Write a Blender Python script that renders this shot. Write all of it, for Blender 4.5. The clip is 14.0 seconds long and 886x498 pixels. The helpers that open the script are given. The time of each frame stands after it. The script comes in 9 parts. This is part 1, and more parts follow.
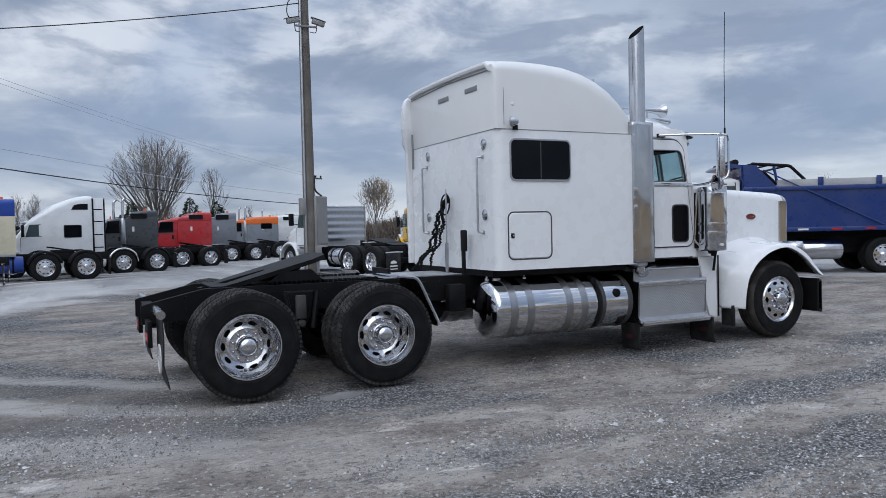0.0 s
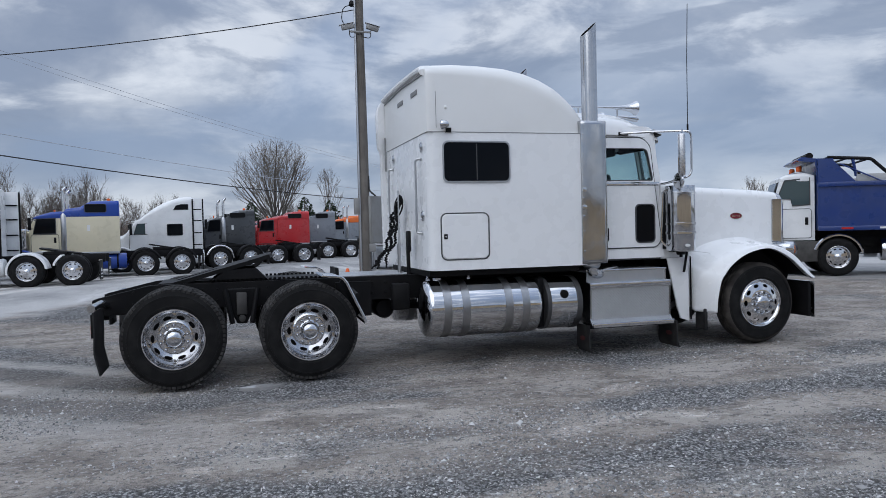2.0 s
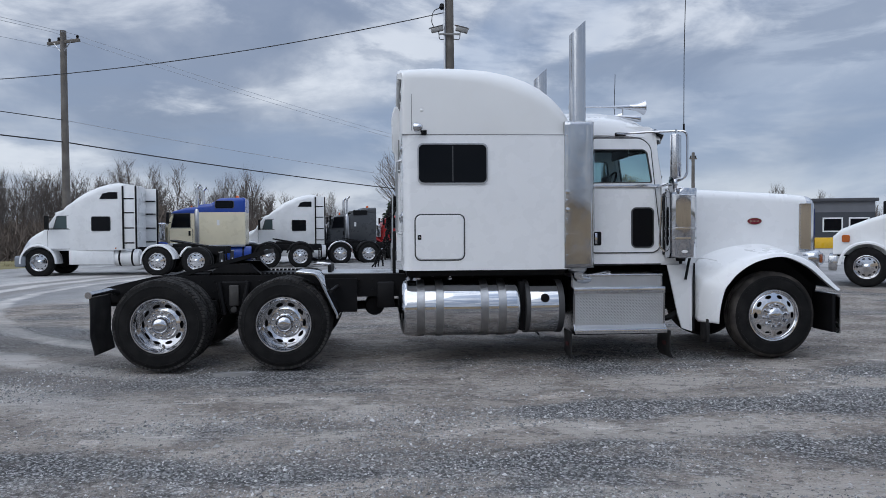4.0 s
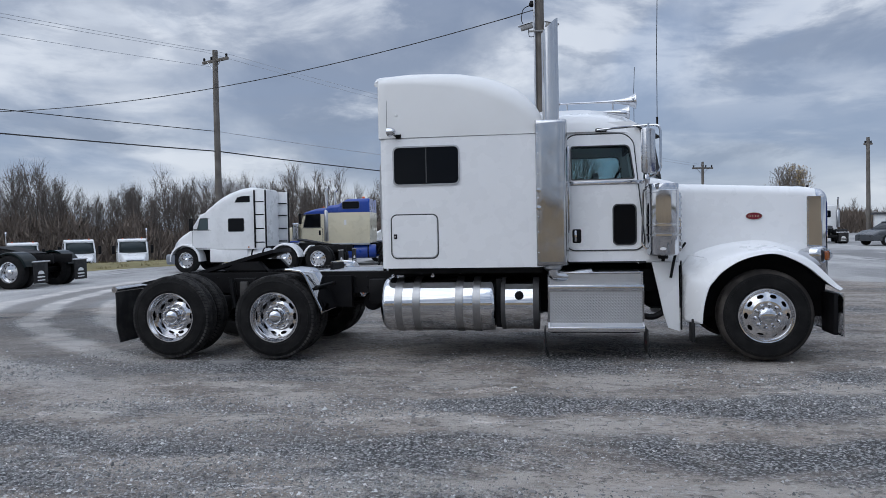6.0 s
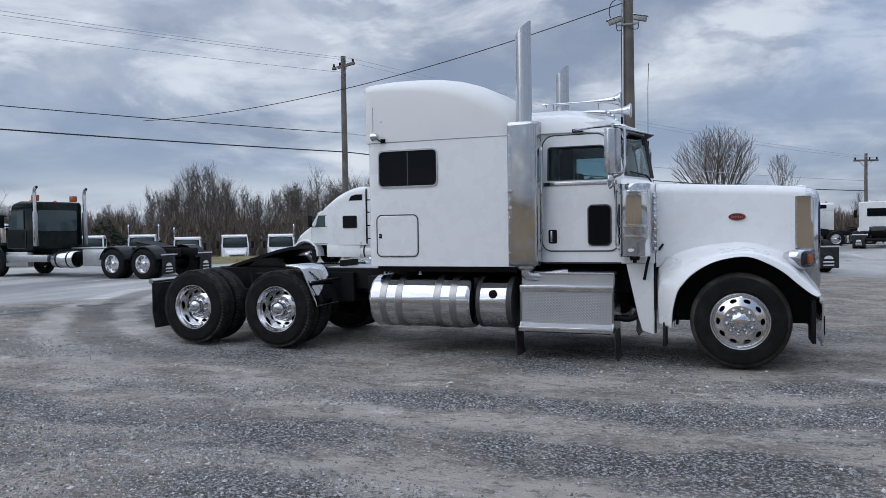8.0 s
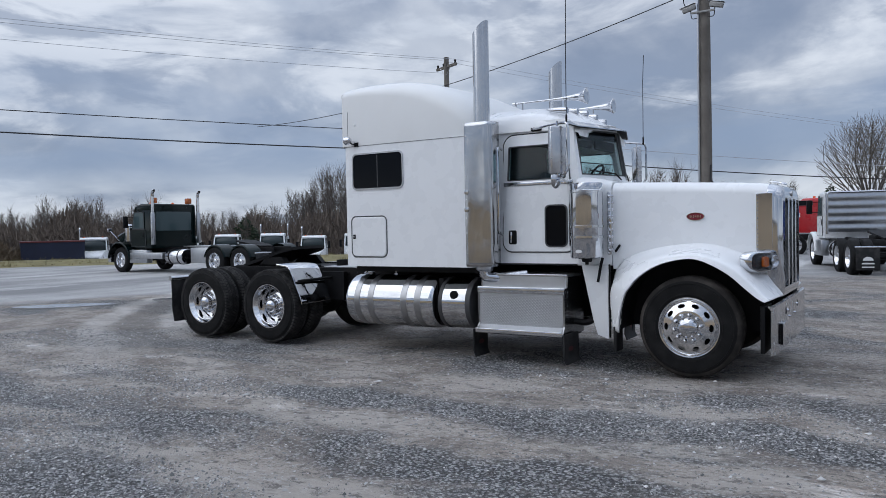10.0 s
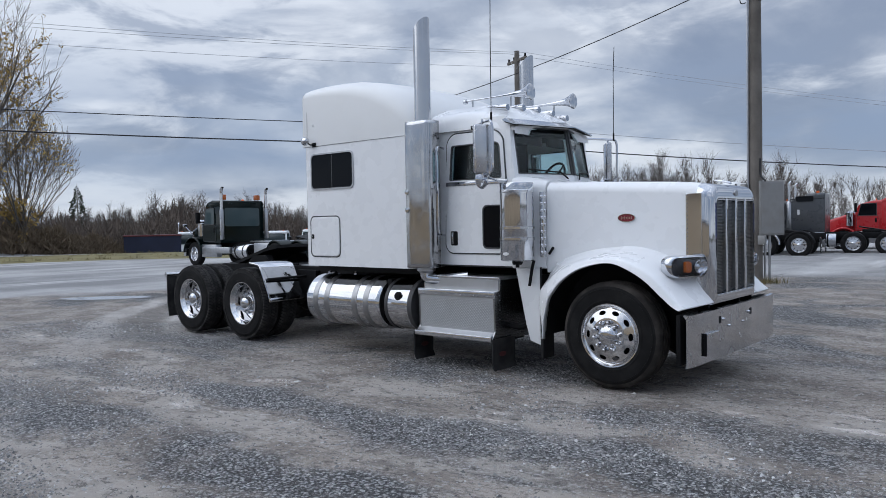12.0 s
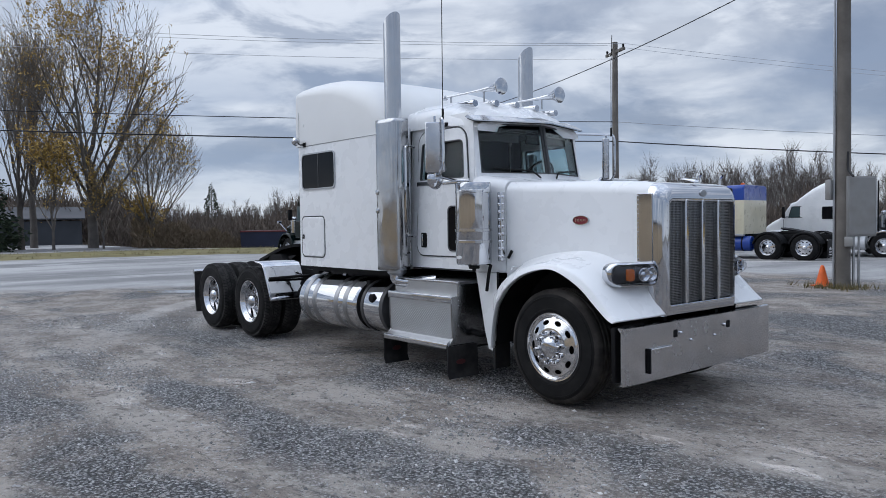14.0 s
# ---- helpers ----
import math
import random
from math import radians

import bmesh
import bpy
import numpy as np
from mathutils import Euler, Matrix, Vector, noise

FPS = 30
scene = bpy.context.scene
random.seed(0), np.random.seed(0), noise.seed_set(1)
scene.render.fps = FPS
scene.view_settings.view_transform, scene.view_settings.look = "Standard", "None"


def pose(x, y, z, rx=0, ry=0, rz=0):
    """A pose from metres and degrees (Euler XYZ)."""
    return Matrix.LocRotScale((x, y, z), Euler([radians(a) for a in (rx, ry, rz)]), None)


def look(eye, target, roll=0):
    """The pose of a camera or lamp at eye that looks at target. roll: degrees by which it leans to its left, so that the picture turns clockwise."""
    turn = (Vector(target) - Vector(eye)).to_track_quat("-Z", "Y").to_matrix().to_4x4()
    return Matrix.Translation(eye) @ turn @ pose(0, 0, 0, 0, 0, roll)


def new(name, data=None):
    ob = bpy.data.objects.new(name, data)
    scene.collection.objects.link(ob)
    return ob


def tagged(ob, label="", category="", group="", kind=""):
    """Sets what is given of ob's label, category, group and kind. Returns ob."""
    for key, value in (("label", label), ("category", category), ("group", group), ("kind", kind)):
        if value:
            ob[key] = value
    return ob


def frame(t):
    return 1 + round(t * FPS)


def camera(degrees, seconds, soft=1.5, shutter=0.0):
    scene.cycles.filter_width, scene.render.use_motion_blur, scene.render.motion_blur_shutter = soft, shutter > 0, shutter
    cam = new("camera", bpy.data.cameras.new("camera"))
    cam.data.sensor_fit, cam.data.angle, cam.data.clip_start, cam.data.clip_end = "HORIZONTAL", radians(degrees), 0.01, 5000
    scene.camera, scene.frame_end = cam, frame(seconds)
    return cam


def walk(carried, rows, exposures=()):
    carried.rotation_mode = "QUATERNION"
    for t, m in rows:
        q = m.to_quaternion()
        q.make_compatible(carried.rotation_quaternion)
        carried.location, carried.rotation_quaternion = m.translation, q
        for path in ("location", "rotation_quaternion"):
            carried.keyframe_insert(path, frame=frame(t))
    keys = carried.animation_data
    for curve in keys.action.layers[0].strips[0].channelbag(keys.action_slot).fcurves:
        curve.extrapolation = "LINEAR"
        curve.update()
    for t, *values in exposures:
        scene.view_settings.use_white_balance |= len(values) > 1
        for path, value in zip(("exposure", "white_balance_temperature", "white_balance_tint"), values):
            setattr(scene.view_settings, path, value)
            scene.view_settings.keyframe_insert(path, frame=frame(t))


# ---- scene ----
cam = camera(61.2, 14.0, soft=0.7)
PATH = [
    (0, (-1.975, -7.98, 1.527), (-1.108, -6.179, 1.471), -1.3),
    (0.5, (-1.463, -8.264, 1.509), (-0.677, -6.426, 1.454), -1.3),
    (1, (-1.053, -8.609, 1.522), (-0.352, -6.736, 1.467), -1.4),
    (1.5, (-0.588, -8.781, 1.504), (0.03, -6.88, 1.451), -1.4),
    (2, (-0.119, -8.91, 1.522), (0.431, -6.988, 1.466), -1.4),
    (2.5, (0.326, -9.071, 1.54), (0.781, -7.124, 1.485), -1.3),
    (3, (0.835, -9.146, 1.516), (1.182, -7.177, 1.461), -1.3),
    (3.2, (1.015, -9.202, 1.522), (1.327, -7.227, 1.469), -1.0),
    (5.3, (3.274, -9.508, 1.503), (3.1, -7.516, 1.449), -1.0),
    (5.5, (3.492, -9.526, 1.52), (3.277, -7.538, 1.464), -1.1),
    (6, (4.035, -9.604, 1.518), (3.721, -7.63, 1.462), -1.1),
    (6.5, (4.577, -9.617, 1.527), (4.161, -7.661, 1.47), -1.1),
    (7, (5.099, -9.54, 1.534), (4.583, -7.609, 1.477), -1.1),
    (7.2, (5.315, -9.531, 1.528), (4.756, -7.612, 1.471), -1.0),
    (9.3, (7.454, -8.845, 1.526), (6.485, -7.096, 1.468), -1.2),
    (9.5, (7.643, -8.748, 1.509), (6.64, -7.018, 1.452), -1.2),
    (10, (8.095, -8.513, 1.526), (7.028, -6.823, 1.468), -1.1),
    (10.5, (8.484, -8.208, 1.522), (7.362, -6.554, 1.464), -1.1),
    (11, (8.916, -7.944, 1.516), (7.727, -6.337, 1.455), -1.1),
    (11.5, (9.258, -7.628, 1.518), (8.02, -6.058, 1.454), -1.0),
    (12, (9.52, -7.312, 1.563), (8.226, -5.788, 1.495), -1.0),
    (12.5, (9.847, -6.998, 1.59), (8.462, -5.557, 1.521), -1.0),
    (13, (10.085, -6.617, 1.566), (8.634, -5.241, 1.498), -0.9),
    (13.5, (10.314, -6.237, 1.562), (8.822, -4.906, 1.492), -0.9),
    (14, (10.527, -5.895, 1.591), (8.996, -4.61, 1.518), -0.8),
]
walk(cam, [(t, look(eye, target, roll)) for t, eye, target, roll in PATH], [(0.0, 0.03, 6250, 9.7), (6.0, 0.0, 6250, 9.7), (10.0, 0.03, 6250, 9.7), (14.0, 0.08, 6250, 9.7)])

# ---------------------------------------------------------------- light
world = bpy.data.worlds.new("overcast_sky")
scene.world = world
world.use_nodes = True
SUN_EL, SUN_AZ = 46.0, 226.0


def sky_nodes():
    nt = world.node_tree
    nt.nodes.clear()
    n, l = nt.nodes.new, nt.links.new
    out, bg = n("ShaderNodeOutputWorld"), n("ShaderNodeBackground")
    bg.inputs["Strength"].default_value = 1.0
    sky = n("ShaderNodeTexSky")
    sky.sky_type = "NISHITA"
    sky.sun_disc = False
    sky.sun_elevation, sky.sun_rotation = radians(SUN_EL), radians(90 - SUN_AZ)
    sky_scale = n("ShaderNodeVectorMath")
    sky_scale.operation = "SCALE"
    sky_scale.inputs["Scale"].default_value = 0.09
    l(sky.outputs["Color"], sky_scale.inputs[0])
    co, sep = n("ShaderNodeTexCoord"), n("ShaderNodeSeparateXYZ")
    l(co.outputs["Generated"], sep.inputs[0])

    def math(op, a, b=None, clamp=False):
        m = n("ShaderNodeMath")
        m.operation, m.use_clamp = op, clamp
        for slot, v in ((0, a), (1, b)):
            if v is None:
                continue
            if isinstance(v, (int, float)):
                m.inputs[slot].default_value = v
            else:
                l(v, m.inputs[slot])
        return m.outputs[0]

    # a flat cloud deck seen in perspective: direction divided by its height
    high = math("ADD", math("MAXIMUM", sep.outputs["Z"], 0.0), 0.48)
    deck = n("ShaderNodeCombineXYZ")
    l(math("DIVIDE", sep.outputs["X"], high), deck.inputs[0])
    l(math("DIVIDE", sep.outputs["Y"], high), deck.inputs[1])

    def cloud(scale, detail, rough, lo, hi, shift, warp=0.4):
        mp, tx, mr = n("ShaderNodeMapping"), n("ShaderNodeTexNoise"), n("ShaderNodeMapRange")
        mp.inputs["Location"].default_value = (shift, shift * 0.7, shift * 1.3)
        mp.inputs["Rotation"].default_value = (0, 0, radians(20))
        mp.inputs["Scale"].default_value = (1.0, 0.8, 1)
        l(deck.outputs[0], mp.inputs["Vector"])
        l(mp.outputs[0], tx.inputs["Vector"])
        tx.inputs["Scale"].default_value, tx.inputs["Detail"].default_value = scale, detail
        tx.inputs["Roughness"].default_value, tx.inputs["Distortion"].default_value = rough, warp
        mr.inputs["From Min"].default_value, mr.inputs["From Max"].default_value = lo, hi
        mr.interpolation_type = "SMOOTHSTEP"
        l(tx.outputs["Fac"], mr.inputs["Value"])
        return mr.outputs[0]

    def mix(f, a, b):
        m = n("ShaderNodeMix")
        m.data_type = "RGBA"
        for slot, v in (("Factor", f), ("A", a), ("B", b)):
            sock = [s for s in m.inputs if s.name == slot and (s.type == "RGBA" or slot == "Factor" and s.type == "VALUE")][0]
            if isinstance(v, tuple):
                sock.default_value = (*v, 1)
            elif isinstance(v, (int, float)):
                sock.default_value = v
            else:
                l(v, sock)
        return [s for s in m.outputs if s.type == "RGBA"][0]

    def lumps(scale, detail, lo, hi, shift, flat=2.2):
        mp, tx, mr = n("ShaderNodeMapping"), n("ShaderNodeTexNoise"), n("ShaderNodeMapRange")
        mp.inputs["Location"].default_value = (shift, shift * 0.6, shift * 1.7)
        mp.inputs["Scale"].default_value = (1, 1, flat)
        l(co.outputs["Generated"], mp.inputs["Vector"])
        l(mp.outputs[0], tx.inputs["Vector"])
        tx.inputs["Scale"].default_value, tx.inputs["Detail"].default_value = scale, detail
        tx.inputs["Roughness"].default_value, tx.inputs["Distortion"].default_value = 0.58, 0.35
        mr.inputs["From Min"].default_value, mr.inputs["From Max"].default_value = lo, hi
        mr.interpolation_type = "SMOOTHSTEP"
        l(tx.outputs["Fac"], mr.inputs["Value"])
        return mr.outputs[0]

    def band(lo, mid, hi, top):
        """Rises from lo to mid above the horizon and falls again to hi."""
        out = []
        for a, b in ((lo, mid), (hi, mid)):
            m = n("ShaderNodeMapRange")
            m.interpolation_type = "SMOOTHSTEP"
            m.inputs["From Min"].default_value, m.inputs["From Max"].default_value = a, b
            l(sep.outputs["Z"], m.inputs["Value"])
            out.append(m.outputs[0])
        return math("MULTIPLY", math("MULTIPLY", out[0], out[1]), top)

    big = cloud(1.5, 8, 0.52, 0.40, 0.58, 3.1, 0.15)
    body = mix(big, (0.275, 0.325, 0.43), (0.47, 0.525, 0.625))
    body = mix(math("MULTIPLY", lumps(3.4, 9, 0.47, 0.62, 4.4, 2.6), 0.80), body, (0.80, 0.83, 0.885))
    body = mix(math("MULTIPLY", lumps(5.2, 9, 0.50, 0.62, 12.9, 3.2), 0.66), body, (0.245, 0.295, 0.40))
    fine = cloud(2.6, 9, 0.53, 0.50, 0.68, 9.7, 0.15)
    body = mix(math("MULTIPLY", fine, 0.38), body, (0.88, 0.90, 0.935))
    gaps = cloud(1.5, 5, 0.5, 0.56, 0.68, 21.3)
    body = mix(math("MULTIPLY", gaps, 0.40), body, (0.29, 0.39, 0.58))
    # a dark blue bank low down, and a pale broken strip under it along the horizon
    body = mix(math("MULTIPLY", band(0.02, 0.10, 0.24, 0.85), lumps(2.6, 5, 0.40, 0.60, 31.0, 4.0)), body, (0.255, 0.325, 0.465))
    body = mix(math("MULTIPLY", band(-0.05, 0.025, 0.085, 0.9), lumps(2.2, 5, 0.40, 0.62, 17.0, 5.0)), body, (0.70, 0.745, 0.81))
    both = mix(0.12, body, sky_scale.outputs[0])
    # the deck is thinner, and so brighter, round the hidden sun
    d = n("ShaderNodeVectorMath")
    d.operation = "DOT_PRODUCT"
    a, e = radians(SUN_AZ), radians(SUN_EL)
    d.inputs[1].default_value = (np.cos(a) * np.cos(e), np.sin(a) * np.cos(e), np.sin(e))
    l(co.outputs["Generated"], d.inputs[0])
    glow = n("ShaderNodeMapRange")
    glow.inputs["From Min"].default_value, glow.inputs["From Max"].default_value = -0.2, 1.0
    glow.inputs["To Min"].default_value, glow.inputs["To Max"].default_value = 1.0, 1.08
    l(d.outputs["Value"], glow.inputs["Value"])
    # an overcast deck is about three times brighter overhead than low down
    lift = n("ShaderNodeMapRange")
    lift.interpolation_type = "SMOOTHSTEP"
    lift.inputs["From Min"].default_value, lift.inputs["From Max"].default_value = 0.22, 0.95
    lift.inputs["To Min"].default_value, lift.inputs["To Max"].default_value = 1.0, 2.05
    l(sep.outputs["Z"], lift.inputs["Value"])
    level = math("MULTIPLY", glow.outputs[0], lift.outputs[0])
    l(both, bg.inputs["Color"])
    l(level, bg.inputs["Strength"])
    l(bg.outputs[0], out.inputs[0])


sky_nodes()
sun = new("sun", bpy.data.lights.new("sun", "SUN"))
sun.data.energy, sun.data.angle, sun.data.color = 0.95, radians(70), (1.0, 0.985, 0.96)
sun.matrix_world = look((40 * np.cos(radians(SUN_AZ)), 40 * np.sin(radians(SUN_AZ)), 41), (0, 0, 0))


# ---------------------------------------------------------------- materials
def material(name, color, rough=0.5, metal=0.0, vary=0.0, scale=3.0, dirt=None, dirt_amount=0.0, bump=0.0, bump_scale=60.0, coat=0.0, ior=1.45, rough_vary=0.0, random_tint=0.0, spec=0.5):
    m = bpy.data.materials.new(name)
    m.use_nodes = True
    nt = m.node_tree
    n, l = nt.nodes.new, nt.links.new
    b = nt.nodes["Principled BSDF"]
    b.inputs["Base Color"].default_value = (*color, 1)
    b.inputs["Roughness"].default_value, b.inputs["Metallic"].default_value = rough, metal
    b.inputs["Coat Weight"].default_value, b.inputs["IOR"].default_value = coat, ior
    b.inputs["Coat Roughness"].default_value = 0.06
    b.inputs["Specular IOR Level"].default_value = spec
    co = n("ShaderNodeTexCoord")
    last = None

    def noise_of(s, detail=5):
        t = n("ShaderNodeTexNoise")
        t.inputs["Scale"].default_value, t.inputs["Detail"].default_value = s, detail
        l(co.outputs["Object"], t.inputs["Vector"])
        return t.outputs["Fac"]

    def mixer(f, a, bb, mode="MIX"):
        x = n("ShaderNodeMix")
        x.data_type, x.blend_type = "RGBA", mode
        fs, sa, sb = x.inputs[0], x.inputs[6], x.inputs[7]
        for sock, v in ((fs, f), (sa, a), (sb, bb)):
            if isinstance(v, tuple):
                sock.default_value = (*v, 1)
            elif isinstance(v, (int, float)):
                sock.default_value = v
            else:
                l(v, sock)
        return x.outputs[2]

    def ranged(v, lo, hi, a, bb):
        r = n("ShaderNodeMapRange")
        for k, q in zip(("From Min", "From Max", "To Min", "To Max"), (lo, hi, a, bb)):
            r.inputs[k].default_value = q
        l(v, r.inputs["Value"])
        return r.outputs[0]

    if vary:
        lo, hi = tuple(max(0, c * (1 - vary)) for c in color), tuple(min(1, c * (1 + vary)) for c in color)
        last = mixer(ranged(noise_of(scale), 0.3, 0.7, 0, 1), lo, hi)
        fine = ranged(noise_of(scale * 14, 3), 0.3, 0.7, 0, vary)
        last = mixer(fine, last, tuple(c * 0.8 for c in color))
    if dirt:
        f = ranged(noise_of(scale * 0.9 + 0.7, 7), 0.45, 0.75, 0, dirt_amount)
        last = mixer(f, last if last else color, dirt)
    if random_tint:
        info = n("ShaderNodeObjectInfo")
        last = mixer(ranged(info.outputs["Random"], 0, 1, 0, random_tint), last if last else color, tuple(c * 0.5 for c in color))
    if last:
        l(last, b.inputs["Base Color"])
    if rough_vary:
        l(ranged(noise_of(scale * 2.3 + 1, 6), 0.3, 0.7, max(0.02, rough - rough_vary), min(1, rough + rough_vary)), b.inputs["Roughness"])
    if bump:
        bp = n("ShaderNodeBump")
        bp.inputs["Strength"].default_value, bp.inputs["Distance"].default_value = bump, 0.01
        l(noise_of(bump_scale, 4), bp.inputs["Height"])
        l(bp.outputs[0], b.inputs["Normal"])
    return m


def glass(name, color, rough=0.02, mix=0.5):
    """A thin pane: part of the light passes, tinted, the rest is mirrored by Fresnel."""
    m = bpy.data.materials.new(name)
    m.use_nodes = True
    nt = m.node_tree
    nt.nodes.clear()
    n, l = nt.nodes.new, nt.links.new
    out, tr, gl, mx, lw = n("ShaderNodeOutputMaterial"), n("ShaderNodeBsdfTransparent"), n("ShaderNodeBsdfGlossy"), n("ShaderNodeMixShader"), n("ShaderNodeLayerWeight")
    tr.inputs["Color"].default_value = (*color, 1)
    gl.inputs["Roughness"].default_value = rough
    lw.inputs["Blend"].default_value = 0.5
    steep, share = n("ShaderNodeMath"), n("ShaderNodeMath")
    steep.operation, share.operation = "POWER", "MULTIPLY_ADD"
    steep.inputs[1].default_value = 4.0
    share.inputs[1].default_value, share.inputs[2].default_value = 0.45, 0.022
    l(lw.outputs["Facing"], steep.inputs[0])
    l(steep.outputs[0], share.inputs[0])
    l(share.outputs[0], mx.inputs[0])
    l(tr.outputs[0], mx.inputs[1])
    l(gl.outputs[0], mx.inputs[2])
    l(mx.outputs[0], out.inputs[0])
    return m


def plate_material(name, color, cell, height):
    """Diamond tread plate: crossing raised lozenges on polished metal."""
    m = material(name, color, 0.34, 1.0, 0.05, 6, rough_vary=0.05)
    nt = m.node_tree
    n, l = nt.nodes.new, nt.links.new
    co, mp = n("ShaderNodeTexCoord"), n("ShaderNodeMapping")
    mp.inputs["Rotation"].default_value = (0, radians(45), 0)
    mp.inputs["Scale"].default_value = (1 / cell,) * 3
    vo = n("ShaderNodeTexVoronoi")
    vo.inputs["Scale"].default_value, vo.inputs["Randomness"].default_value = 1.0, 0.0
    l(co.outputs["Object"], mp.inputs[0])
    l(mp.outputs[0], vo.inputs["Vector"])
    r, bp = n("ShaderNodeMapRange"), n("ShaderNodeBump")
    r.inputs["From Min"].default_value, r.inputs["From Max"].default_value = 0.25, 0.42
    r.inputs["To Min"].default_value, r.inputs["To Max"].default_value = 1, 0
    l(vo.outputs["Distance"], r.inputs["Value"])
    l(r.outputs[0], bp.inputs["Height"])
    bp.inputs["Strength"].default_value, bp.inputs["Distance"].default_value = 1.0, height
    l(bp.outputs[0], nt.nodes["Principled BSDF"].inputs["Normal"])
    return m


WHITE = material("white_paint", (0.79, 0.80, 0.81), 0.28, 0, 0.012, 1.5, (0.73, 0.73, 0.72), 0.08, coat=0.35, rough_vary=0.07)
CREAM_WHITE = material("gelcoat_white", (0.75, 0.755, 0.75), 0.36, 0, 0.02, 1.5, (0.64, 0.63, 0.61), 0.2, coat=0.15, rough_vary=0.08)
CHROME = material("polished_metal", (0.57, 0.58, 0.605), 0.06, 1, 0.04, 4, rough_vary=0.03)
ALU = material("polished_aluminium", (0.58, 0.59, 0.61), 0.12, 1, 0.06, 5, (0.45, 0.44, 0.43), 0.3, rough_vary=0.06)
TANK = material("tank_aluminium", (0.60, 0.61, 0.63), 0.07, 1, 0.05, 3, (0.48, 0.47, 0.46), 0.2, rough_vary=0.04, bump=0.03, bump_scale=6)
RIM = material("wheel_aluminium", (0.70, 0.705, 0.72), 0.11, 1, 0.06, 8, (0.42, 0.41, 0.40), 0.25, rough_vary=0.05)
STRAP = material("strap_steel", (0.36, 0.365, 0.375), 0.32, 1, 0.1, 8, (0.2, 0.195, 0.19), 0.4, bump=0.1, bump_scale=160)
BRUSHED = material("brushed_aluminium", (0.46, 0.47, 0.49), 0.3, 1, 0.1, 8, (0.4, 0.39, 0.37), 0.4, bump=0.15, bump_scale=240)
BUMPER = material("bumper_steel", (0.60, 0.605, 0.62), 0.20, 1, 0.10, 2.2, (0.46, 0.45, 0.44), 0.5, rough_vary=0.10, bump=0.10, bump_scale=5)
LAMP_BOWL = material("dark_lamp_bowl", (0.055, 0.056, 0.06), 0.3, 0.6, 0.1, 10)
PIPE = material("stack_chrome", (0.52, 0.53, 0.55), 0.20, 1, 0.05, 4, rough_vary=0.05)
GUARD = material("guard_chrome", (0.46, 0.468, 0.485), 0.13, 1, 0.10, 3, (0.36, 0.355, 0.35), 0.45, rough_vary=0.08, bump=0.12, bump_scale=5)
RUBBER_STRAP = material("dark_strap", (0.05, 0.05, 0.052), 0.5, 0, 0.2, 8)
PLATE = plate_material("tread_plate", (0.52, 0.53, 0.545), 0.024, 0.004)
STEP_METAL = material("step_aluminium", (0.34, 0.345, 0.355), 0.24, 1, 0.1, 8, (0.15, 0.145, 0.14), 0.4, bump=0.1, bump_scale=120)
BLACK = material("black_plastic", (0.006, 0.006, 0.007), 0.6, 0, 0.3, 5, (0.02, 0.019, 0.018), 0.3, bump=0.1, bump_scale=90, spec=0.18)
FRAME = material("black_frame_paint", (0.005, 0.005, 0.006), 0.55, 0, 0.3, 3, (0.022, 0.020, 0.019), 0.4, bump=0.15, bump_scale=50, spec=0.2)
RUBBER = material("tyre_rubber", (0.0075, 0.0075, 0.008), 0.7, 0, 0.25, 7, (0.024, 0.023, 0.022), 0.45, bump=0.12, bump_scale=110, spec=0.2)
TREAD = material("worn_tread_rubber", (0.030, 0.029, 0.029), 0.85, 0, 0.3, 9, (0.10, 0.095, 0.088), 0.6, bump=0.2, bump_scale=90, spec=0.15)
DUSTY_TREAD = material("dusty_tread_rubber", (0.035, 0.032, 0.030), 0.85, 0, 0.3, 6, (0.11, 0.098, 0.088), 0.6, bump=0.2, bump_scale=70, spec=0.15)
FLAP = material("flap_rubber", (0.016, 0.016, 0.017), 0.6, 0, 0.25, 7, (0.06, 0.057, 0.054), 0.5, spec=0.3)
GASKET = material("dark_gasket", (0.05, 0.052, 0.055), 0.55)
SEAM = material("panel_seam", (0.22, 0.225, 0.23), 0.6)
DARK_GLASS = material("tinted_glass", (0.004, 0.005, 0.007), 0.04, 0, coat=0.0, ior=1.25, spec=0.35)
CLEAR = glass("windscreen_glass", (0.90, 0.955, 0.95))
SIDE_GLASS = glass("door_glass", (0.70, 0.80, 0.81))
LENS = glass("lamp_glass", (0.88, 0.89, 0.91))
AMBER = material("amber_lens", (0.38, 0.095, 0.02), 0.18, 0, coat=0.4)
RED_BADGE = material("red_enamel", (0.16, 0.006, 0.018), 0.35, 0, coat=0.4)
RED_LENS = material("red_lens", (0.45, 0.02, 0.02), 0.2)
SEAT = material("grey_cloth", (0.06, 0.06, 0.065), 0.8, 0, 0.2, 20)
INTERIOR = material("cab_interior", (0.045, 0.045, 0.048), 0.7, 0, 0.2, 8)
LETTER = material("white_print", (0.7, 0.7, 0.7), 0.6)
WOOD = material("pole_wood", (0.135, 0.122, 0.108), 0.85, 0, 0.35, 1.2, (0.24, 0.22, 0.20), 0.5, bump=0.5, bump_scale=26)
WIRE = material("cable_black", (0.02, 0.02, 0.022), 0.6)
WIRE_PALE = material("cable_grey", (0.40, 0.42, 0.45), 0.6)
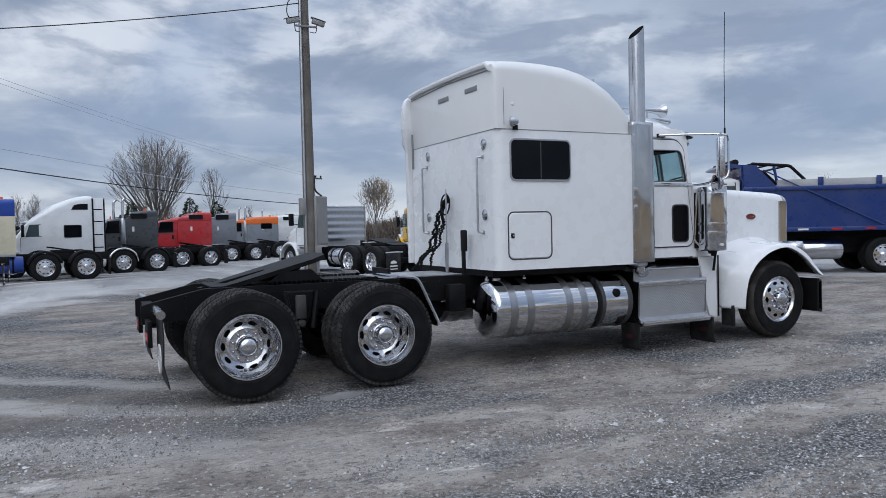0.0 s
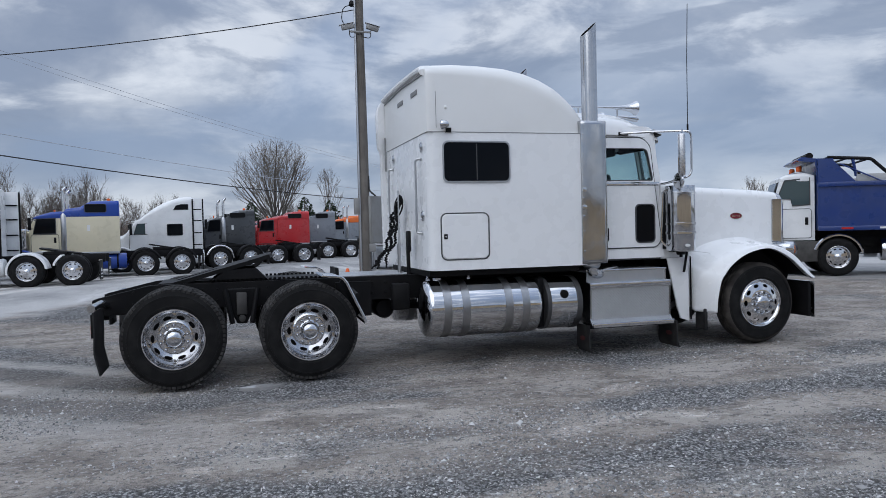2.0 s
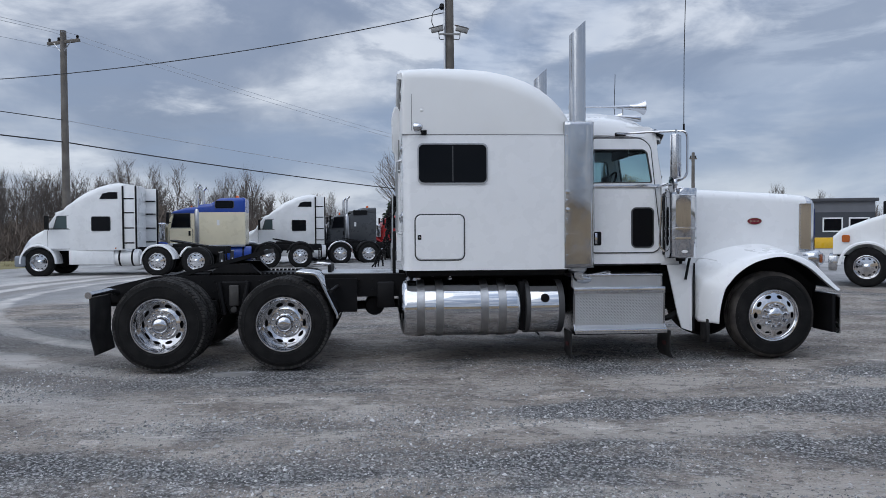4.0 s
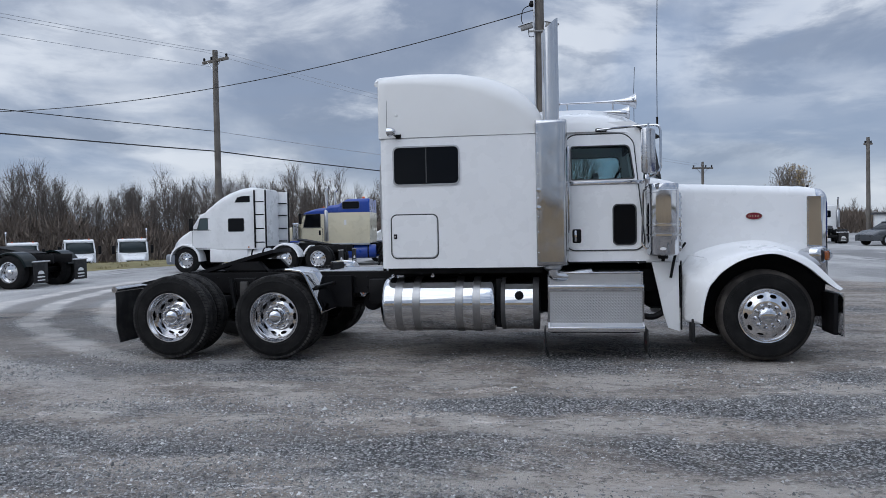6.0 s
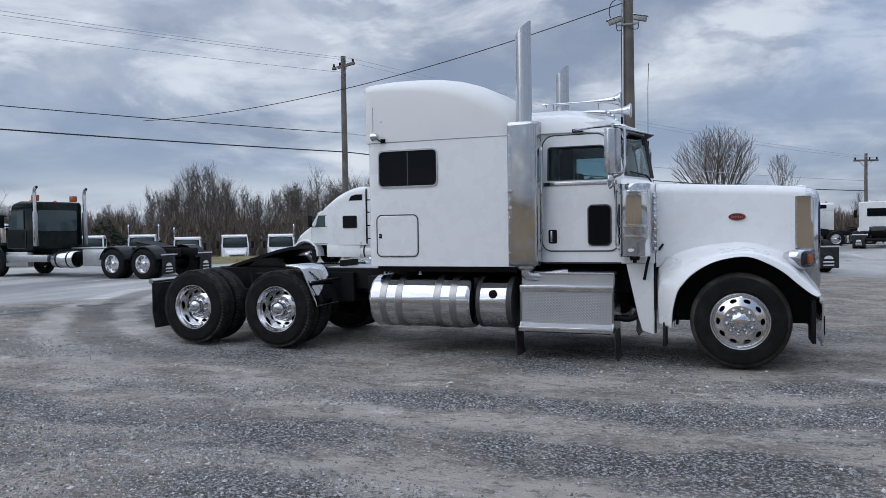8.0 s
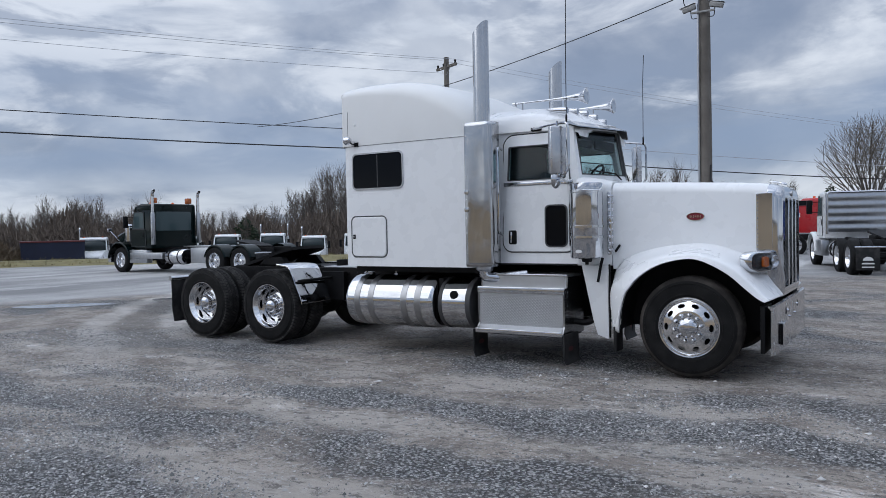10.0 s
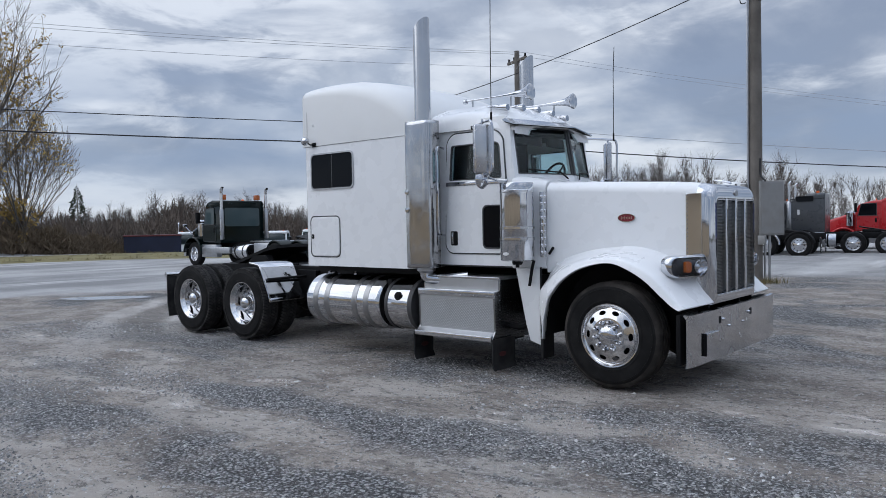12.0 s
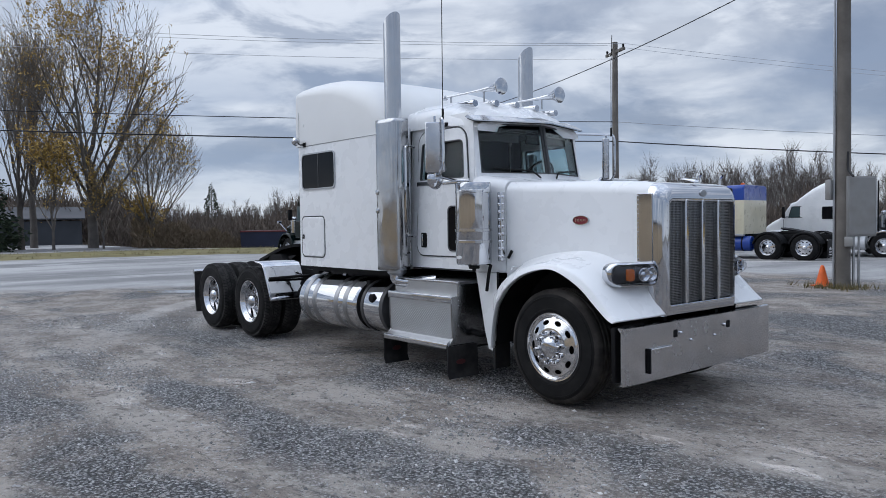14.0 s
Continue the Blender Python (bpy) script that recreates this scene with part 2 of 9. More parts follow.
DULL_METAL = material("dull_metal", (0.06, 0.058, 0.056), 0.6, 0.2, 0.3, 6, (0.12, 0.11, 0.10), 0.4)
BOX_GREY = material("grey_metal_box", (0.27, 0.27, 0.265), 0.5, 0.3, 0.08, 3, (0.2, 0.18, 0.16), 0.4)
ORANGE = material("orange_plastic", (0.75, 0.13, 0.02), 0.5, 0, 0.1, 5)


# ---------------------------------------------------------------- mesh tools
def mesh_of(bm, name, sharp=0.62):
    bmesh.ops.recalc_face_normals(bm, faces=bm.faces)
    for f in bm.faces:
        f.smooth = True
    for e in bm.edges:
        if len(e.link_faces) == 2 and e.calc_face_angle(0) > sharp:
            e.smooth = False
    me = bpy.data.meshes.new(name)
    bm.to_mesh(me)
    bm.free()
    return me


def part(name, bm, mat, parent=None, label="", at=None):
    """Links a bmesh as one mesh object, under a thing or a part."""
    me = mesh_of(bm, name)
    me.materials.append(mat)
    ob = new(name, me)
    if parent:
        ob.parent = parent
    if at:
        ob.matrix_basis = at
    if label:
        tagged(ob, label)
    return ob


def thing(name, label, category, group="", m=None, kind=""):
    ob = new(name)
    ob.empty_display_size = 0.3
    if m:
        ob.matrix_basis = m
    return tagged(ob, label, category, group, kind)


def BM():
    return bmesh.new()


def box(bm, x0, x1, y0, y1, z0, z1, bevel=0.0, seg=2, m=None):
    made = bmesh.ops.create_cube(bm, size=1.0)["verts"]
    for v in made:
        v.co = Vector((x0 + (v.co.x + 0.5) * (x1 - x0), y0 + (v.co.y + 0.5) * (y1 - y0), z0 + (v.co.z + 0.5) * (z1 - z0)))
    if m:
        bmesh.ops.transform(bm, matrix=m, verts=made)
    if bevel:
        edges = list({e for v in made for e in v.link_edges})
        bmesh.ops.bevel(bm, geom=edges, offset=bevel, segments=seg, affect="EDGES", profile=0.5)
    return bm


def loft(bm, rings, close=True, cap0=True, cap1=True, loop=False):
    vs = [[bm.verts.new(p) for p in r] for r in rings]
    k = len(vs[0])
    pairs = list(zip(vs, vs[1:])) + ([(vs[-1], vs[0])] if loop else [])
    for a, b in pairs:
        for i in range(k if close else k - 1):
            j = (i + 1) % k
            bm.faces.new((a[i], a[j], b[j], b[i]))
    if close and not loop:
        if cap0:
            bm.faces.new(vs[0][::-1])
        if cap1:
            bm.faces.new(vs[-1])
    return bm


def tube(bm, pts, r, seg=8, cap=True, radii=None):
    pts = [Vector(p) for p in pts]
    rings = []
    up = Vector((0, 0, 1))
    side = None
    for i, p in enumerate(pts):
        d = (pts[min(i + 1, len(pts) - 1)] - pts[max(i - 1, 0)]).normalized()
        if side is None:
            ref = up if abs(d.z) < 0.9 else Vector((1, 0, 0))
            side = d.cross(ref).normalized()
        side = (side - d * side.dot(d)).normalized()
        top = side.cross(d)
        q = radii[i] if radii else r
        rings.append([p + q * (math.cos(a) * side + math.sin(a) * top) for a in np.linspace(0, 2 * np.pi, seg, endpoint=False)])
    return loft(bm, rings, True, cap, cap)


def bend(pts, r=0.05, n=4):
    """Rounds the corners of a polyline."""
    pts = [Vector(p) for p in pts]
    out = [pts[0]]
    for a, b, c in zip(pts, pts[1:], pts[2:]):
        k = min(r, (a - b).length * 0.45, (c - b).length * 0.45)
        p, q = b + (a - b).normalized() * k, b + (c - b).normalized() * k
        for t in np.linspace(0, 1, n + 1).tolist():
            out.append((1 - t) ** 2 * p + 2 * t * (1 - t) * b + t * t * q)
    return out + [pts[-1]]


def lathe(bm, profile, centre, seg=32, axis="y", closed=False, cap=True):
    """Turns a profile of (radius, place along the axis) round that axis."""
    rings = []
    c = Vector(centre)
    for r, a in profile:
        ring = []
        for t in np.linspace(0, 2 * np.pi, seg, endpoint=False):
            u, v = r * np.cos(t), r * np.sin(t)
            ring.append(c + Vector({"y": (u, a, v), "x": (a, u, v), "z": (u, v, a)}[axis]))
        rings.append(ring)
    return loft(bm, rings, True, cap and not closed and profile[0][0] > 1e-4, cap and not closed and profile[-1][0] > 1e-4, closed)


def rounded(w0, w1, h0, h1, r, n=5):
    """A rounded rectangle, as (u, v) pairs. r: one radius, or four (low left, low right, high right, high left)."""
    rs = (r,) * 4 if isinstance(r, (int, float)) else r
    out = []
    for (cx, cy, sx, sy, a), q in zip(((w0, h0, 1, 1, 180), (w1, h0, -1, 1, 270), (w1, h1, -1, -1, 0), (w0, h1, 1, -1, 90)), rs):
        for t in np.linspace(0, 90, n + 1):
            g = radians(a + t)
            out.append((cx + sx * q + q * np.cos(g), cy + sy * q + q * np.sin(g)))
    return out


def slab(bm, outline, plane, a0, a1, bevel=0.0):
    """A plate with the given outline in a plane ('y': x, z pairs; 'x': y, z pairs; 'z': x, y pairs), from a0 to a1 across it."""
    def put(u, v, a):
        return {"y": (u, a, v), "x": (a, u, v), "z": (u, v, a)}[plane]

    if bevel:
        cx, cy = np.mean([p[0] for p in outline]), np.mean([p[1] for p in outline])
        w = max(abs(p[0] - cx) for p in outline)
        h = max(abs(p[1] - cy) for p in outline)
        small = [(cx + (u - cx) * (1 - bevel / w), cy + (v - cy) * (1 - bevel / h)) for u, v in outline]
        s = bevel if a1 > a0 else -bevel
        rings = [[put(u, v, a0) for u, v in outline], [put(u, v, a1 - s) for u, v in outline], [put(u, v, a1) for u, v in small]]
    else:
        rings = [[put(u, v, a) for u, v in outline] for a in (a0, a1)]
    return loft(bm, rings)


def ring_slab(bm, outer, inner, plane, a0, a1):
    """A plate with a hole: outer and inner loops of the same number of points."""
    def put(u, v, a):
        return {"y": (u, a, v), "x": (a, u, v), "z": (u, v, a)}[plane]

    rings = [[put(u, v, a0) for u, v in outer], [put(u, v, a1) for u, v in outer], [put(u, v, a1) for u, v in inner], [put(u, v, a0) for u, v in inner]]
    return loft(bm, rings, loop=True)


def dome(bm, centre, r, axis, depth, seg=12, rows=4):
    d = {"-y": ("y", -1), "y": ("y", 1), "x": ("x", 1), "-x": ("x", -1), "z": ("z", 1)}[axis]
    prof = [(r * np.cos(a), d[1] * depth * np.sin(a)) for a in np.linspace(0, np.pi / 2, rows + 1)]
    prof[-1] = (1e-5, prof[-1][1])
    return lathe(bm, prof, centre, seg, d[0])


def merged(name, verts, faces, mat, label="", category="", kind="", m=None, smooth=False):
    """One object from numpy arrays (all faces with the same number of corners)."""
    me = bpy.data.meshes.new(name)
    verts, faces = np.asarray(verts, np.float32), np.asarray(faces, np.int32)
    k = faces.shape[1]
    me.vertices.add(len(verts))
    me.vertices.foreach_set("co", verts.ravel())
    me.loops.add(faces.size)
    me.loops.foreach_set("vertex_index", faces.ravel())
    me.polygons.add(len(faces))
    me.polygons.foreach_set("loop_start", np.arange(0, faces.size, k, dtype=np.int32))
    me.polygons.foreach_set("loop_total", np.full(len(faces), k, np.int32))
    me.polygons.foreach_set("use_smooth", np.full(len(faces), smooth, bool))
    me.update(calc_edges=True)
    me.materials.append(mat)
    ob = new(name, me)
    if m:
        ob.matrix_basis = m
    return tagged(ob, label, category, kind=kind)


# ---------------------------------------------------------------- ground
def ground_material():
    m = bpy.data.materials.new("gravel_yard")
    m.use_nodes = True
    nt = m.node_tree
    n, l = nt.nodes.new, nt.links.new
    b = nt.nodes["Principled BSDF"]
    co = n("ShaderNodeTexCoord")

    def tex(scale, detail=6, stretch=(1, 1, 1), rough=0.55, turn=0.0, warp=0.0):
        mp, t = n("ShaderNodeMapping"), n("ShaderNodeTexNoise")
        mp.inputs["Scale"].default_value, mp.inputs["Rotation"].default_value = stretch, (0, 0, radians(turn))
        l(co.outputs["Object"], mp.inputs[0])
        l(mp.outputs[0], t.inputs["Vector"])
        t.inputs["Scale"].default_value, t.inputs["Detail"].default_value = scale, detail
        t.inputs["Roughness"].default_value, t.inputs["Distortion"].default_value = rough, warp
        return t.outputs["Fac"]

    def ranged(v, lo, hi, a=0.0, bb=1.0, smooth=True):
        r = n("ShaderNodeMapRange")
        if smooth:
            r.interpolation_type = "SMOOTHSTEP"
        for k, q in zip(("From Min", "From Max", "To Min", "To Max"), (lo, hi, a, bb)):
            r.inputs[k].default_value = q
        l(v, r.inputs["Value"])
        return r.outputs[0]

    def mix(f, a, bb, mode="MIX"):
        x = n("ShaderNodeMix")
        x.data_type, x.blend_type = "RGBA", mode
        for sock, v in ((x.inputs[0], f), (x.inputs[6], a), (x.inputs[7], bb)):
            if isinstance(v, tuple):
                sock.default_value = (*v, 1)
            elif isinstance(v, (int, float)):
                sock.default_value = v
            else:
                l(v, sock)
        return x.outputs[2]

    def math(op, a, bb=0.0):
        x = n("ShaderNodeMath")
        x.operation = op
        for sock, v in ((x.inputs[0], a), (x.inputs[1], bb)):
            if isinstance(v, (int, float)):
                sock.default_value = v
            else:
                l(v, sock)
        return x.outputs[0]

    place = n("ShaderNodeSeparateXYZ")
    l(co.outputs["Object"], place.inputs[0])

    def lane(x0, y0, slope, half, soft):
        """1 along a straight wheel lane through (x0, y0), wandering a little."""
        d = math("SUBTRACT", place.outputs["Y"], math("ADD", math("MULTIPLY", math("SUBTRACT", place.outputs["X"], x0), slope), y0))
        d = math("ADD", d, math("MULTIPLY", math("SUBTRACT", tex(0.5, 4), 0.5), 1.3))
        return ranged(math("ABSOLUTE", d, 0.0), half, half + soft, 1.0, 0.0)

    def arc(x0, y0, r, half, soft):
        """1 along a turning wheel track round (x0, y0)."""
        c = n("ShaderNodeCombineXYZ")
        l(math("SUBTRACT", place.outputs["X"], x0), c.inputs[0])
        l(math("SUBTRACT", place.outputs["Y"], y0), c.inputs[1])
        v = n("ShaderNodeVectorMath")
        v.operation = "LENGTH"
        l(c.outputs[0], v.inputs[0])
        d = math("ADD", math("SUBTRACT", v.outputs["Value"], r), math("MULTIPLY", math("SUBTRACT", tex(0.45, 4), 0.5), 0.8))
        return ranged(math("ABSOLUTE", d, 0.0), half, half + soft, 1.0, 0.0)

    # crushed stone: small cells, each of its own grey
    vo = n("ShaderNodeTexVoronoi")
    vo.inputs["Scale"].default_value = 40
    l(co.outputs["Object"], vo.inputs["Vector"])
    v2 = n("ShaderNodeTexVoronoi")
    v2.inputs["Scale"].default_value = 105
    l(co.outputs["Object"], v2.inputs["Vector"])
    bw, bw2 = n("ShaderNodeRGBToBW"), n("ShaderNodeRGBToBW")
    l(vo.outputs["Color"], bw.inputs[0])
    l(v2.outputs["Color"], bw2.inputs[0])
    stone = mix(ranged(bw.outputs[0], 0.20, 0.85), (0.185, 0.186, 0.19), (0.57, 0.572, 0.578))
    stone = mix(ranged(bw2.outputs[0], 0.62, 0.9, 0, 0.8), stone, (0.66, 0.662, 0.665))
    # shade in the gaps between stones, put into the colour at the cell borders
    stone = mix(ranged(vo.outputs["Distance"], 0.36, 0.60, 0, 0.85), stone, (0.05, 0.05, 0.051))
    stone = mix(ranged(bw2.outputs[0], 0.10, 0.28, 0.8, 0), stone, (0.055, 0.054, 0.054))
    # packed smooth mud with a few stones trodden in
    dust = mix(ranged(tex(1.6, 8, (0.8, 1.1, 1)), 0.38, 0.62), (0.295, 0.256, 0.224), (0.49, 0.436, 0.388))
    dust = mix(ranged(tex(0.5, 5, (0.6, 1, 1), turn=8), 0.52, 0.70, 0, 0.55), dust, (0.38, 0.315, 0.257))
    dust = mix(ranged(tex(26, 5, (0.8, 1, 1), 0.7), 0.38, 0.50, 0.6, 0), dust, (0.125, 0.115, 0.106))
    dust = mix(ranged(bw2.outputs[0], 0.15, 0.35, 0.35, 0), dust, (0.14, 0.13, 0.122))
    dust = mix(ranged(bw.outputs[0], 0.82, 0.92, 0, 0.8), dust, (0.60, 0.59, 0.58))
    # worn lanes where wheels run, and ridges of loose stone thrown up between them
    worn = math("MAXIMUM", lane(3.0, -3.85, 0.02, 0.10, 0.40), math("MAXIMUM", lane(0.5, -2.70, 0.03, 0.10, 0.35), math("MAXIMUM", lane(1.5, -5.15, -0.02, 0.12, 0.35), lane(7.0, -1.30, 0.32, 0.15, 0.5))))
    ridge = math("MAXIMUM", lane(2.0, -4.45, 0.02, 0.10, 0.35), math("MAXIMUM", lane(4.3, -3.15, 0.10, 0.08, 0.30), lane(3.6, -5.75, -0.15, 0.25, 0.45)))
    where = tex(0.46, 7, (0.75, 1.1, 1), 0.62, 10, 0.8)
    where = math("ADD", where, math("SUBTRACT", math("MULTIPLY", ridge, 0.075), math("MULTIPLY", worn, 0.085)))
    # trodden flat before the truck
    trodden = math("MULTIPLY", ranged(place.outputs["X"], 6.6, 8.0), ranged(place.outputs["Y"], -5.6, -3.6))
    where = math("SUBTRACT", where, math("MULTIPLY", trodden, 0.055))
    gravel = mix(ranged(where, 0.45, 0.60), dust, stone)
    # pale dried mud along the lanes and in old turning tracks
    dry = ranged(tex(1.3, 7, (0.7, 1.2, 1), 0.66, -4, 0.5), 0.47, 0.60)
    gravel = mix(math("MULTIPLY", math("MULTIPLY", worn, dry), 0.75), gravel, (0.57, 0.525, 0.478))
    gravel = mix(ranged(tex(0.9, 7, (0.7, 1.15, 1), 0.66, -4, 0.5), 0.60, 0.66, 0, 0.6), gravel, (0.55, 0.505, 0.458))
    # darker damp patches
    gravel = mix(ranged(tex(0.75, 7, (0.6, 1.15, 1), 0.66, 3, 0.4), 0.33, 0.43, 0.5, 0), gravel, (0.18, 0.164, 0.151))
    gravel = mix(ranged(tex(2.3, 8, (0.7, 1.2, 1), 0.68, 8, 0.4), 0.36, 0.44, 0.5, 0), gravel, (0.145, 0.133, 0.124))
    # clods and trodden grit
    gravel = mix(ranged(tex(9, 8, (0.8, 1.2, 1), 0.75, 5), 0.40, 0.45, 0.65, 0), gravel, (0.085, 0.079, 0.074))
    gravel = mix(ranged(tex(17, 7, (0.9, 1.1, 1), 0.75, -7), 0.56, 0.61, 0, 0.65), gravel, (0.60, 0.58, 0.56))
    # worn asphalt
    asphalt = mix(ranged(tex(0.22, 7, (1, 0.35, 1), 0.6, 30), 0.38, 0.62), (0.225, 0.224, 0.226), (0.47, 0.463, 0.455))
    asphalt = mix(ranged(tex(60, 3), 0.4, 0.7, 0, 0.4), asphalt, (0.16, 0.16, 0.161))
    asphalt = mix(ranged(tex(0.4, 6, (1.5, 0.25, 1), 0.6, 28), 0.56, 0.66, 0, 0.7), asphalt, (0.55, 0.545, 0.54))
    asphalt = mix(ranged(tex(0.5, 6, (1.6, 0.3, 1), 0.6, 28), 0.64, 0.69, 0, 0.7), asphalt, (0.11, 0.11, 0.115))
    sep = n("ShaderNodeSeparateXYZ")
    l(co.outputs["Object"], sep.inputs[0])
    side = math("ADD", math("MULTIPLY", math("ADD", sep.outputs["X"], 8.6), -0.855), math("MULTIPLY", math("SUBTRACT", sep.outputs["Y"], 0.5), 0.519))
    edge = math("ADD", side, math("MULTIPLY", math("SUBTRACT", tex(0.35, 6), 0.5), 6.0))
    f_asphalt = ranged(edge, -0.5, 1.1)
    east = math("MULTIPLY", math("MAXIMUM", math("SUBTRACT", sep.outputs["X"], 8.0), 0.0), 1.1)
    back = ranged(math("ADD", math("ADD", sep.outputs["Y"], east), math("MULTIPLY", tex(0.3, 5), 5.0)), 15.5, 18.0)
    f_asphalt = math("MAXIMUM", f_asphalt, back)
    color = mix(f_asphalt, gravel, asphalt)
    # turning tracks swung round behind the truck: dark ruts between pale ridges
    behind = ranged(place.outputs["X"], -2.2, 0.8, 1.0, 0.0)
    rut = math("MAXIMUM", arc(5.64, 10.83, 14.35, 0.12, 0.35), arc(5.64, 10.83, 13.25, 0.10, 0.30))
    color = mix(math("MULTIPLY", math("MULTIPLY", rut, behind), 0.6), color, (0.20, 0.185, 0.172))
    turning = math("MAXIMUM", arc(5.64, 10.83, 13.76, 0.10, 0.22), math("MAXIMUM", arc(5.64, 10.83, 14.95, 0.12, 0.28), arc(5.9, 10.6, 12.75, 0.06, 0.20)))
    color = mix(math("MULTIPLY", math("MULTIPLY", turning, behind), math("MULTIPLY", ranged(dry, 0.0, 1.0, 0.55, 1.0), 0.9)), color, (0.60, 0.57, 0.54))
    # fields beyond
    far = n("ShaderNodeVectorMath")
    far.operation = "LENGTH"
    l(co.outputs["Object"], far.inputs[0])
    color = mix(ranged(far.outputs["Value"], 95, 130), color, (0.085, 0.075, 0.045))
    l(color, b.inputs["Base Color"])
    b.inputs["Specular IOR Level"].default_value = 0.35
    wet = ranged(tex(0.5, 6, (0.5, 1.2, 1)), 0.3, 0.6, 0.55, 0.92)
    # small wet hollows along the worn lanes
    pool = math("MULTIPLY", math("MULTIPLY", worn, ranged(tex(1.7, 5, (0.7, 1.3, 1), 0.5, -6, 0.3), 0.60, 0.65)), math("SUBTRACT", 1.0, f_asphalt))
    l(math("ADD", math("MULTIPLY", wet, math("SUBTRACT", 1.0, pool)), math("MULTIPLY", pool, 0.10)), b.inputs["Roughness"])
    # relief
    h = math("ADD", math("MULTIPLY", math("SUBTRACT", 0.6, vo.outputs["Distance"]), ranged(where, 0.45, 0.60, 0.25, 1.4)), math("MULTIPLY", v2.outputs["Distance"], -0.45))
    h = math("MULTIPLY", h, math("SUBTRACT", 1.0, math("MULTIPLY", f_asphalt, 0.8)))
    h = math("ADD", h, math("MULTIPLY", tex(5, 8, (0.5, 1.4, 1)), 1.6))
    bp = n("ShaderNodeBump")
    bp.inputs["Strength"].default_value, bp.inputs["Distance"].default_value = 1.0, 0.045
    l(math("MULTIPLY", h, math("SUBTRACT", 1.0, math("MULTIPLY", pool, 0.9))), bp.inputs["Height"])
    l(bp.outputs[0], b.inputs["Normal"])
    return m


NEAR_EDGE = [(-36, -40), (-32, -10), (-29.8, 5.0), (-27.5, 11.0), (-22, 15.5), (-15.5, 18.2), (-11.5, 27), (-5, 42), (3, 62), (12, 84)]
FAR_EDGE = [(-46, -40), (-42, -10), (-40.5, 8.5), (-38, 16.5), (-30, 23.0), (-20.5, 27.3), (-16, 34), (-10, 48), (-2, 68), (7, 90)]
BACK_EDGE = [(-56, -40), (-52, -10), (-50, 10), (-47, 20), (-38, 30), (-28, 36), (-23, 42), (-16, 54), (-8, 73), (1, 95)]


def beyond_verge(x, y):
    """Metres past the far edge of the grass verge."""
    if x > 12 or y < 10:
        return 0.0
    best, side = 1e9, -1
    for (ax, ay), (bx, by) in zip(FAR_EDGE, FAR_EDGE[1:]):
        ux, uy = bx - ax, by - ay
        t = min(1.0, max(0.0, ((x - ax) * ux + (y - ay) * uy) / (ux * ux + uy * uy)))
        d = math.hypot(x - ax - t * ux, y - ay - t * uy)
        if d < best:
            best, side = d, ux * (y - ay) - uy * (x - ax)
    return best if side > 0 else 0.0


def ground_height(x, y):
    """Low ruts and humps, fading out away from the yard and under the wheels."""
    near = max(0.0, 1 - max(abs(x - 3) / 16, abs(y + 3) / 12) ** 4)
    rut = noise.noise(Vector((x * 0.18, y * 1.1, 0.3))) * 0.016 + noise.noise(Vector((x * 0.7, y * 1.6, 7.1))) * 0.009
    rut += noise.noise(Vector((x * 2.6, y * 3.4, 2.2))) * 0.004
    s = min(1.0, max(0.0, (beyond_verge(x, y) - 0.4) / 4.0)) if x < 12 and y > 10 else 0.0
    k = min(1.0, max(0.0, (y - 12) / 9))
    return near * (rut - 0.012) - 1.45 * s * s * (3 - 2 * s) * k * k * (3 - 2 * k)


def build_ground():
    def steps(lo, hi, step):
        mid = np.arange(lo, hi + 1e-6, step)
        out = [2000, 800, 400, 220, 160, *range(124, 3, -4), 2]
        return np.concatenate([[lo - o for o in out], mid, [hi + o for o in out[::-1]]])

    xs, ys = steps(-9, 15, 0.12), steps(-11, 9, 0.1)
    gx, gy = np.meshgrid(xs, ys, indexing="ij")
    gz = np.array([[ground_height(x, y) for y in ys] for x in xs])
    verts = np.stack([gx, gy, gz], -1).reshape(-1, 3)
    i = np.arange(len(xs) * len(ys)).reshape(len(xs), len(ys))
    faces = np.stack([i[:-1, :-1], i[1:, :-1], i[1:, 1:], i[:-1, 1:]], -1).reshape(-1, 4)
    return merged("ground", verts, faces, ground_material(), "grey crushed-stone yard worn to packed dust and old asphalt", "ground", "structure", smooth=True)


build_ground()


def scatter_material(name, dark, light, rough=0.8):
    m = bpy.data.materials.new(name)
    m.use_nodes = True
    nt = m.node_tree
    b = nt.nodes["Principled BSDF"]
    geo, ramp = nt.nodes.new("ShaderNodeNewGeometry"), nt.nodes.new("ShaderNodeValToRGB")
    ramp.color_ramp.elements[0].color, ramp.color_ramp.elements[1].color = (*dark, 1), (*light, 1)
    mid = ramp.color_ramp.elements.new(0.72)
    mid.color = (*[0.62 * a + 0.38 * c for a, c in zip(dark, light)], 1)
    nt.links.new(geo.outputs["Random Per Island"], ramp.inputs[0])
    nt.links.new(ramp.outputs[0], b.inputs["Base Color"])
    b.inputs["Roughness"].default_value = rough
    return m


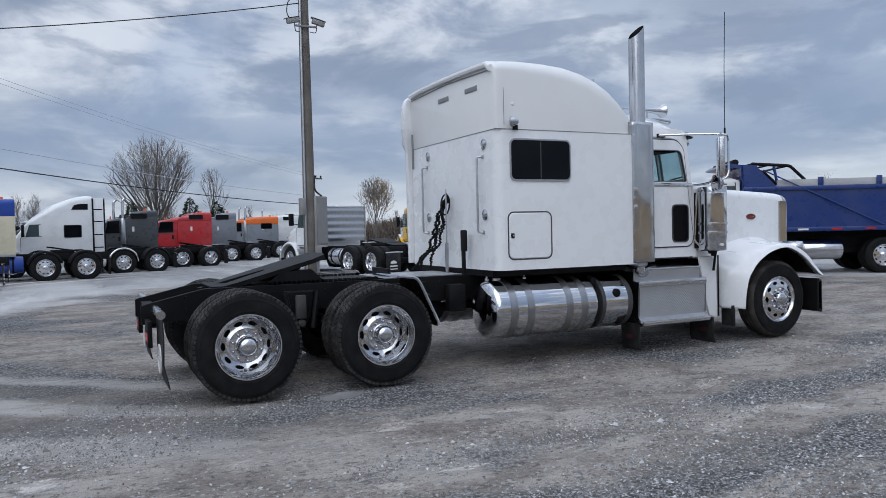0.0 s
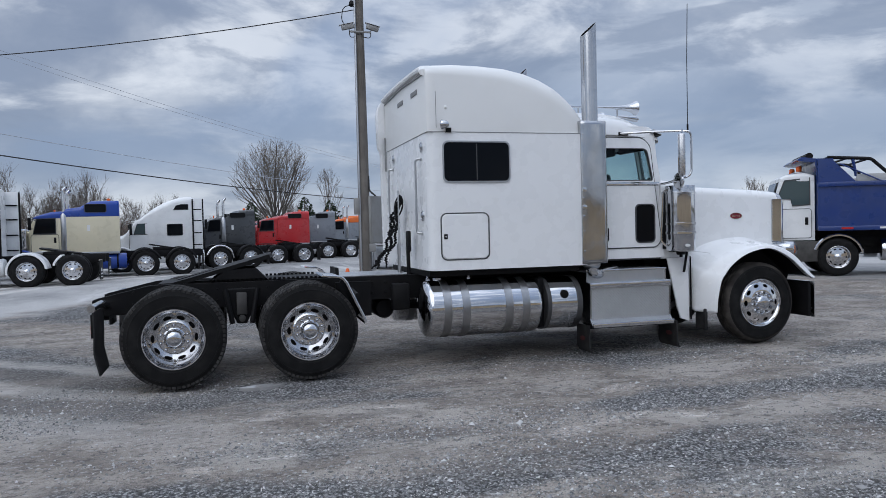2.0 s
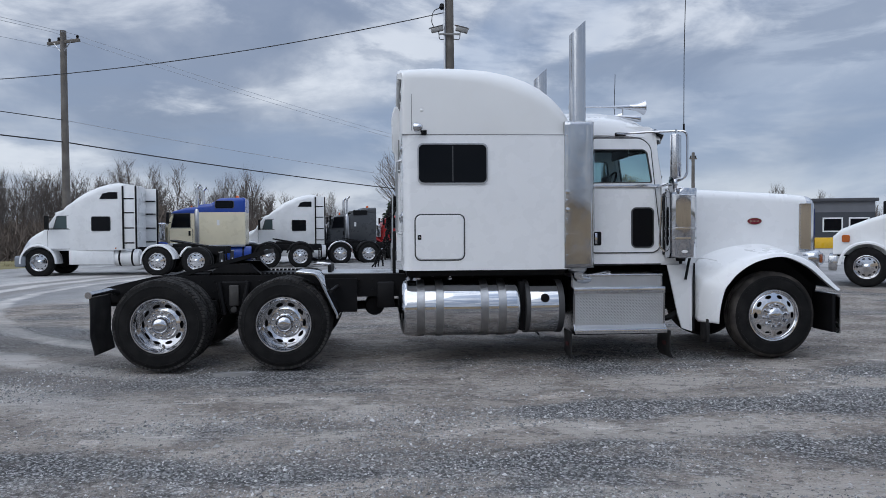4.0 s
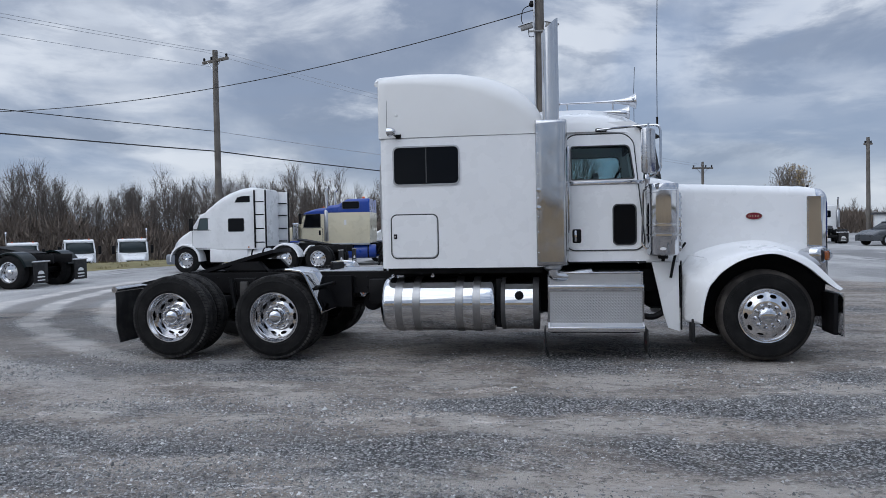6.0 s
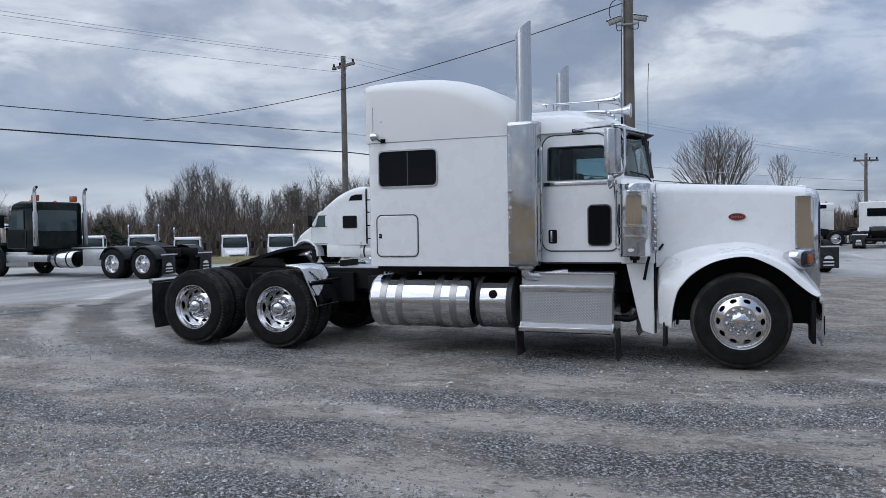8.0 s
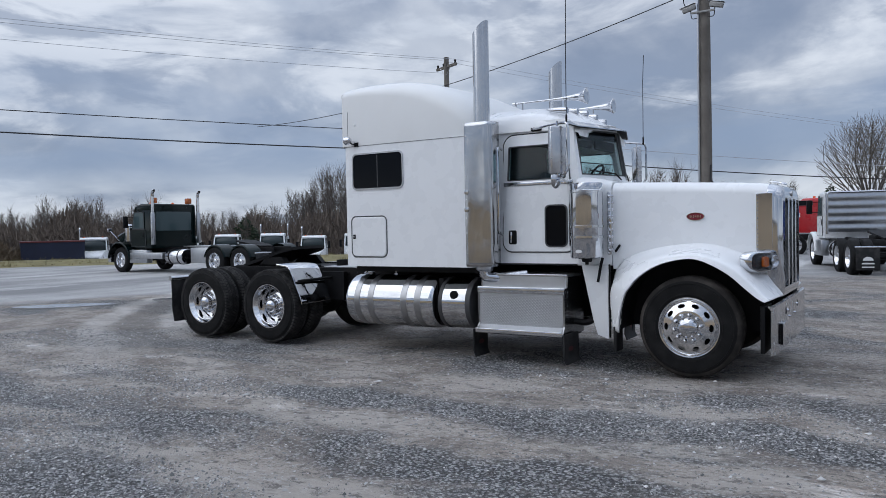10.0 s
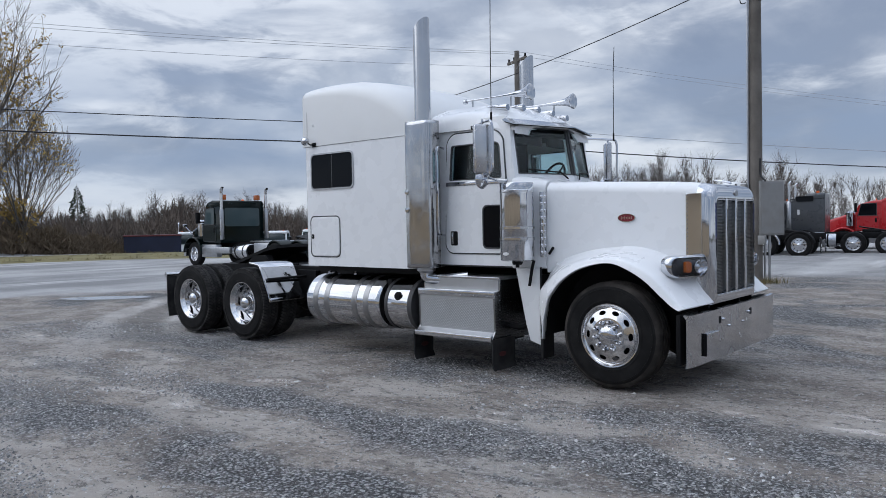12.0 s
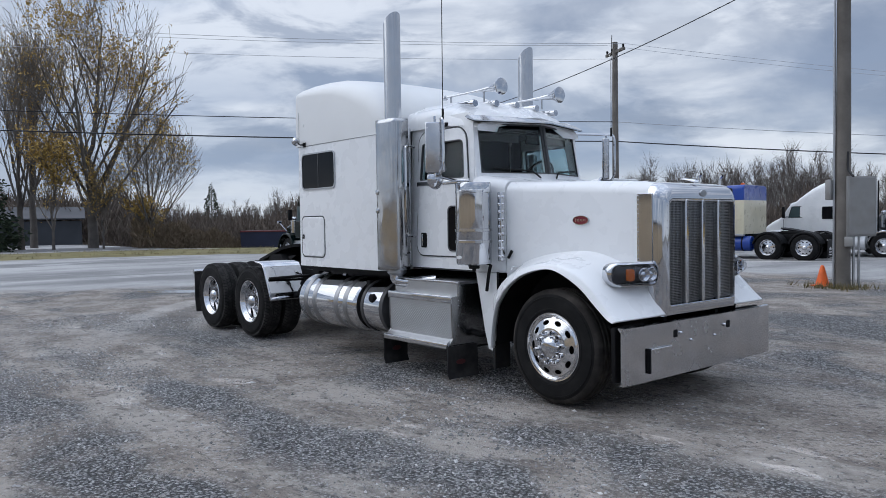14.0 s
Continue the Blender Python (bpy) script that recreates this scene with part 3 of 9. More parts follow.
def build_stones():
    rng = np.random.default_rng(5)
    base = np.array([(1, 0, 0), (-1, 0, 0), (0, 1, 0), (0, -1, 0), (0, 0, 1), (0, 0, -0.6)], float)
    tri = np.array([(0, 2, 4), (2, 1, 4), (1, 3, 4), (3, 0, 4), (2, 0, 5), (1, 2, 5), (3, 1, 5), (0, 3, 5)])
    verts, faces, count = [], [], 0
    while count < 92000:
        # denser close to the walk
        x, y = rng.uniform(-4, 11), -7.6 + 7.6 * rng.beta(1.1, 1.4)
        def near(y0, half):
            return max(0.0, 1 - abs(y - y0) / half)

        patch = noise.noise(Vector((x * 0.25 + 3, y * 0.6, 5.0))) + 0.4 * noise.noise(Vector((x * 0.9, y * 1.9, 1.0)))
        patch += 0.45 * max(near(-4.45 + 0.02 * (x - 2), 0.5), near(-3.15 + 0.1 * (x - 4.3), 0.4), near(-5.75 - 0.15 * (x - 3.6), 0.7))
        patch -= 0.25 * min(1.0, max(0.0, (x - 6.6) / 1.4)) * min(1.0, max(0.0, (y + 5.6) / 2.0))
        patch -= 0.40 * max(near(-3.85 + 0.02 * (x - 3), 0.45), near(-2.7 + 0.03 * (x - 0.5), 0.4), near(-5.15 - 0.02 * (x - 1.5), 0.4))
        if rng.random() > 0.12 + 0.88 * min(1, max(0, (patch + 0.05) * 2.4)):
            continue
        s = 0.0053 * np.exp(rng.normal(0, 0.42))
        if rng.random() < 0.012:
            s *= 1.7
        a = rng.uniform(0, 6.283)
        shape = base * (s * rng.uniform(0.75, 1.7), s * rng.uniform(0.6, 1.1), s * rng.uniform(0.55, 1.05)) + rng.normal(0, s * 0.18, (6, 3))
        c, d = np.cos(a), np.sin(a)
        shape = np.stack([shape[:, 0] * c - shape[:, 1] * d, shape[:, 0] * d + shape[:, 1] * c, shape[:, 2]], -1)
        verts.append(shape + (x, y, ground_height(x, y) + s * 0.30))
        faces.append(tri + 6 * count)
        count += 1
    merged("gravel_stones", np.concatenate(verts), np.concatenate(faces), scatter_material("stone_chips", (0.11, 0.11, 0.112), (0.70, 0.695, 0.69)), "loose grey crushed-stone chips lying on the yard", "gravel", "stuff")


build_stones()


# ---------------------------------------------------------------- wheels
def tyre_mesh(r=0.5, width=0.27, rim=0.288, tread=True, seg=64):
    """A tyre round the y axis, outer side at y = 0, inner at y = width, with ribbed sidewalls and grooved crown."""
    bm = BM()
    w = width
    prof = [(rim, 0.03), (rim + 0.012, 0.012), (rim + 0.030, 0.006), (rim + 0.032, 0.002), (rim + 0.042, 0.002), (rim + 0.044, 0.005), (rim + 0.10, 0.0), (r - 0.078, 0.004)]
    prof += [(r - 0.076, 0.0), (r - 0.066, 0.001), (r - 0.064, 0.006), (r - 0.045, 0.012), (r - 0.018, 0.026), (r - 0.004, 0.045)]
    for g in (0.32, 0.5, 0.68) if tread else ():
        prof += [(r, w * g - 0.016), (r - 0.012, w * g - 0.011), (r - 0.012, w * g + 0.011), (r, w * g + 0.016)]
    prof += [(r - 0.004, w - 0.045), (r - 0.018, w - 0.026), (r - 0.045, w - 0.012), (r - 0.10, w), (rim + 0.02, w - 0.01), (rim, w - 0.03)]
    lathe(bm, prof, (0, 0, 0), seg, "y", closed=True)
    return bm


def lug_blocks(bm, r, width, n=66):
    """Raised tread blocks across a drive tyre, with the shoulder row wrapping a little down the side."""
    for row, (y0, y1) in enumerate(((0.014, 0.070), (0.080, 0.128), (0.142, 0.190), (0.200, 0.256))):
        y0, y1 = y0 * width / 0.27, y1 * width / 0.27
        for i in range(n):
            a = 2 * np.pi * (i + 0.5 * (row % 2)) / n
            da = 2 * np.pi / n * 0.36
            skew = 0.024 * (1 if row % 2 else -1)
            lo, hi = r - 0.022, r + 0.004
            vs = []
            for rr in (lo, hi):
                for (yy, k) in ((y0, -1), (y1, 1)):
                    outer = rr - (0.012 if (row == 0 and k < 0) or (row == 3 and k > 0) else 0)
                    for q in (-1, 1):
                        t = a + q * da + k * skew
                        vs.append(bm.verts.new((outer * np.cos(t), yy, outer * np.sin(t))))
            for f in ((4, 5, 7, 6), (0, 1, 5, 4), (3, 2, 6, 7), (1, 3, 7, 5), (2, 0, 4, 6)):
                bm.faces.new([vs[k] for k in f])


def holed_disc(bm, r0, r1, y_of, n=10, hole=(0.03, 0.018), hole_r=0.205, depth=0.014):
    """A dished wheel disc with n oval hand holes; y_of gives the dish at a radius."""
    k = 24
    for s in range(n):
        a0 = 2 * np.pi * s / n
        da = np.pi / n
        square, oval, wall = [], [], []
        for i in range(k):
            t = 2 * np.pi * i / k
            cx, cy = np.cos(t), np.sin(t)
            q = 1 / max(abs(cx), abs(cy))
            u, v = cx * q, cy * q
            rr, aa = (r0 + r1) / 2 + v * (r1 - r0) / 2, a0 + u * da
            square.append(bm.verts.new((rr * np.cos(aa), y_of(rr), rr * np.sin(aa))))
            rr, aa = hole_r + cy * hole[1], a0 + cx * hole[0] / hole_r
            oval.append(bm.verts.new((rr * np.cos(aa), y_of(rr), rr * np.sin(aa))))
            wall.append(bm.verts.new((rr * np.cos(aa), y_of(rr) + depth, rr * np.sin(aa))))
        for i in range(k):
            j = (i + 1) % k
            bm.faces.new((square[i], square[j], oval[j], oval[i]))
            bm.faces.new((oval[i], oval[j], wall[j], wall[i]))
    bmesh.ops.remove_doubles(bm, verts=bm.verts, dist=0.0004)


def nut(bm, x, y, z, r, h, cone=True):
    prof = [(r, 0), (r, -h * 0.45), (r * 0.72, -h * 0.6), (r * 0.62, -h * 0.92), (1e-5, -h)] if cone else [(r, 0), (r * 0.95, -h), (1e-5, -h)]
    lathe(bm, prof, (x, y, z), 8, "y")


class Wheels:
    """Shared wheel meshes: outer side towards -y, with the wheel's outer tyre side at y = 0."""


def build_wheel_meshes():
    R = 0.5
    W = Wheels
    bm = tyre_mesh(R - 0.004, 0.27, tread=False)
    W.drive_tyre = mesh_of(bm, "tyre")
    bm = BM()
    lug_blocks(bm, R - 0.004, 0.27)
    W.drive_tread = mesh_of(bm, "tread")
    W.steer_tyre = mesh_of(tyre_mesh(R, 0.28), "tyre")
    W.far_tyre = mesh_of(tyre_mesh(R, 0.27, tread=False, seg=36), "tyre")
    for me in (W.drive_tyre, W.steer_tyre, W.far_tyre):
        me.materials.append(RUBBER)
    W.drive_tread.materials.append(TREAD)
    # the crown of a road tyre is worn pale with dust
    W.steer_tyre.materials.append(DUSTY_TREAD)
    for f in W.steer_tyre.polygons:
        c = f.center
        f.material_index = 1 if math.hypot(c.x, c.z) > R - 0.04 else 0

    # drive wheel: deep dish
    bm = BM()
    lathe(bm, [(0.292, 0.030), (0.300, 0.012), (0.297, 0.004), (0.288, 0.004), (0.280, 0.022), (0.268, 0.035), (0.262, 0.060), (0.254, 0.068), (0.250, 0.130), (0.247, 0.172)], (0, 0, 0), 56, cap=False)
    holed_disc(bm, 0.158, 0.247, lambda r: 0.128 + 0.044 * ((r - 0.158) / 0.089) ** 1.1, hole=(0.040, 0.0185), hole_r=0.206)
    lathe(bm, [(0.158, 0.128), (0.150, 0.122), (0.112, 0.122), (0.075, 0.126)], (0, 0, 0), 40, cap=False)
    W.drive_rim = mesh_of(bm, "rim")
    W.drive_rim.materials.append(RIM)
    bm = BM()
    lathe(bm, [(0.106, 0.126), (0.106, 0.112), (0.094, 0.106), (0.092, 0.060), (0.087, 0.042), (0.076, 0.024), (0.060, 0.011), (0.042, 0.004), (0.022, 0.001), (1e-5, 0.0)], (0, 0, 0), 32)
    W.drive_cap = mesh_of(bm, "hub_cap")
    bm = BM()
    nut(bm, 0, 0, 0, 0.0185, 0.030, False)
    lathe(bm, [(0.026, 0.0), (0.026, -0.006), (0.018, -0.007)], (0, 0, 0), 12)
    dome(bm, (0, -0.029, 0), 0.015, "-y", 0.014, 8, 3)
    W.drive_nut = mesh_of(bm, "wheel_nut")

    # steer wheel: disc near the outer side
    bm = BM()
    lathe(bm, [(0.292, 0.040), (0.300, 0.020), (0.296, 0.010), (0.286, 0.012), (0.276, 0.030), (0.266, 0.036), (0.250, 0.020)], (0, 0, 0), 48, cap=False)
    holed_disc(bm, 0.165, 0.250, lambda r: 0.020 - 0.030 * (1 - (r - 0.165) / 0.085), hole=(0.036, 0.0205), hole_r=0.217)
    lathe(bm, [(0.165, -0.010), (0.150, -0.012), (0.140, -0.012), (0.05, -0.012)], (0, 0, 0), 40, cap=False)
    W.steer_rim = mesh_of(bm, "rim")
    W.steer_rim.materials.append(RIM)
    bm = BM()
    lathe(bm, [(0.098, -0.011), (0.098, -0.038), (0.092, -0.048), (0.070, -0.062), (0.040, -0.070), (1e-5, -0.072)], (0, 0, 0), 40)
    W.steer_cap = mesh_of(bm, "hub_cap")
    bm = BM()
    nut(bm, 0, 0, 0, 0.0215, 0.058)
    W.steer_nut = mesh_of(bm, "wheel_nut")
    # plain far wheel
    bm = BM()
    lathe(bm, [(0.292, 0.030), (0.298, 0.008), (0.286, 0.006), (0.272, 0.035), (0.262, 0.060), (0.250, 0.110)], (0, 0, 0), 28, cap=False)
    holed_disc(bm, 0.135, 0.252, lambda r: 0.100 + 0.012 * (r - 0.135) / 0.115, hole=(0.036, 0.019), hole_r=0.208)
    lathe(bm, [(0.135, 0.100), (0.085, 0.095), (0.080, 0.050), (0.05, 0.030), (1e-5, 0.028)], (0, 0, 0), 20)
    W.far_rim = mesh_of(bm, "rim")
    W.far_rim.materials.append(RIM)
    for me in (W.drive_cap, W.drive_nut, W.steer_cap, W.steer_nut):
        me.materials.append(CHROME)
    bm = BM()
    lathe(bm, [(1e-5, 0.195), (0.2, 0.195), (0.235, 0.195), (0.24, 0.27), (1e-5, 0.27)], (0, 0, 0), 24)
    W.drum = mesh_of(bm, "brake_drum")
    W.drum.materials.append(FRAME)


build_wheel_meshes()


def put(name, me, parent, m=None):
    o = new(name, me)
    o.parent = parent
    if m:
        o.matrix_basis = m
    return o


def drive_wheel(parent, x, y, flip, full=True):
    """A pair of wheels at x, outer tyre side at |y|. flip: on the far side."""
    m = pose(x, y, 0.5, 0, 0, 180 if flip else 0)
    wheel = put("wheel", Wheels.drive_tyre if full else Wheels.far_tyre, parent, m)
    wheel.name = "wheel"
    put("inner_tyre", Wheels.drive_tyre if full else Wheels.far_tyre, wheel, pose(0, 0.315, 0))
    if full:
        for y in (0, 0.315):
            tagged(put("tread", Wheels.drive_tread, wheel, pose(0, y, 0)), "worn black rubber tread blocks", kind="stuff")
    put("rim", Wheels.drive_rim if full else Wheels.far_rim, wheel)
    put("brake_drum", Wheels.drum, wheel)
    if full:
        put("hub_cap", Wheels.drive_cap, wheel)
        for i in range(10):
            a = 2 * np.pi * (i + 0.5) / 10
            put("wheel_nut", Wheels.drive_nut, wheel, pose(0.132 * np.cos(a), 0.123, 0.132 * np.sin(a)))
    return wheel


def steer_wheel(parent, x, y, flip, full=True):
    m = pose(x, y, 0.5, 0, 0, 180 if flip else 0)
    wheel = put("wheel", Wheels.steer_tyre if full else Wheels.far_tyre, parent, m)
    put("rim", Wheels.steer_rim if full else Wheels.far_rim, wheel)
    put("brake_drum", Wheels.drum, wheel)
    if full:
        put("hub_cap", Wheels.steer_cap, wheel)
        for i in range(10):
            a = 2 * np.pi * (i + 0.25) / 10
            put("wheel_nut", Wheels.steer_nut, wheel, pose(0.128 * np.cos(a), -0.012, 0.128 * np.sin(a)))
    return wheel


# ---------------------------------------------------------------- the white long-nose tractor
truck = thing("tractor_truck", "white long-nose sleeper tractor truck with tall polished stacks", "truck")


SATIN = material("satin_metal", (0.52, 0.525, 0.54), 0.24, 1, 0.06, 5, rough_vary=0.06)
MESH = material("grille_mesh", (0.30, 0.305, 0.31), 0.35, 0.9, 0.1, 20)
FLAP_RED = material("faded_red_print", (0.06, 0.010, 0.012), 0.6)


def sleeper():
    x0, x1, w = 1.96, 3.84, 1.14
    bm = BM()
    foot = rounded(x0, x1, -w, w, (0.10, 0.05, 0.05, 0.10), 5)
    loft(bm, [[(u, v, z) for u, v in foot] for z in (1.06, 1.10, 2.555)])
    body = part("sleeper_body", bm, WHITE, truck)

    # roof cap: rounded sections along the length
    def section(x, half, top, r):
        pts = [(half + 0.004, 2.56), (half + 0.004, 2.62)]
        for a in np.linspace(0, 90, 9):
            pts.append((half - r + r * np.cos(radians(a)), top - r * 0.85 + r * 0.85 * np.sin(radians(a))))
        ring = [(x, -u, v) for u, v in pts]
        crown = [(x, -u, top + 0.028 * (1 - (u / (half - r)) ** 2)) for u in np.linspace((half - r) * 0.85, -(half - r) * 0.85, 7)]
        return ring + crown + [(x, u, v) for u, v in pts[::-1]]

    rows = [(1.955, 1.118, 3.225, 0.09), (1.962, 1.128, 3.25, 0.10), (1.985, 1.138, 3.27, 0.12), (2.06, 1.14, 3.288, 0.14), (2.3, 1.14, 3.308, 0.17), (2.6, 1.14, 3.310, 0.20), (2.9, 1.14, 3.295, 0.23), (3.15, 1.138, 3.255, 0.27), (3.35, 1.132, 3.198, 0.31), (3.52, 1.122, 3.12, 0.33), (3.66, 1.105, 3.015, 0.32), (3.76, 1.085, 2.90, 0.26), (3.82, 1.065, 2.79, 0.18), (3.845, 1.05, 2.70, 0.10)]
    bm = BM()
    loft(bm, [section(*r) for r in rows])
    part("sleeper_roof", bm, CREAM_WHITE, truck)
    bm = BM()
    for sy in (-1, 1):
        tube(bm, [(1.99, sy * 1.142, 2.556), (3.83, sy * 1.142, 2.556)], 0.0035, 6)
        tube(bm, [(2.06, sy * 1.146, 2.60), (2.06, sy * 1.143, 2.98), (2.06, sy * 1.10, 3.13)], 0.003, 6)
    tube(bm, [(1.958, -1.08, 2.556), (1.958, 1.08, 2.556)], 0.0035, 6)
    part("roof_seam", bm, SEAM, truck)

    for sy in (-1, 1):
        # windows
        bm = BM()
        slab(bm, rounded(2.135, 2.885, 2.025, 2.447, 0.055), "y", sy * 1.138, sy * 1.146, 0.003)
        pane = part("sleeper_window", bm, DARK_GLASS, truck, "dark tinted sleeper window")
        bm = BM()
        ring_slab(bm, rounded(2.122, 2.898, 2.008, 2.462, 0.065), rounded(2.137, 2.883, 2.027, 2.445, 0.054), "y", sy * 1.137, sy * 1.153)
        part("window_frame", bm, BRUSHED, pane)
        bm = BM()
        box(bm, 2.505, 2.517, sy * 1.144 - 0.004, sy * 1.144 + 0.004, 2.04, 2.43)
        part("window_divider", bm, GASKET, pane)
        # luggage hatch
        bm = BM()
        slab(bm, rounded(2.10, 2.625, 1.185, 1.668, 0.06), "y", sy * 1.138, sy * 1.149, 0.005)
        hatch = part("luggage_hatch", bm, WHITE, truck)
        bm = BM()
        ring_slab(bm, rounded(2.083, 2.642, 1.168, 1.685, 0.072), rounded(2.096, 2.629, 1.181, 1.672, 0.062), "y", sy * 1.138, sy * 1.144)
        part("hatch_seal", bm, GASKET, hatch)
        bm = BM()
        slab(bm, rounded(2.118, 2.158, 1.40, 1.455, 0.008), "y", sy * 1.148, sy * 1.156, 0.003)
        part("latch", bm, BLACK, hatch)
        bm = BM()
        lathe(bm, [(0.011, sy * 1.155), (0.011, sy * 1.163), (1e-5, sy * 1.164)], (2.138, 0, 1.428), 10)
        part("lock", bm, CHROME, hatch)
        # round lamp on a bracket at the rear edge
        bm = BM()
        lathe(bm, [(1e-5, 0.085), (0.022, 0.080), (0.042, 0.055), (0.052, 0.015), (0.055, 0.0), (0.050, -0.006)], (0, 0, 0), 16, "x")
        lamp = part("work_lamp", bm, CHROME, truck, "small chrome work lamp", pose(2.10, sy * 1.215, 2.625, 0, 0, sy * 25))
        bm = BM()
        dome(bm, (-0.004, 0, 0), 0.049, "-x", 0.014, 14, 3)
        part("lamp_lens", bm, LENS, lamp)
        bm = BM()
        tube(bm, bend([(2.15, sy * 1.215, 2.60), (2.17, sy * 1.20, 2.575), (2.19, sy * 1.14, 2.575)], 0.02), 0.009, 6)
        box(bm, 2.165, 2.225, sy * 1.137, sy * 1.15, 2.55, 2.60, 0.004)
        part("lamp_bracket", bm, BLACK, truck)
        bm = BM()
        dome(bm, (2.17, sy * 1.138, 2.82), 0.022, "-y" if sy < 0 else "y", 0.014, 12, 3)
        part("roof_marker", bm, CREAM_WHITE, truck)

    # rear wall: grab rails, lamps, reflectors, raised rib
    for y in (-0.82, 0.62):
        bm = BM()
        tube(bm, bend([(1.965, y - 0.03, 2.29), (1.90, y, 2.29), (1.90, y, 1.47), (1.965, y - 0.03, 1.47)], 0.05), 0.0125, 8)
        part("grab_rail", bm, BRUSHED, truck)
        for z in (2.29, 1.47):
            bm = BM()
            box(bm, 1.945, 1.962, y - 0.05, y - 0.01, z - 0.02, z + 0.02, 0.004)
            part("rail_foot", bm, BRUSHED, truck)
        for z in (2.42, 1.66):
            bm = BM()
            lathe(bm, [(0.060, 1.962), (0.060, 1.950), (0.045, 1.944), (0.043, 1.95)], (0, y - 0.06, z), 20, "x")
            dome(bm, (1.95, y - 0.06, z), 0.043, "-x", 0.012, 16, 3)
            part("rear_lamp", bm, ALU, truck, "round clear rear load lamp")
    for y in (-0.62, 0.08):
        bm = BM()
        box(bm, 1.945, 1.962, y - 0.14, y + 0.14, 3.02, 3.075, 0.006)
        part("vent", bm, SEAM, truck)
    bm = BM()
    box(bm, 1.935, 1.965, 1.0, 1.02, 2.3, 2.75, 0.004)
    part("marker_strip", bm, SEAM, truck)
    # raised edge moulding on the far rear corner, deeper beside the roof cap, with a rounded head
    bm = BM()
    rings = []
    for z, back, inner in ((1.08, 1.905, 1.075), (1.6, 1.90, 1.07), (2.50, 1.895, 1.07), (2.57, 1.885, 1.06), (2.62, 1.855, 1.045), (3.00, 1.845, 1.045), (3.12, 1.855, 1.05), (3.20, 1.885, 1.06), (3.245, 1.935, 1.08)):
        rings.append([(back + 0.012, inner, z), (back, inner + 0.03, z), (back, 1.14, z), (back + 0.015, 1.165, z), (back + 0.05, 1.178, z), (2.03, 1.166, z), (2.03, 1.10, z), (1.958, inner, z)])
    loft(bm, rings)
    part("corner_moulding", bm, WHITE, truck)
    # gutter lip along the rear edge of the roof
    bm = BM()
    loft(bm, [[(1.915, y, z - 0.045), (1.905, y, z - 0.02), (1.912, y, z + 0.008), (1.945, y, z + 0.022), (2.04, y, z + 0.03), (2.04, y, z - 0.02), (1.955, y, z - 0.05)] for y, z in ((-1.075, 3.215), (-1.0, 3.262), (-0.7, 3.275), (0.0, 3.285), (0.7, 3.275), (1.02, 3.255))])
    part("roof_lip", bm, CREAM_WHITE, truck)
    # thin grey line just under the lip
    bm = BM()
    tube(bm, [(1.95, -1.03, 3.185), (1.95, 0.0, 3.215), (1.95, 1.03, 3.185)], 0.006, 6)
    part("lip_seal", bm, SEAM, truck)
    bm = BM()
    box(bm, 2.0, 3.8, -0.95, 0.95, 0.985, 1.06)
    part("sleeper_floor", bm, FRAME, truck)
    return body


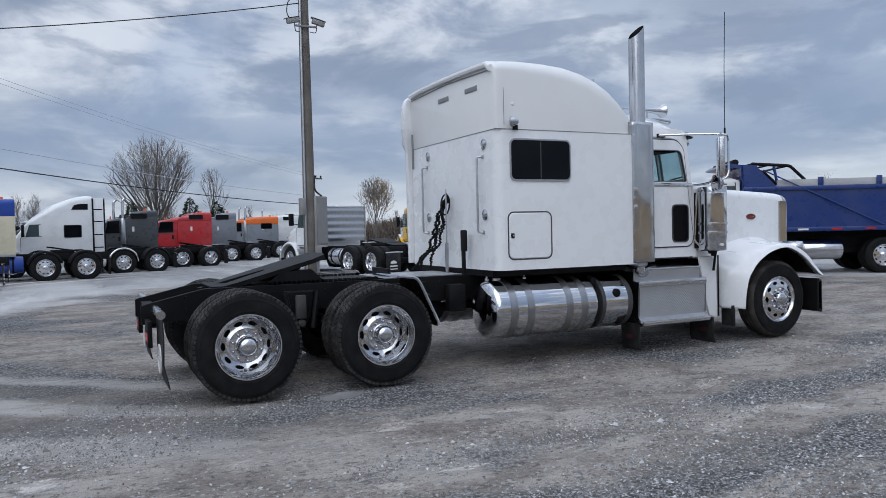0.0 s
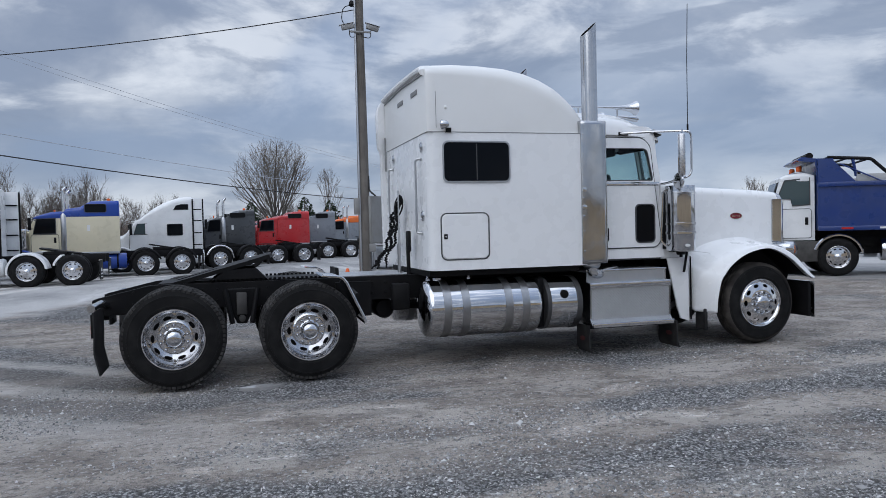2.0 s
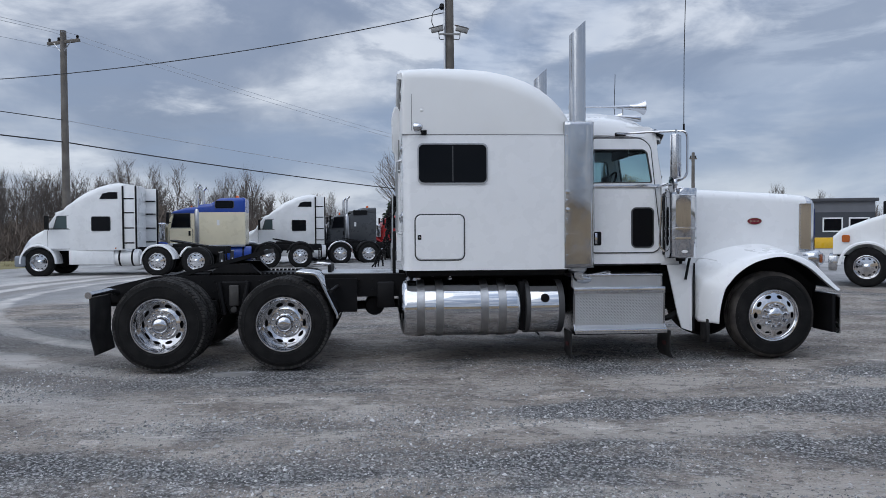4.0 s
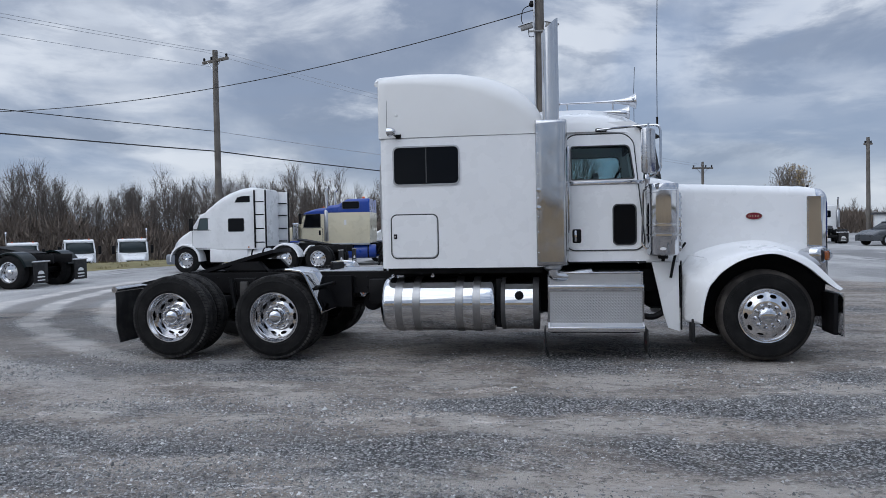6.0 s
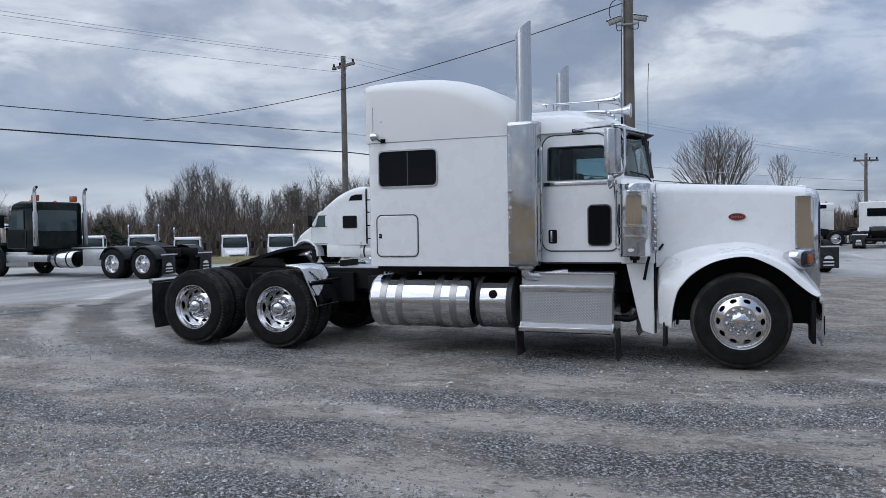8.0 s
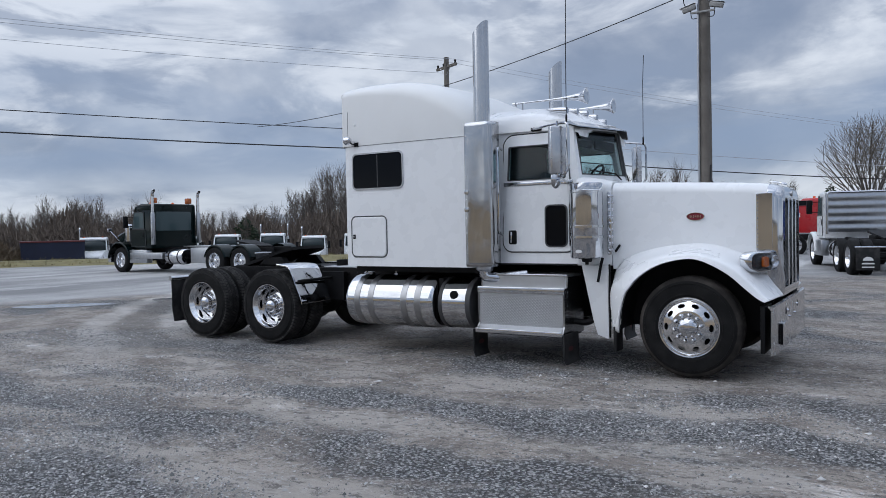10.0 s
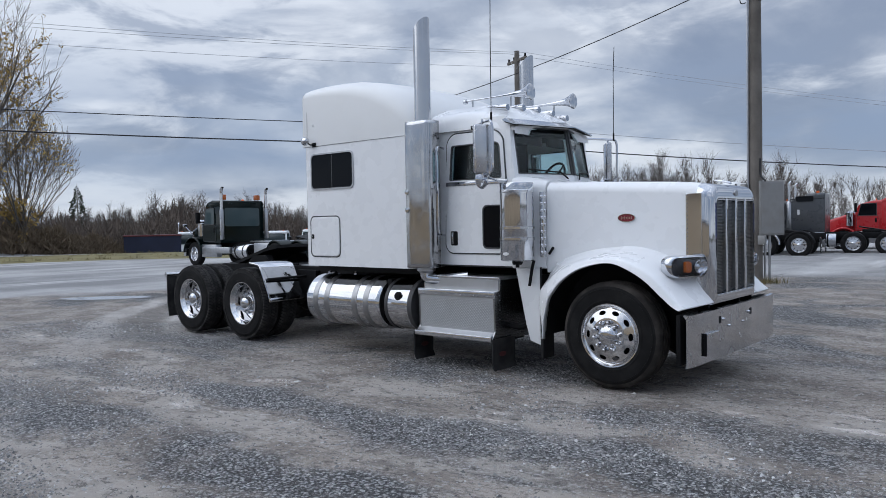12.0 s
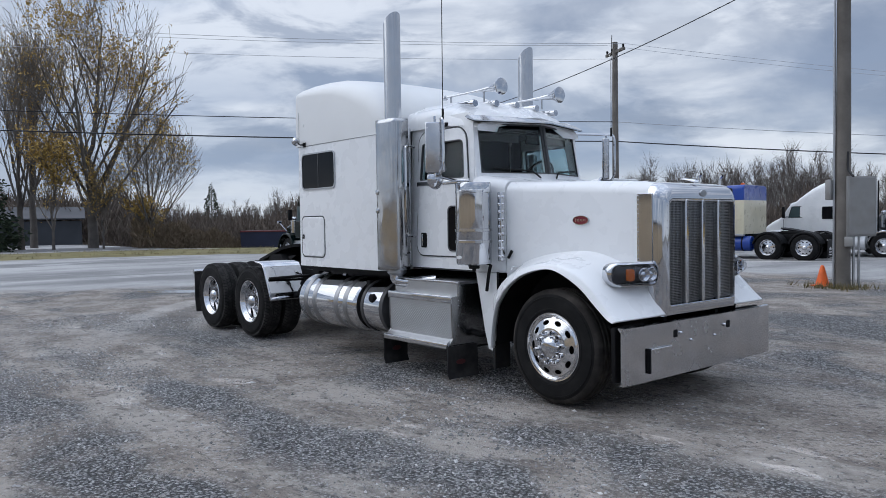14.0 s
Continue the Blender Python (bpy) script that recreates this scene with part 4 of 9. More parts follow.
def cab():
    w = 0.84
    # side shells with a window opening, leaning in a little above the belt
    def lean(y, z):
        return y - np.sign(y) * max(0.0, z - 2.0) * 0.10

    k = 7
    window = rounded(4.145, 4.865, 2.035, 2.43, (0.02, 0.03, 0.06, 0.03), k)
    window = [(u - (max(0, (v - 2.035)) * 0.14 if u > 4.6 else 0), v) for u, v in window]
    shell = rounded(3.93, 5.02, 1.10, 2.70, (0.02, 0.02, 0.10, 0.05), k)
    shell = [(u - (max(0, v - 2.05) * 0.16 if u > 4.6 else 0), v) for u, v in shell]
    door = rounded(4.085, 4.955, 1.235, 2.555, (0.11, 0.11, 0.13, 0.13), k)
    door = [(u - (max(0, v - 2.0) * 0.24 if u > 4.6 else 0), v) for u, v in door]
    for sy in (-1, 1):
        bm = BM()
        ring_slab(bm, shell, window, "y", sy * (w - 0.05), sy * w)
        for v in bm.verts:
            v.co.y = lean(v.co.y, v.co.z)
        part("cab_side", bm, WHITE, truck)
        bm = BM()
        ring_slab(bm, door, window, "y", sy * (w - 0.01), sy * (w + 0.014))
        for v in bm.verts:
            v.co.y = lean(v.co.y, v.co.z)
        panel = part("door", bm, WHITE, truck)
        bm = BM()
        loop = [(u, sy * lean(w + 0.004, v), v) for u, v in door]
        grown = [(4.52 + (u - 4.52) * 1.016, y, 1.9 + (v - 1.9) * 1.012) for u, y, v in loop]
        tube(bm, grown + grown[:1], 0.0075, 6, False)
        part("door_seal", bm, GASKET, panel)
        bm = BM()
        ring_slab(bm, window, [(4.5 + (u - 4.5) * 0.965, 2.235 + (v - 2.235) * 0.945) for u, v in window], "y", sy * (w - 0.008), sy * (w + 0.017))
        for v in bm.verts:
            v.co.y = lean(v.co.y, v.co.z)
        part("window_seal", bm, GASKET, panel)
        bm = BM()
        slab(bm, window, "y", sy * (w - 0.028), sy * (w - 0.024))
        for v in bm.verts:
            v.co.y = lean(v.co.y, v.co.z)
        part("door_window", bm, SIDE_GLASS, panel).visible_shadow = False
        # bright belt strip with rivets
        bm = BM()
        box(bm, 4.10, 4.945, sy * (w + 0.013) - 0.004, sy * (w + 0.013) + 0.004, 1.975, 2.02, 0.003)
        belt = part("belt_trim", bm, ALU, panel)
        bm = BM()
        for x in np.linspace(4.14, 4.9, 13):
            dome(bm, (x, sy * (w + 0.016), 1.985), 0.008, "-y" if sy < 0 else "y", 0.006, 6, 2)
        tagged(part("rivets", bm, CHROME, belt), "row of tiny bright rivet heads", kind="stuff")
        bm = BM()
        slab(bm, rounded(4.62, 4.865, 1.295, 1.742, 0.05), "y", sy * (w + 0.012), sy * (w + 0.018), 0.003)
        part("lower_window", bm, DARK_GLASS, panel, "small dark kerb window low in the door")
        bm = BM()
        ring_slab(bm, rounded(4.608, 4.877, 1.283, 1.754, 0.058), rounded(4.622, 4.863, 1.297, 1.740, 0.049), "y", sy * (w + 0.011), sy * (w + 0.023))
        part("lower_window_seal", bm, GASKET, panel)
        bm = BM()
        slab(bm, rounded(4.155, 4.255, 1.315, 1.475, 0.02), "y", sy * (w + 0.012), sy * (w + 0.018), 0.002)
        grip = part("handle_recess", bm, BLACK, panel)
        bm = BM()
        box(bm, 4.175, 4.205, sy * (w + 0.026) - 0.008, sy * (w + 0.026) + 0.008, 1.33, 1.46, 0.006)
        part("door_handle", bm, CHROME, grip)
        # tall grab rail behind the door
        bm = BM()
        tube(bm, bend([(4.09, sy * 0.88, 2.40), (4.115, sy * 1.02, 2.42), (4.115, sy * 1.02, 1.45), (4.09, sy * 0.88, 1.43)], 0.06), 0.014, 8)
        part("grab_rail", bm, CHROME, truck)
        # ribbed bright corner between stack and door
        bm = BM()
        box(bm, 3.86, 3.99, sy * 0.86 - 0.02, sy * 0.86 + 0.02, 1.10, 2.62, 0.015)
        for z in np.arange(1.16, 2.58, 0.035):
            box(bm, 3.88, 3.985, sy * 0.882 - 0.006, sy * 0.882 + 0.006, z, z + 0.012)
        part("corner_trim", bm, ALU, truck)

    # roof
    def arc(x, half, edge, top):
        r = 0.14
        pts = [(-half, edge - 0.05)]
        pts += [(-half + r * (1 - np.cos(radians(a))), edge - 0.05 + (top - edge + 0.0) * np.sin(radians(a))) for a in (25, 50, 70, 90)]
        pts += [(y, top + 0.055 * (1 - (y / (half - r)) ** 2)) for y in np.linspace(-(half - r) * 0.75, (half - r) * 0.75, 7)]
        pts += [(half - r * (1 - np.cos(radians(a))), edge - 0.05 + (top - edge) * np.sin(radians(a))) for a in (90, 70, 50, 25)]
        return [(x, y, z) for y, z in pts + [(half, edge - 0.05)]]

    bm = BM()
    loft(bm, [arc(3.80, 0.82, 2.64, 2.86), arc(4.0, 0.815, 2.64, 2.865), arc(4.3, 0.81, 2.64, 2.865), arc(4.55, 0.80, 2.635, 2.84), arc(4.75, 0.79, 2.62, 2.78), arc(4.9, 0.78, 2.60, 2.70), arc(4.985, 0.775, 2.585, 2.645), [(max(4.99, 5.13 - 0.31 * abs(y)), y, z - 0.035) for _, y, z in arc(4.985, 0.77, 2.585, 2.645)]])
    part("cab_roof", bm, WHITE, truck)

    # windscreen: two panes in a frame, swept back a little to the sides
    def front(y, z):
        return 5.24 - 0.31 * abs(y) - (z - 2.07) * 0.17

    for sy in (-1, 1):
        outer = [(sy * 0.0, 1.99), (sy * 0.80, 1.99), (sy * 0.775, 2.64), (sy * 0.0, 2.64)]
        inner = [(sy * 0.016, 2.075), (sy * 0.745, 2.075), (sy * 0.725, 2.585), (sy * 0.016, 2.585)]

        def fine(q, n=6):
            out = []
            for (a, b), (c, d) in zip(q, q[1:] + q[:1]):
                out += [(a + (c - a) * t, b + (d - b) * t) for t in np.linspace(0, 1, n, endpoint=False)]
            return out

        bm = BM()
        o, i = fine(outer), fine(inner)
        loft(bm, [[(front(y, z) + d, y, z) for y, z in loop] for loop, d in ((o, -0.05), (o, 0.0), (i, 0.0), (i, -0.05))], loop=True)
        part("windscreen_frame", bm, WHITE, truck)
        bm = BM()
        box(bm, -0.012, 0.012, sy * 0.008 - 0.0075, sy * 0.008 + 0.0075, -0.255, 0.255, m=Matrix.Translation((front(0, 2.325) + 0.008, 0, 2.325)) @ Matrix.Rotation(-0.17, 4, "Y"))
        part("divider_bar", bm, GASKET, truck)
        bm = BM()
        loft(bm, [[(front(y, z) - 0.014, y, z) for y, z in i], [(front(y, z) - 0.010, y, z) for y, z in i]])
        pane = part("windscreen", bm, CLEAR, truck)
        pane.visible_shadow = False
        bm = BM()
        j = [(sy * 0.378 + (y - sy * 0.378) * 0.965, 2.325 + (z - 2.325) * 0.95) for y, z in i]
        loft(bm, [[(front(y, z) + d, y, z) for y, z in loop] for loop, d in ((i, -0.012), (i, 0.006), (j, 0.004), (j, -0.012))], loop=True)
        part("windscreen_seal", bm, GASKET, pane)
        bm = BM()
        band = fine([(sy * 0.02, 2.475), (sy * 0.728, 2.475), (sy * 0.722, 2.575), (sy * 0.02, 2.575)])
        loft(bm, [[(front(y, z) + d, y, z) for y, z in band] for d in (-0.026, -0.020)])
        part("shade_band", bm, DARK_GLASS, pane, "black shade band along the top of the windscreen")
        # wiper
        bm = BM()
        tube(bm, [(front(sy * 0.12, 2.03) + 0.03, sy * 0.12, 2.03), (front(sy * 0.2, 2.10) + 0.022, sy * 0.2, 2.10), (front(sy * 0.62, 2.125) + 0.018, sy * 0.62, 2.125)], 0.009, 6)
        part("wiper", bm, BLACK, truck)
        # dash and seats
        bm = BM()
        box(bm, 4.45, 4.75, sy * 0.42 - 0.24, sy * 0.42 + 0.24, 1.50, 1.64, 0.05)
        box(bm, 4.38, 4.50, sy * 0.42 - 0.20, sy * 0.42 + 0.20, 1.55, 2.06, 0.06)
        box(bm, 4.40, 4.48, sy * 0.42 - 0.11, sy * 0.42 + 0.11, 2.04, 2.14, 0.035)
        part("seat", bm, SEAT, truck)
        # painted sun visor inside, dark
        bm = BM()
        box(bm, 4.84, 4.87, sy * 0.38 - 0.32, sy * 0.38 + 0.32, 2.42, 2.57, 0.01)
        part("inner_visor", bm, INTERIOR, truck)
    bm = BM()
    slab(bm, [(4.74, -0.78), (4.96, -0.78), (5.17, -0.02), (5.17, 0.02), (4.96, 0.78), (4.74, 0.78)], "z", 1.62, 2.055, 0.02)
    part("dashboard", bm, INTERIOR, truck)
    # dark trim inside: headliner and door linings
    bm = BM()
    box(bm, 3.95, 4.86, -0.71, 0.71, 2.545, 2.575, 0.01)
    part("headliner", bm, INTERIOR, truck)
    for sy in (-1, 1):
        bm = BM()
        box(bm, 3.95, 4.98, sy * 0.775 - 0.012, sy * 0.775 + 0.012, 1.13, 2.02, 0.004)
        part("door_lining", bm, INTERIOR, truck)
        bm = BM()
        box(bm, 3.95, 4.13, sy * 0.745 - 0.012, sy * 0.745 + 0.012, 2.02, 2.56, 0.004)
        part("pillar_lining", bm, INTERIOR, truck)
    bm = BM()
    m = pose(4.70, 0.42, 2.06, 0, -62, 0)
    ring = [m @ Vector((0.22 * np.cos(a), 0.22 * np.sin(a), 0)) for a in np.linspace(0, 2 * np.pi, 25)]
    tube(bm, ring, 0.014, 6, False)
    for a in (0.5, 2.6, 4.7):
        tube(bm, [m @ Vector((0, 0, -0.01)), m @ Vector((0.21 * np.cos(a), 0.21 * np.sin(a), 0))], 0.012, 6)
    part("steering_wheel", bm, BLACK, truck)
    bm = BM()
    box(bm, 3.86, 3.93, -0.80, 0.80, 1.1, 2.62)
    box(bm, 3.94, 5.0, -0.80, 0.80, 1.08, 1.12)
    part("cab_back", bm, INTERIOR, truck)
    # cowl below the windscreen, narrowing to the bonnet
    bm = BM()

    def cowl(x, half, top):
        pts = rounded(-half, half, 1.08, top, (0.02, 0.02, 0.10, 0.10), 5)
        return [(x, y, z) for y, z in pts]

    loft(bm, [cowl(4.98, 0.84, 2.05), cowl(5.10, 0.83, 2.04), cowl(5.25, 0.79, 2.012), cowl(5.335, 0.745, 1.985)])
    part("cowl", bm, WHITE, truck)
    # white skirt behind the front wheel
    for sy in (-1, 1):
        bm = BM()
        slab(bm, [(5.035, 1.085), (5.33, 1.085), (5.335, 0.30), (5.21, 0.34), (5.16, 0.50)], "y", sy * 0.84, sy * 0.862, 0.004)
        part("cab_skirt", bm, WHITE, truck)
        bm = BM()
        tube(bm, [(5.352, sy * 0.87, 1.10), (5.352, sy * 0.87, 0.32)], 0.010, 6)
        part("bonnet_gasket", bm, BLACK, truck)
        bm = BM()
        tube(bm, bend([(5.29, sy * 0.90, 1.17), (5.27, sy * 0.905, 1.10), (5.235, sy * 0.905, 0.91)], 0.03), 0.016, 8, True, None)
        part("latch_strap", bm, BLACK, truck)
    # outside sun visor over the windscreen
    bm = BM()
    over = []
    for y in np.linspace(-0.83, 0.83, 15):
        root, tip = 5.06 - 0.24 * abs(y), 5.265 - 0.31 * abs(y)
        over.append([(root, y, 2.648), (root + 0.04, y, 2.664), (tip, y, 2.602), (tip, y, 2.592), (root + 0.02, y, 2.634)])
    loft(bm, over)
    visor = part("sun_visor", bm, ALU, truck, "polished drop visor over the windscreen")
    bm = BM()
    loft(bm, [[(5.08 - 0.24 * abs(y), y, 2.629), (5.258 - 0.31 * abs(y), y, 2.589), (5.252 - 0.31 * abs(y), y, 2.584), (5.08 - 0.24 * abs(y), y, 2.622)] for y in np.linspace(-0.82, 0.82, 15)])
    part("visor_lining", bm, BLACK, visor, "black underside of the visor")
    # roof lamps
    for y in (-0.62, -0.31, 0.0, 0.31, 0.62):
        bm = BM()
        z = 2.80 + 0.045 * (1 - (y / 0.7) ** 2)
        rings = []
        for x, s in ((4.52, 0.006), (4.60, 0.022), (4.70, 0.034), (4.77, 0.040), (4.795, 0.036)):
            rings.append([(x, y + s * 1.05 * np.cos(a), z - (x - 4.5) * 0.12 + 0.035 + s * np.sin(a)) for a in np.linspace(0, 2 * np.pi, 12, endpoint=False)])
        loft(bm, rings)
        lamp = part("roof_lamp", bm, CHROME, truck, "bullet-shaped chrome cab marker lamp")
        bm = BM()
        dome(bm, (4.794, y, z + 0.0), 0.033, "x", 0.012, 10, 3)
        part("lamp_lens", bm, LENS, lamp)
    # long air horns
    for y in (-0.37, 0.535):
        bm = BM()
        prof = [(0.012, 4.02), (0.016, 4.03), (0.012, 4.06), (0.013, 4.45), (0.020, 4.62), (0.032, 4.74), (0.046, 4.83), (0.075, 4.895), (0.090, 4.915), (0.093, 4.925), (0.088, 4.930), (0.06, 4.934), (1e-5, 4.936)]
        lathe(bm, [(r, a) for r, a in prof], (0, y, 2.99), 18, "x")
        lathe(bm, [(0.026, 3.99), (0.03, 4.0), (0.03, 4.03), (0.02, 4.035)], (0, y, 2.985), 12, "x")
        horn = part("air_horn", bm, CHROME, truck, "long chrome trumpet air horn")
        for x in (4.12, 4.66):
            bm = BM()
            tube(bm, [(x, y, 2.985), (x, y, 2.86)], 0.009, 6)
            box(bm, x - 0.03, x + 0.03, y - 0.025, y + 0.025, 2.855 - (0.05 if x > 4.5 else 0), 2.885 - (0.05 if x > 4.5 else 0), 0.006)
            part("horn_bracket", bm, BRUSHED, horn)


def bonnet():
    bm = BM()

    def sec(x, half, top, low):
        r = 0.10
        pts = rounded(-half, half, low, top, (0.01, 0.01, r, r), 6)
        return [(x, y, z + (0.03 * (1 - (y / half) ** 2) if z > top - 0.02 else 0)) for y, z in pts]

    loft(bm, [sec(5.345, 0.735, 1.962, 1.04), sec(5.40, 0.715, 1.965, 1.04), sec(5.8, 0.672, 1.948, 1.06), sec(6.2, 0.635, 1.930, 1.08), sec(6.6, 0.612, 1.910, 0.9), sec(6.80, 0.602, 1.895, 0.8), sec(6.87, 0.598, 1.885, 0.8)])
    part("bonnet", bm, WHITE, truck)
    for sy in (-1, 1):
        # oval badge
        bm = BM()
        el = [(6.19 + 0.084 * np.cos(a), 1.587 + 0.036 * np.sin(a)) for a in np.linspace(0, 2 * np.pi, 24, endpoint=False)]
        y = 0.640
        slab(bm, el, "y", sy * (y - 0.015), sy * (y + 0.006), 0.002)
        badge = part("bonnet_badge", bm, RED_BADGE, truck, "red oval enamel badge with a bright rim")
        bm = BM()
        el2 = [(6.19 + (u - 6.19) * 1.07, 1.587 + (v - 1.587) * 1.13) for u, v in el]
        ring_slab(bm, el2, el, "y", sy * (y - 0.015), sy * (y + 0.010))
        part("badge_rim", bm, CHROME, badge)
        bm = BM()
        for i, h in enumerate((0.030, 0.020, 0.026, 0.018, 0.026, 0.020, 0.024)):
            x = 6.137 + i * 0.0175
            box(bm, x - 0.004, x + 0.004, sy * (y + 0.007) - 0.001, sy * (y + 0.007) + 0.001, 1.587 - h / 2, 1.587 + h / 2)
        part("badge_mark", bm, ALU, badge)
        # bright panel by the grille with a row of rivets
        bm = BM()
        slab(bm, rounded(6.765, 6.915, 1.235, 1.80, 0.008), "y", sy * 0.596, sy * 0.6165, 0.002)
        plate = part("side_plate", bm, CHROME, truck, "mirror-polished plate beside the grille")
        bm = BM()
        for z in np.linspace(1.255, 1.785, 15):
            dome(bm, (6.778, sy * 0.616, z), 0.0075, "-y" if sy < 0 else "y", 0.006, 6, 2)
        tagged(part("rivets", bm, CHROME, plate), "row of tiny bright rivet heads", kind="stuff")
        # lamp strip by the air cleaner
        bm = BM()
        box(bm, 5.315, 5.365, sy * 0.80 - 0.03, sy * 0.80 + 0.03, 1.20, 1.87, 0.008)
        strip = part("lamp_strip", bm, ALU, truck)
        for z in np.linspace(1.25, 1.82, 9):
            bm = BM()
            dome(bm, (5.34, sy * 0.829, z), 0.020, "-y" if sy < 0 else "y", 0.018, 10, 3)
            part("marker_lamp", bm, CHROME, strip)
            bm = BM()
            dome(bm, (5.362, sy * 0.80, z), 0.020, "x", 0.018, 10, 3)
            part("marker_lamp", bm, CHROME, strip)
        bm = BM()
        box(bm, -0.045, 0.045, -0.012, 0.012, -0.012, 0.012, 0.006)
        part("bonnet_latch", bm, BLACK, truck, at=pose(5.40, sy * 0.745, 1.265, 0, -55 , 0))
        bm = BM()
        tube(bm, bend([(5.44, sy * 0.70, 1.15), (5.50, sy * 0.82, 1.152), (5.6, sy * 0.93, 1.13)], 0.05), 0.004, 6)
        part("crease", bm, WHITE, truck)

    # grille shell, bars and mesh
    bm = BM()

    def frame_ring(x, half, low, top, r):
        return [(x, y, z) for y, z in rounded(-half, half, low, top, (0.03, 0.03, r, r), 7)]

    loft(bm, [frame_ring(6.865, 0.606, 0.775, 1.893, 0.12), frame_ring(6.915, 0.604, 0.77, 1.890, 0.13), frame_ring(6.945, 0.594, 0.772, 1.882, 0.13), frame_ring(6.975, 0.574, 0.778, 1.865, 0.125), frame_ring(7.0, 0.549, 0.79, 1.84, 0.115),
              frame_ring(7.014, 0.518, 0.860, 1.752, 0.05), frame_ring(7.010, 0.508, 0.873, 1.735, 0.04), frame_ring(6.96, 0.506, 0.875, 1.733, 0.04)], cap0=False, cap1=False)
    shell = part("grille_surround", bm, CHROME, truck, "polished grille surround with rounded top corners")
    bm = BM()
    box(bm, 6.945, 6.958, -0.51, 0.51, 0.87, 1.74)
    part("grille_backing", bm, BLACK, shell)
    bm = BM()
    for z in np.arange(0.885, 1.73, 0.0135):
        box(bm, 6.972, 6.980, -0.506, 0.506, z, z + 0.0055)
    part("grille_mesh", bm, MESH, shell)
    bm = BM()
    for y in np.arange(-0.50, 0.501, 0.02):
        box(bm, 6.968, 6.974, y - 0.002, y + 0.002, 0.875, 1.735)
    tagged(part("grille_screen", bm, MESH, shell), "fine dark grille wire mesh", kind="stuff")
    for y in (-0.255, 0.0, 0.255):
        bm = BM()
        pts = rounded(y - 0.022, y + 0.022, 0.87, 1.755, 0.02, 4)
        slab(bm, pts, "x", 6.965, 7.018, 0.008)
        part("grille_bar", bm, ALU, shell)
    for sy in (-1, 1):
        bm = BM()
        for z in np.linspace(0.9, 1.7, 14):
            dome(bm, (7.006, sy * 0.534, z), 0.006, "x", 0.004, 6, 2)
        tagged(part("rivets", bm, ALU, shell), "row of tiny bright rivet heads", kind="stuff")
    bm = BM()
    slab(bm, [(0.05 * np.cos(a), 1.805 + 0.03 * np.sin(a)) for a in np.linspace(0, 2 * np.pi, 20, endpoint=False)], "x", 6.995, 7.016, 0.003)
    part("grille_emblem", bm, BRUSHED, shell)
    # bonnet ornament
    bm = BM()
    rings = [[(x, s * np.cos(a), 1.905 + up + 0.55 * s * np.sin(a)) for a in np.linspace(0, 2 * np.pi, 10, endpoint=False)] for x, s, up in ((6.80, 0.008, 0.035), (6.84, 0.016, 0.030), (6.90, 0.022, 0.018), (6.95, 0.026, 0.005), (6.965, 0.018, -0.004))]
    loft(bm, rings)
    part("bonnet_ornament", bm, CHROME, truck)


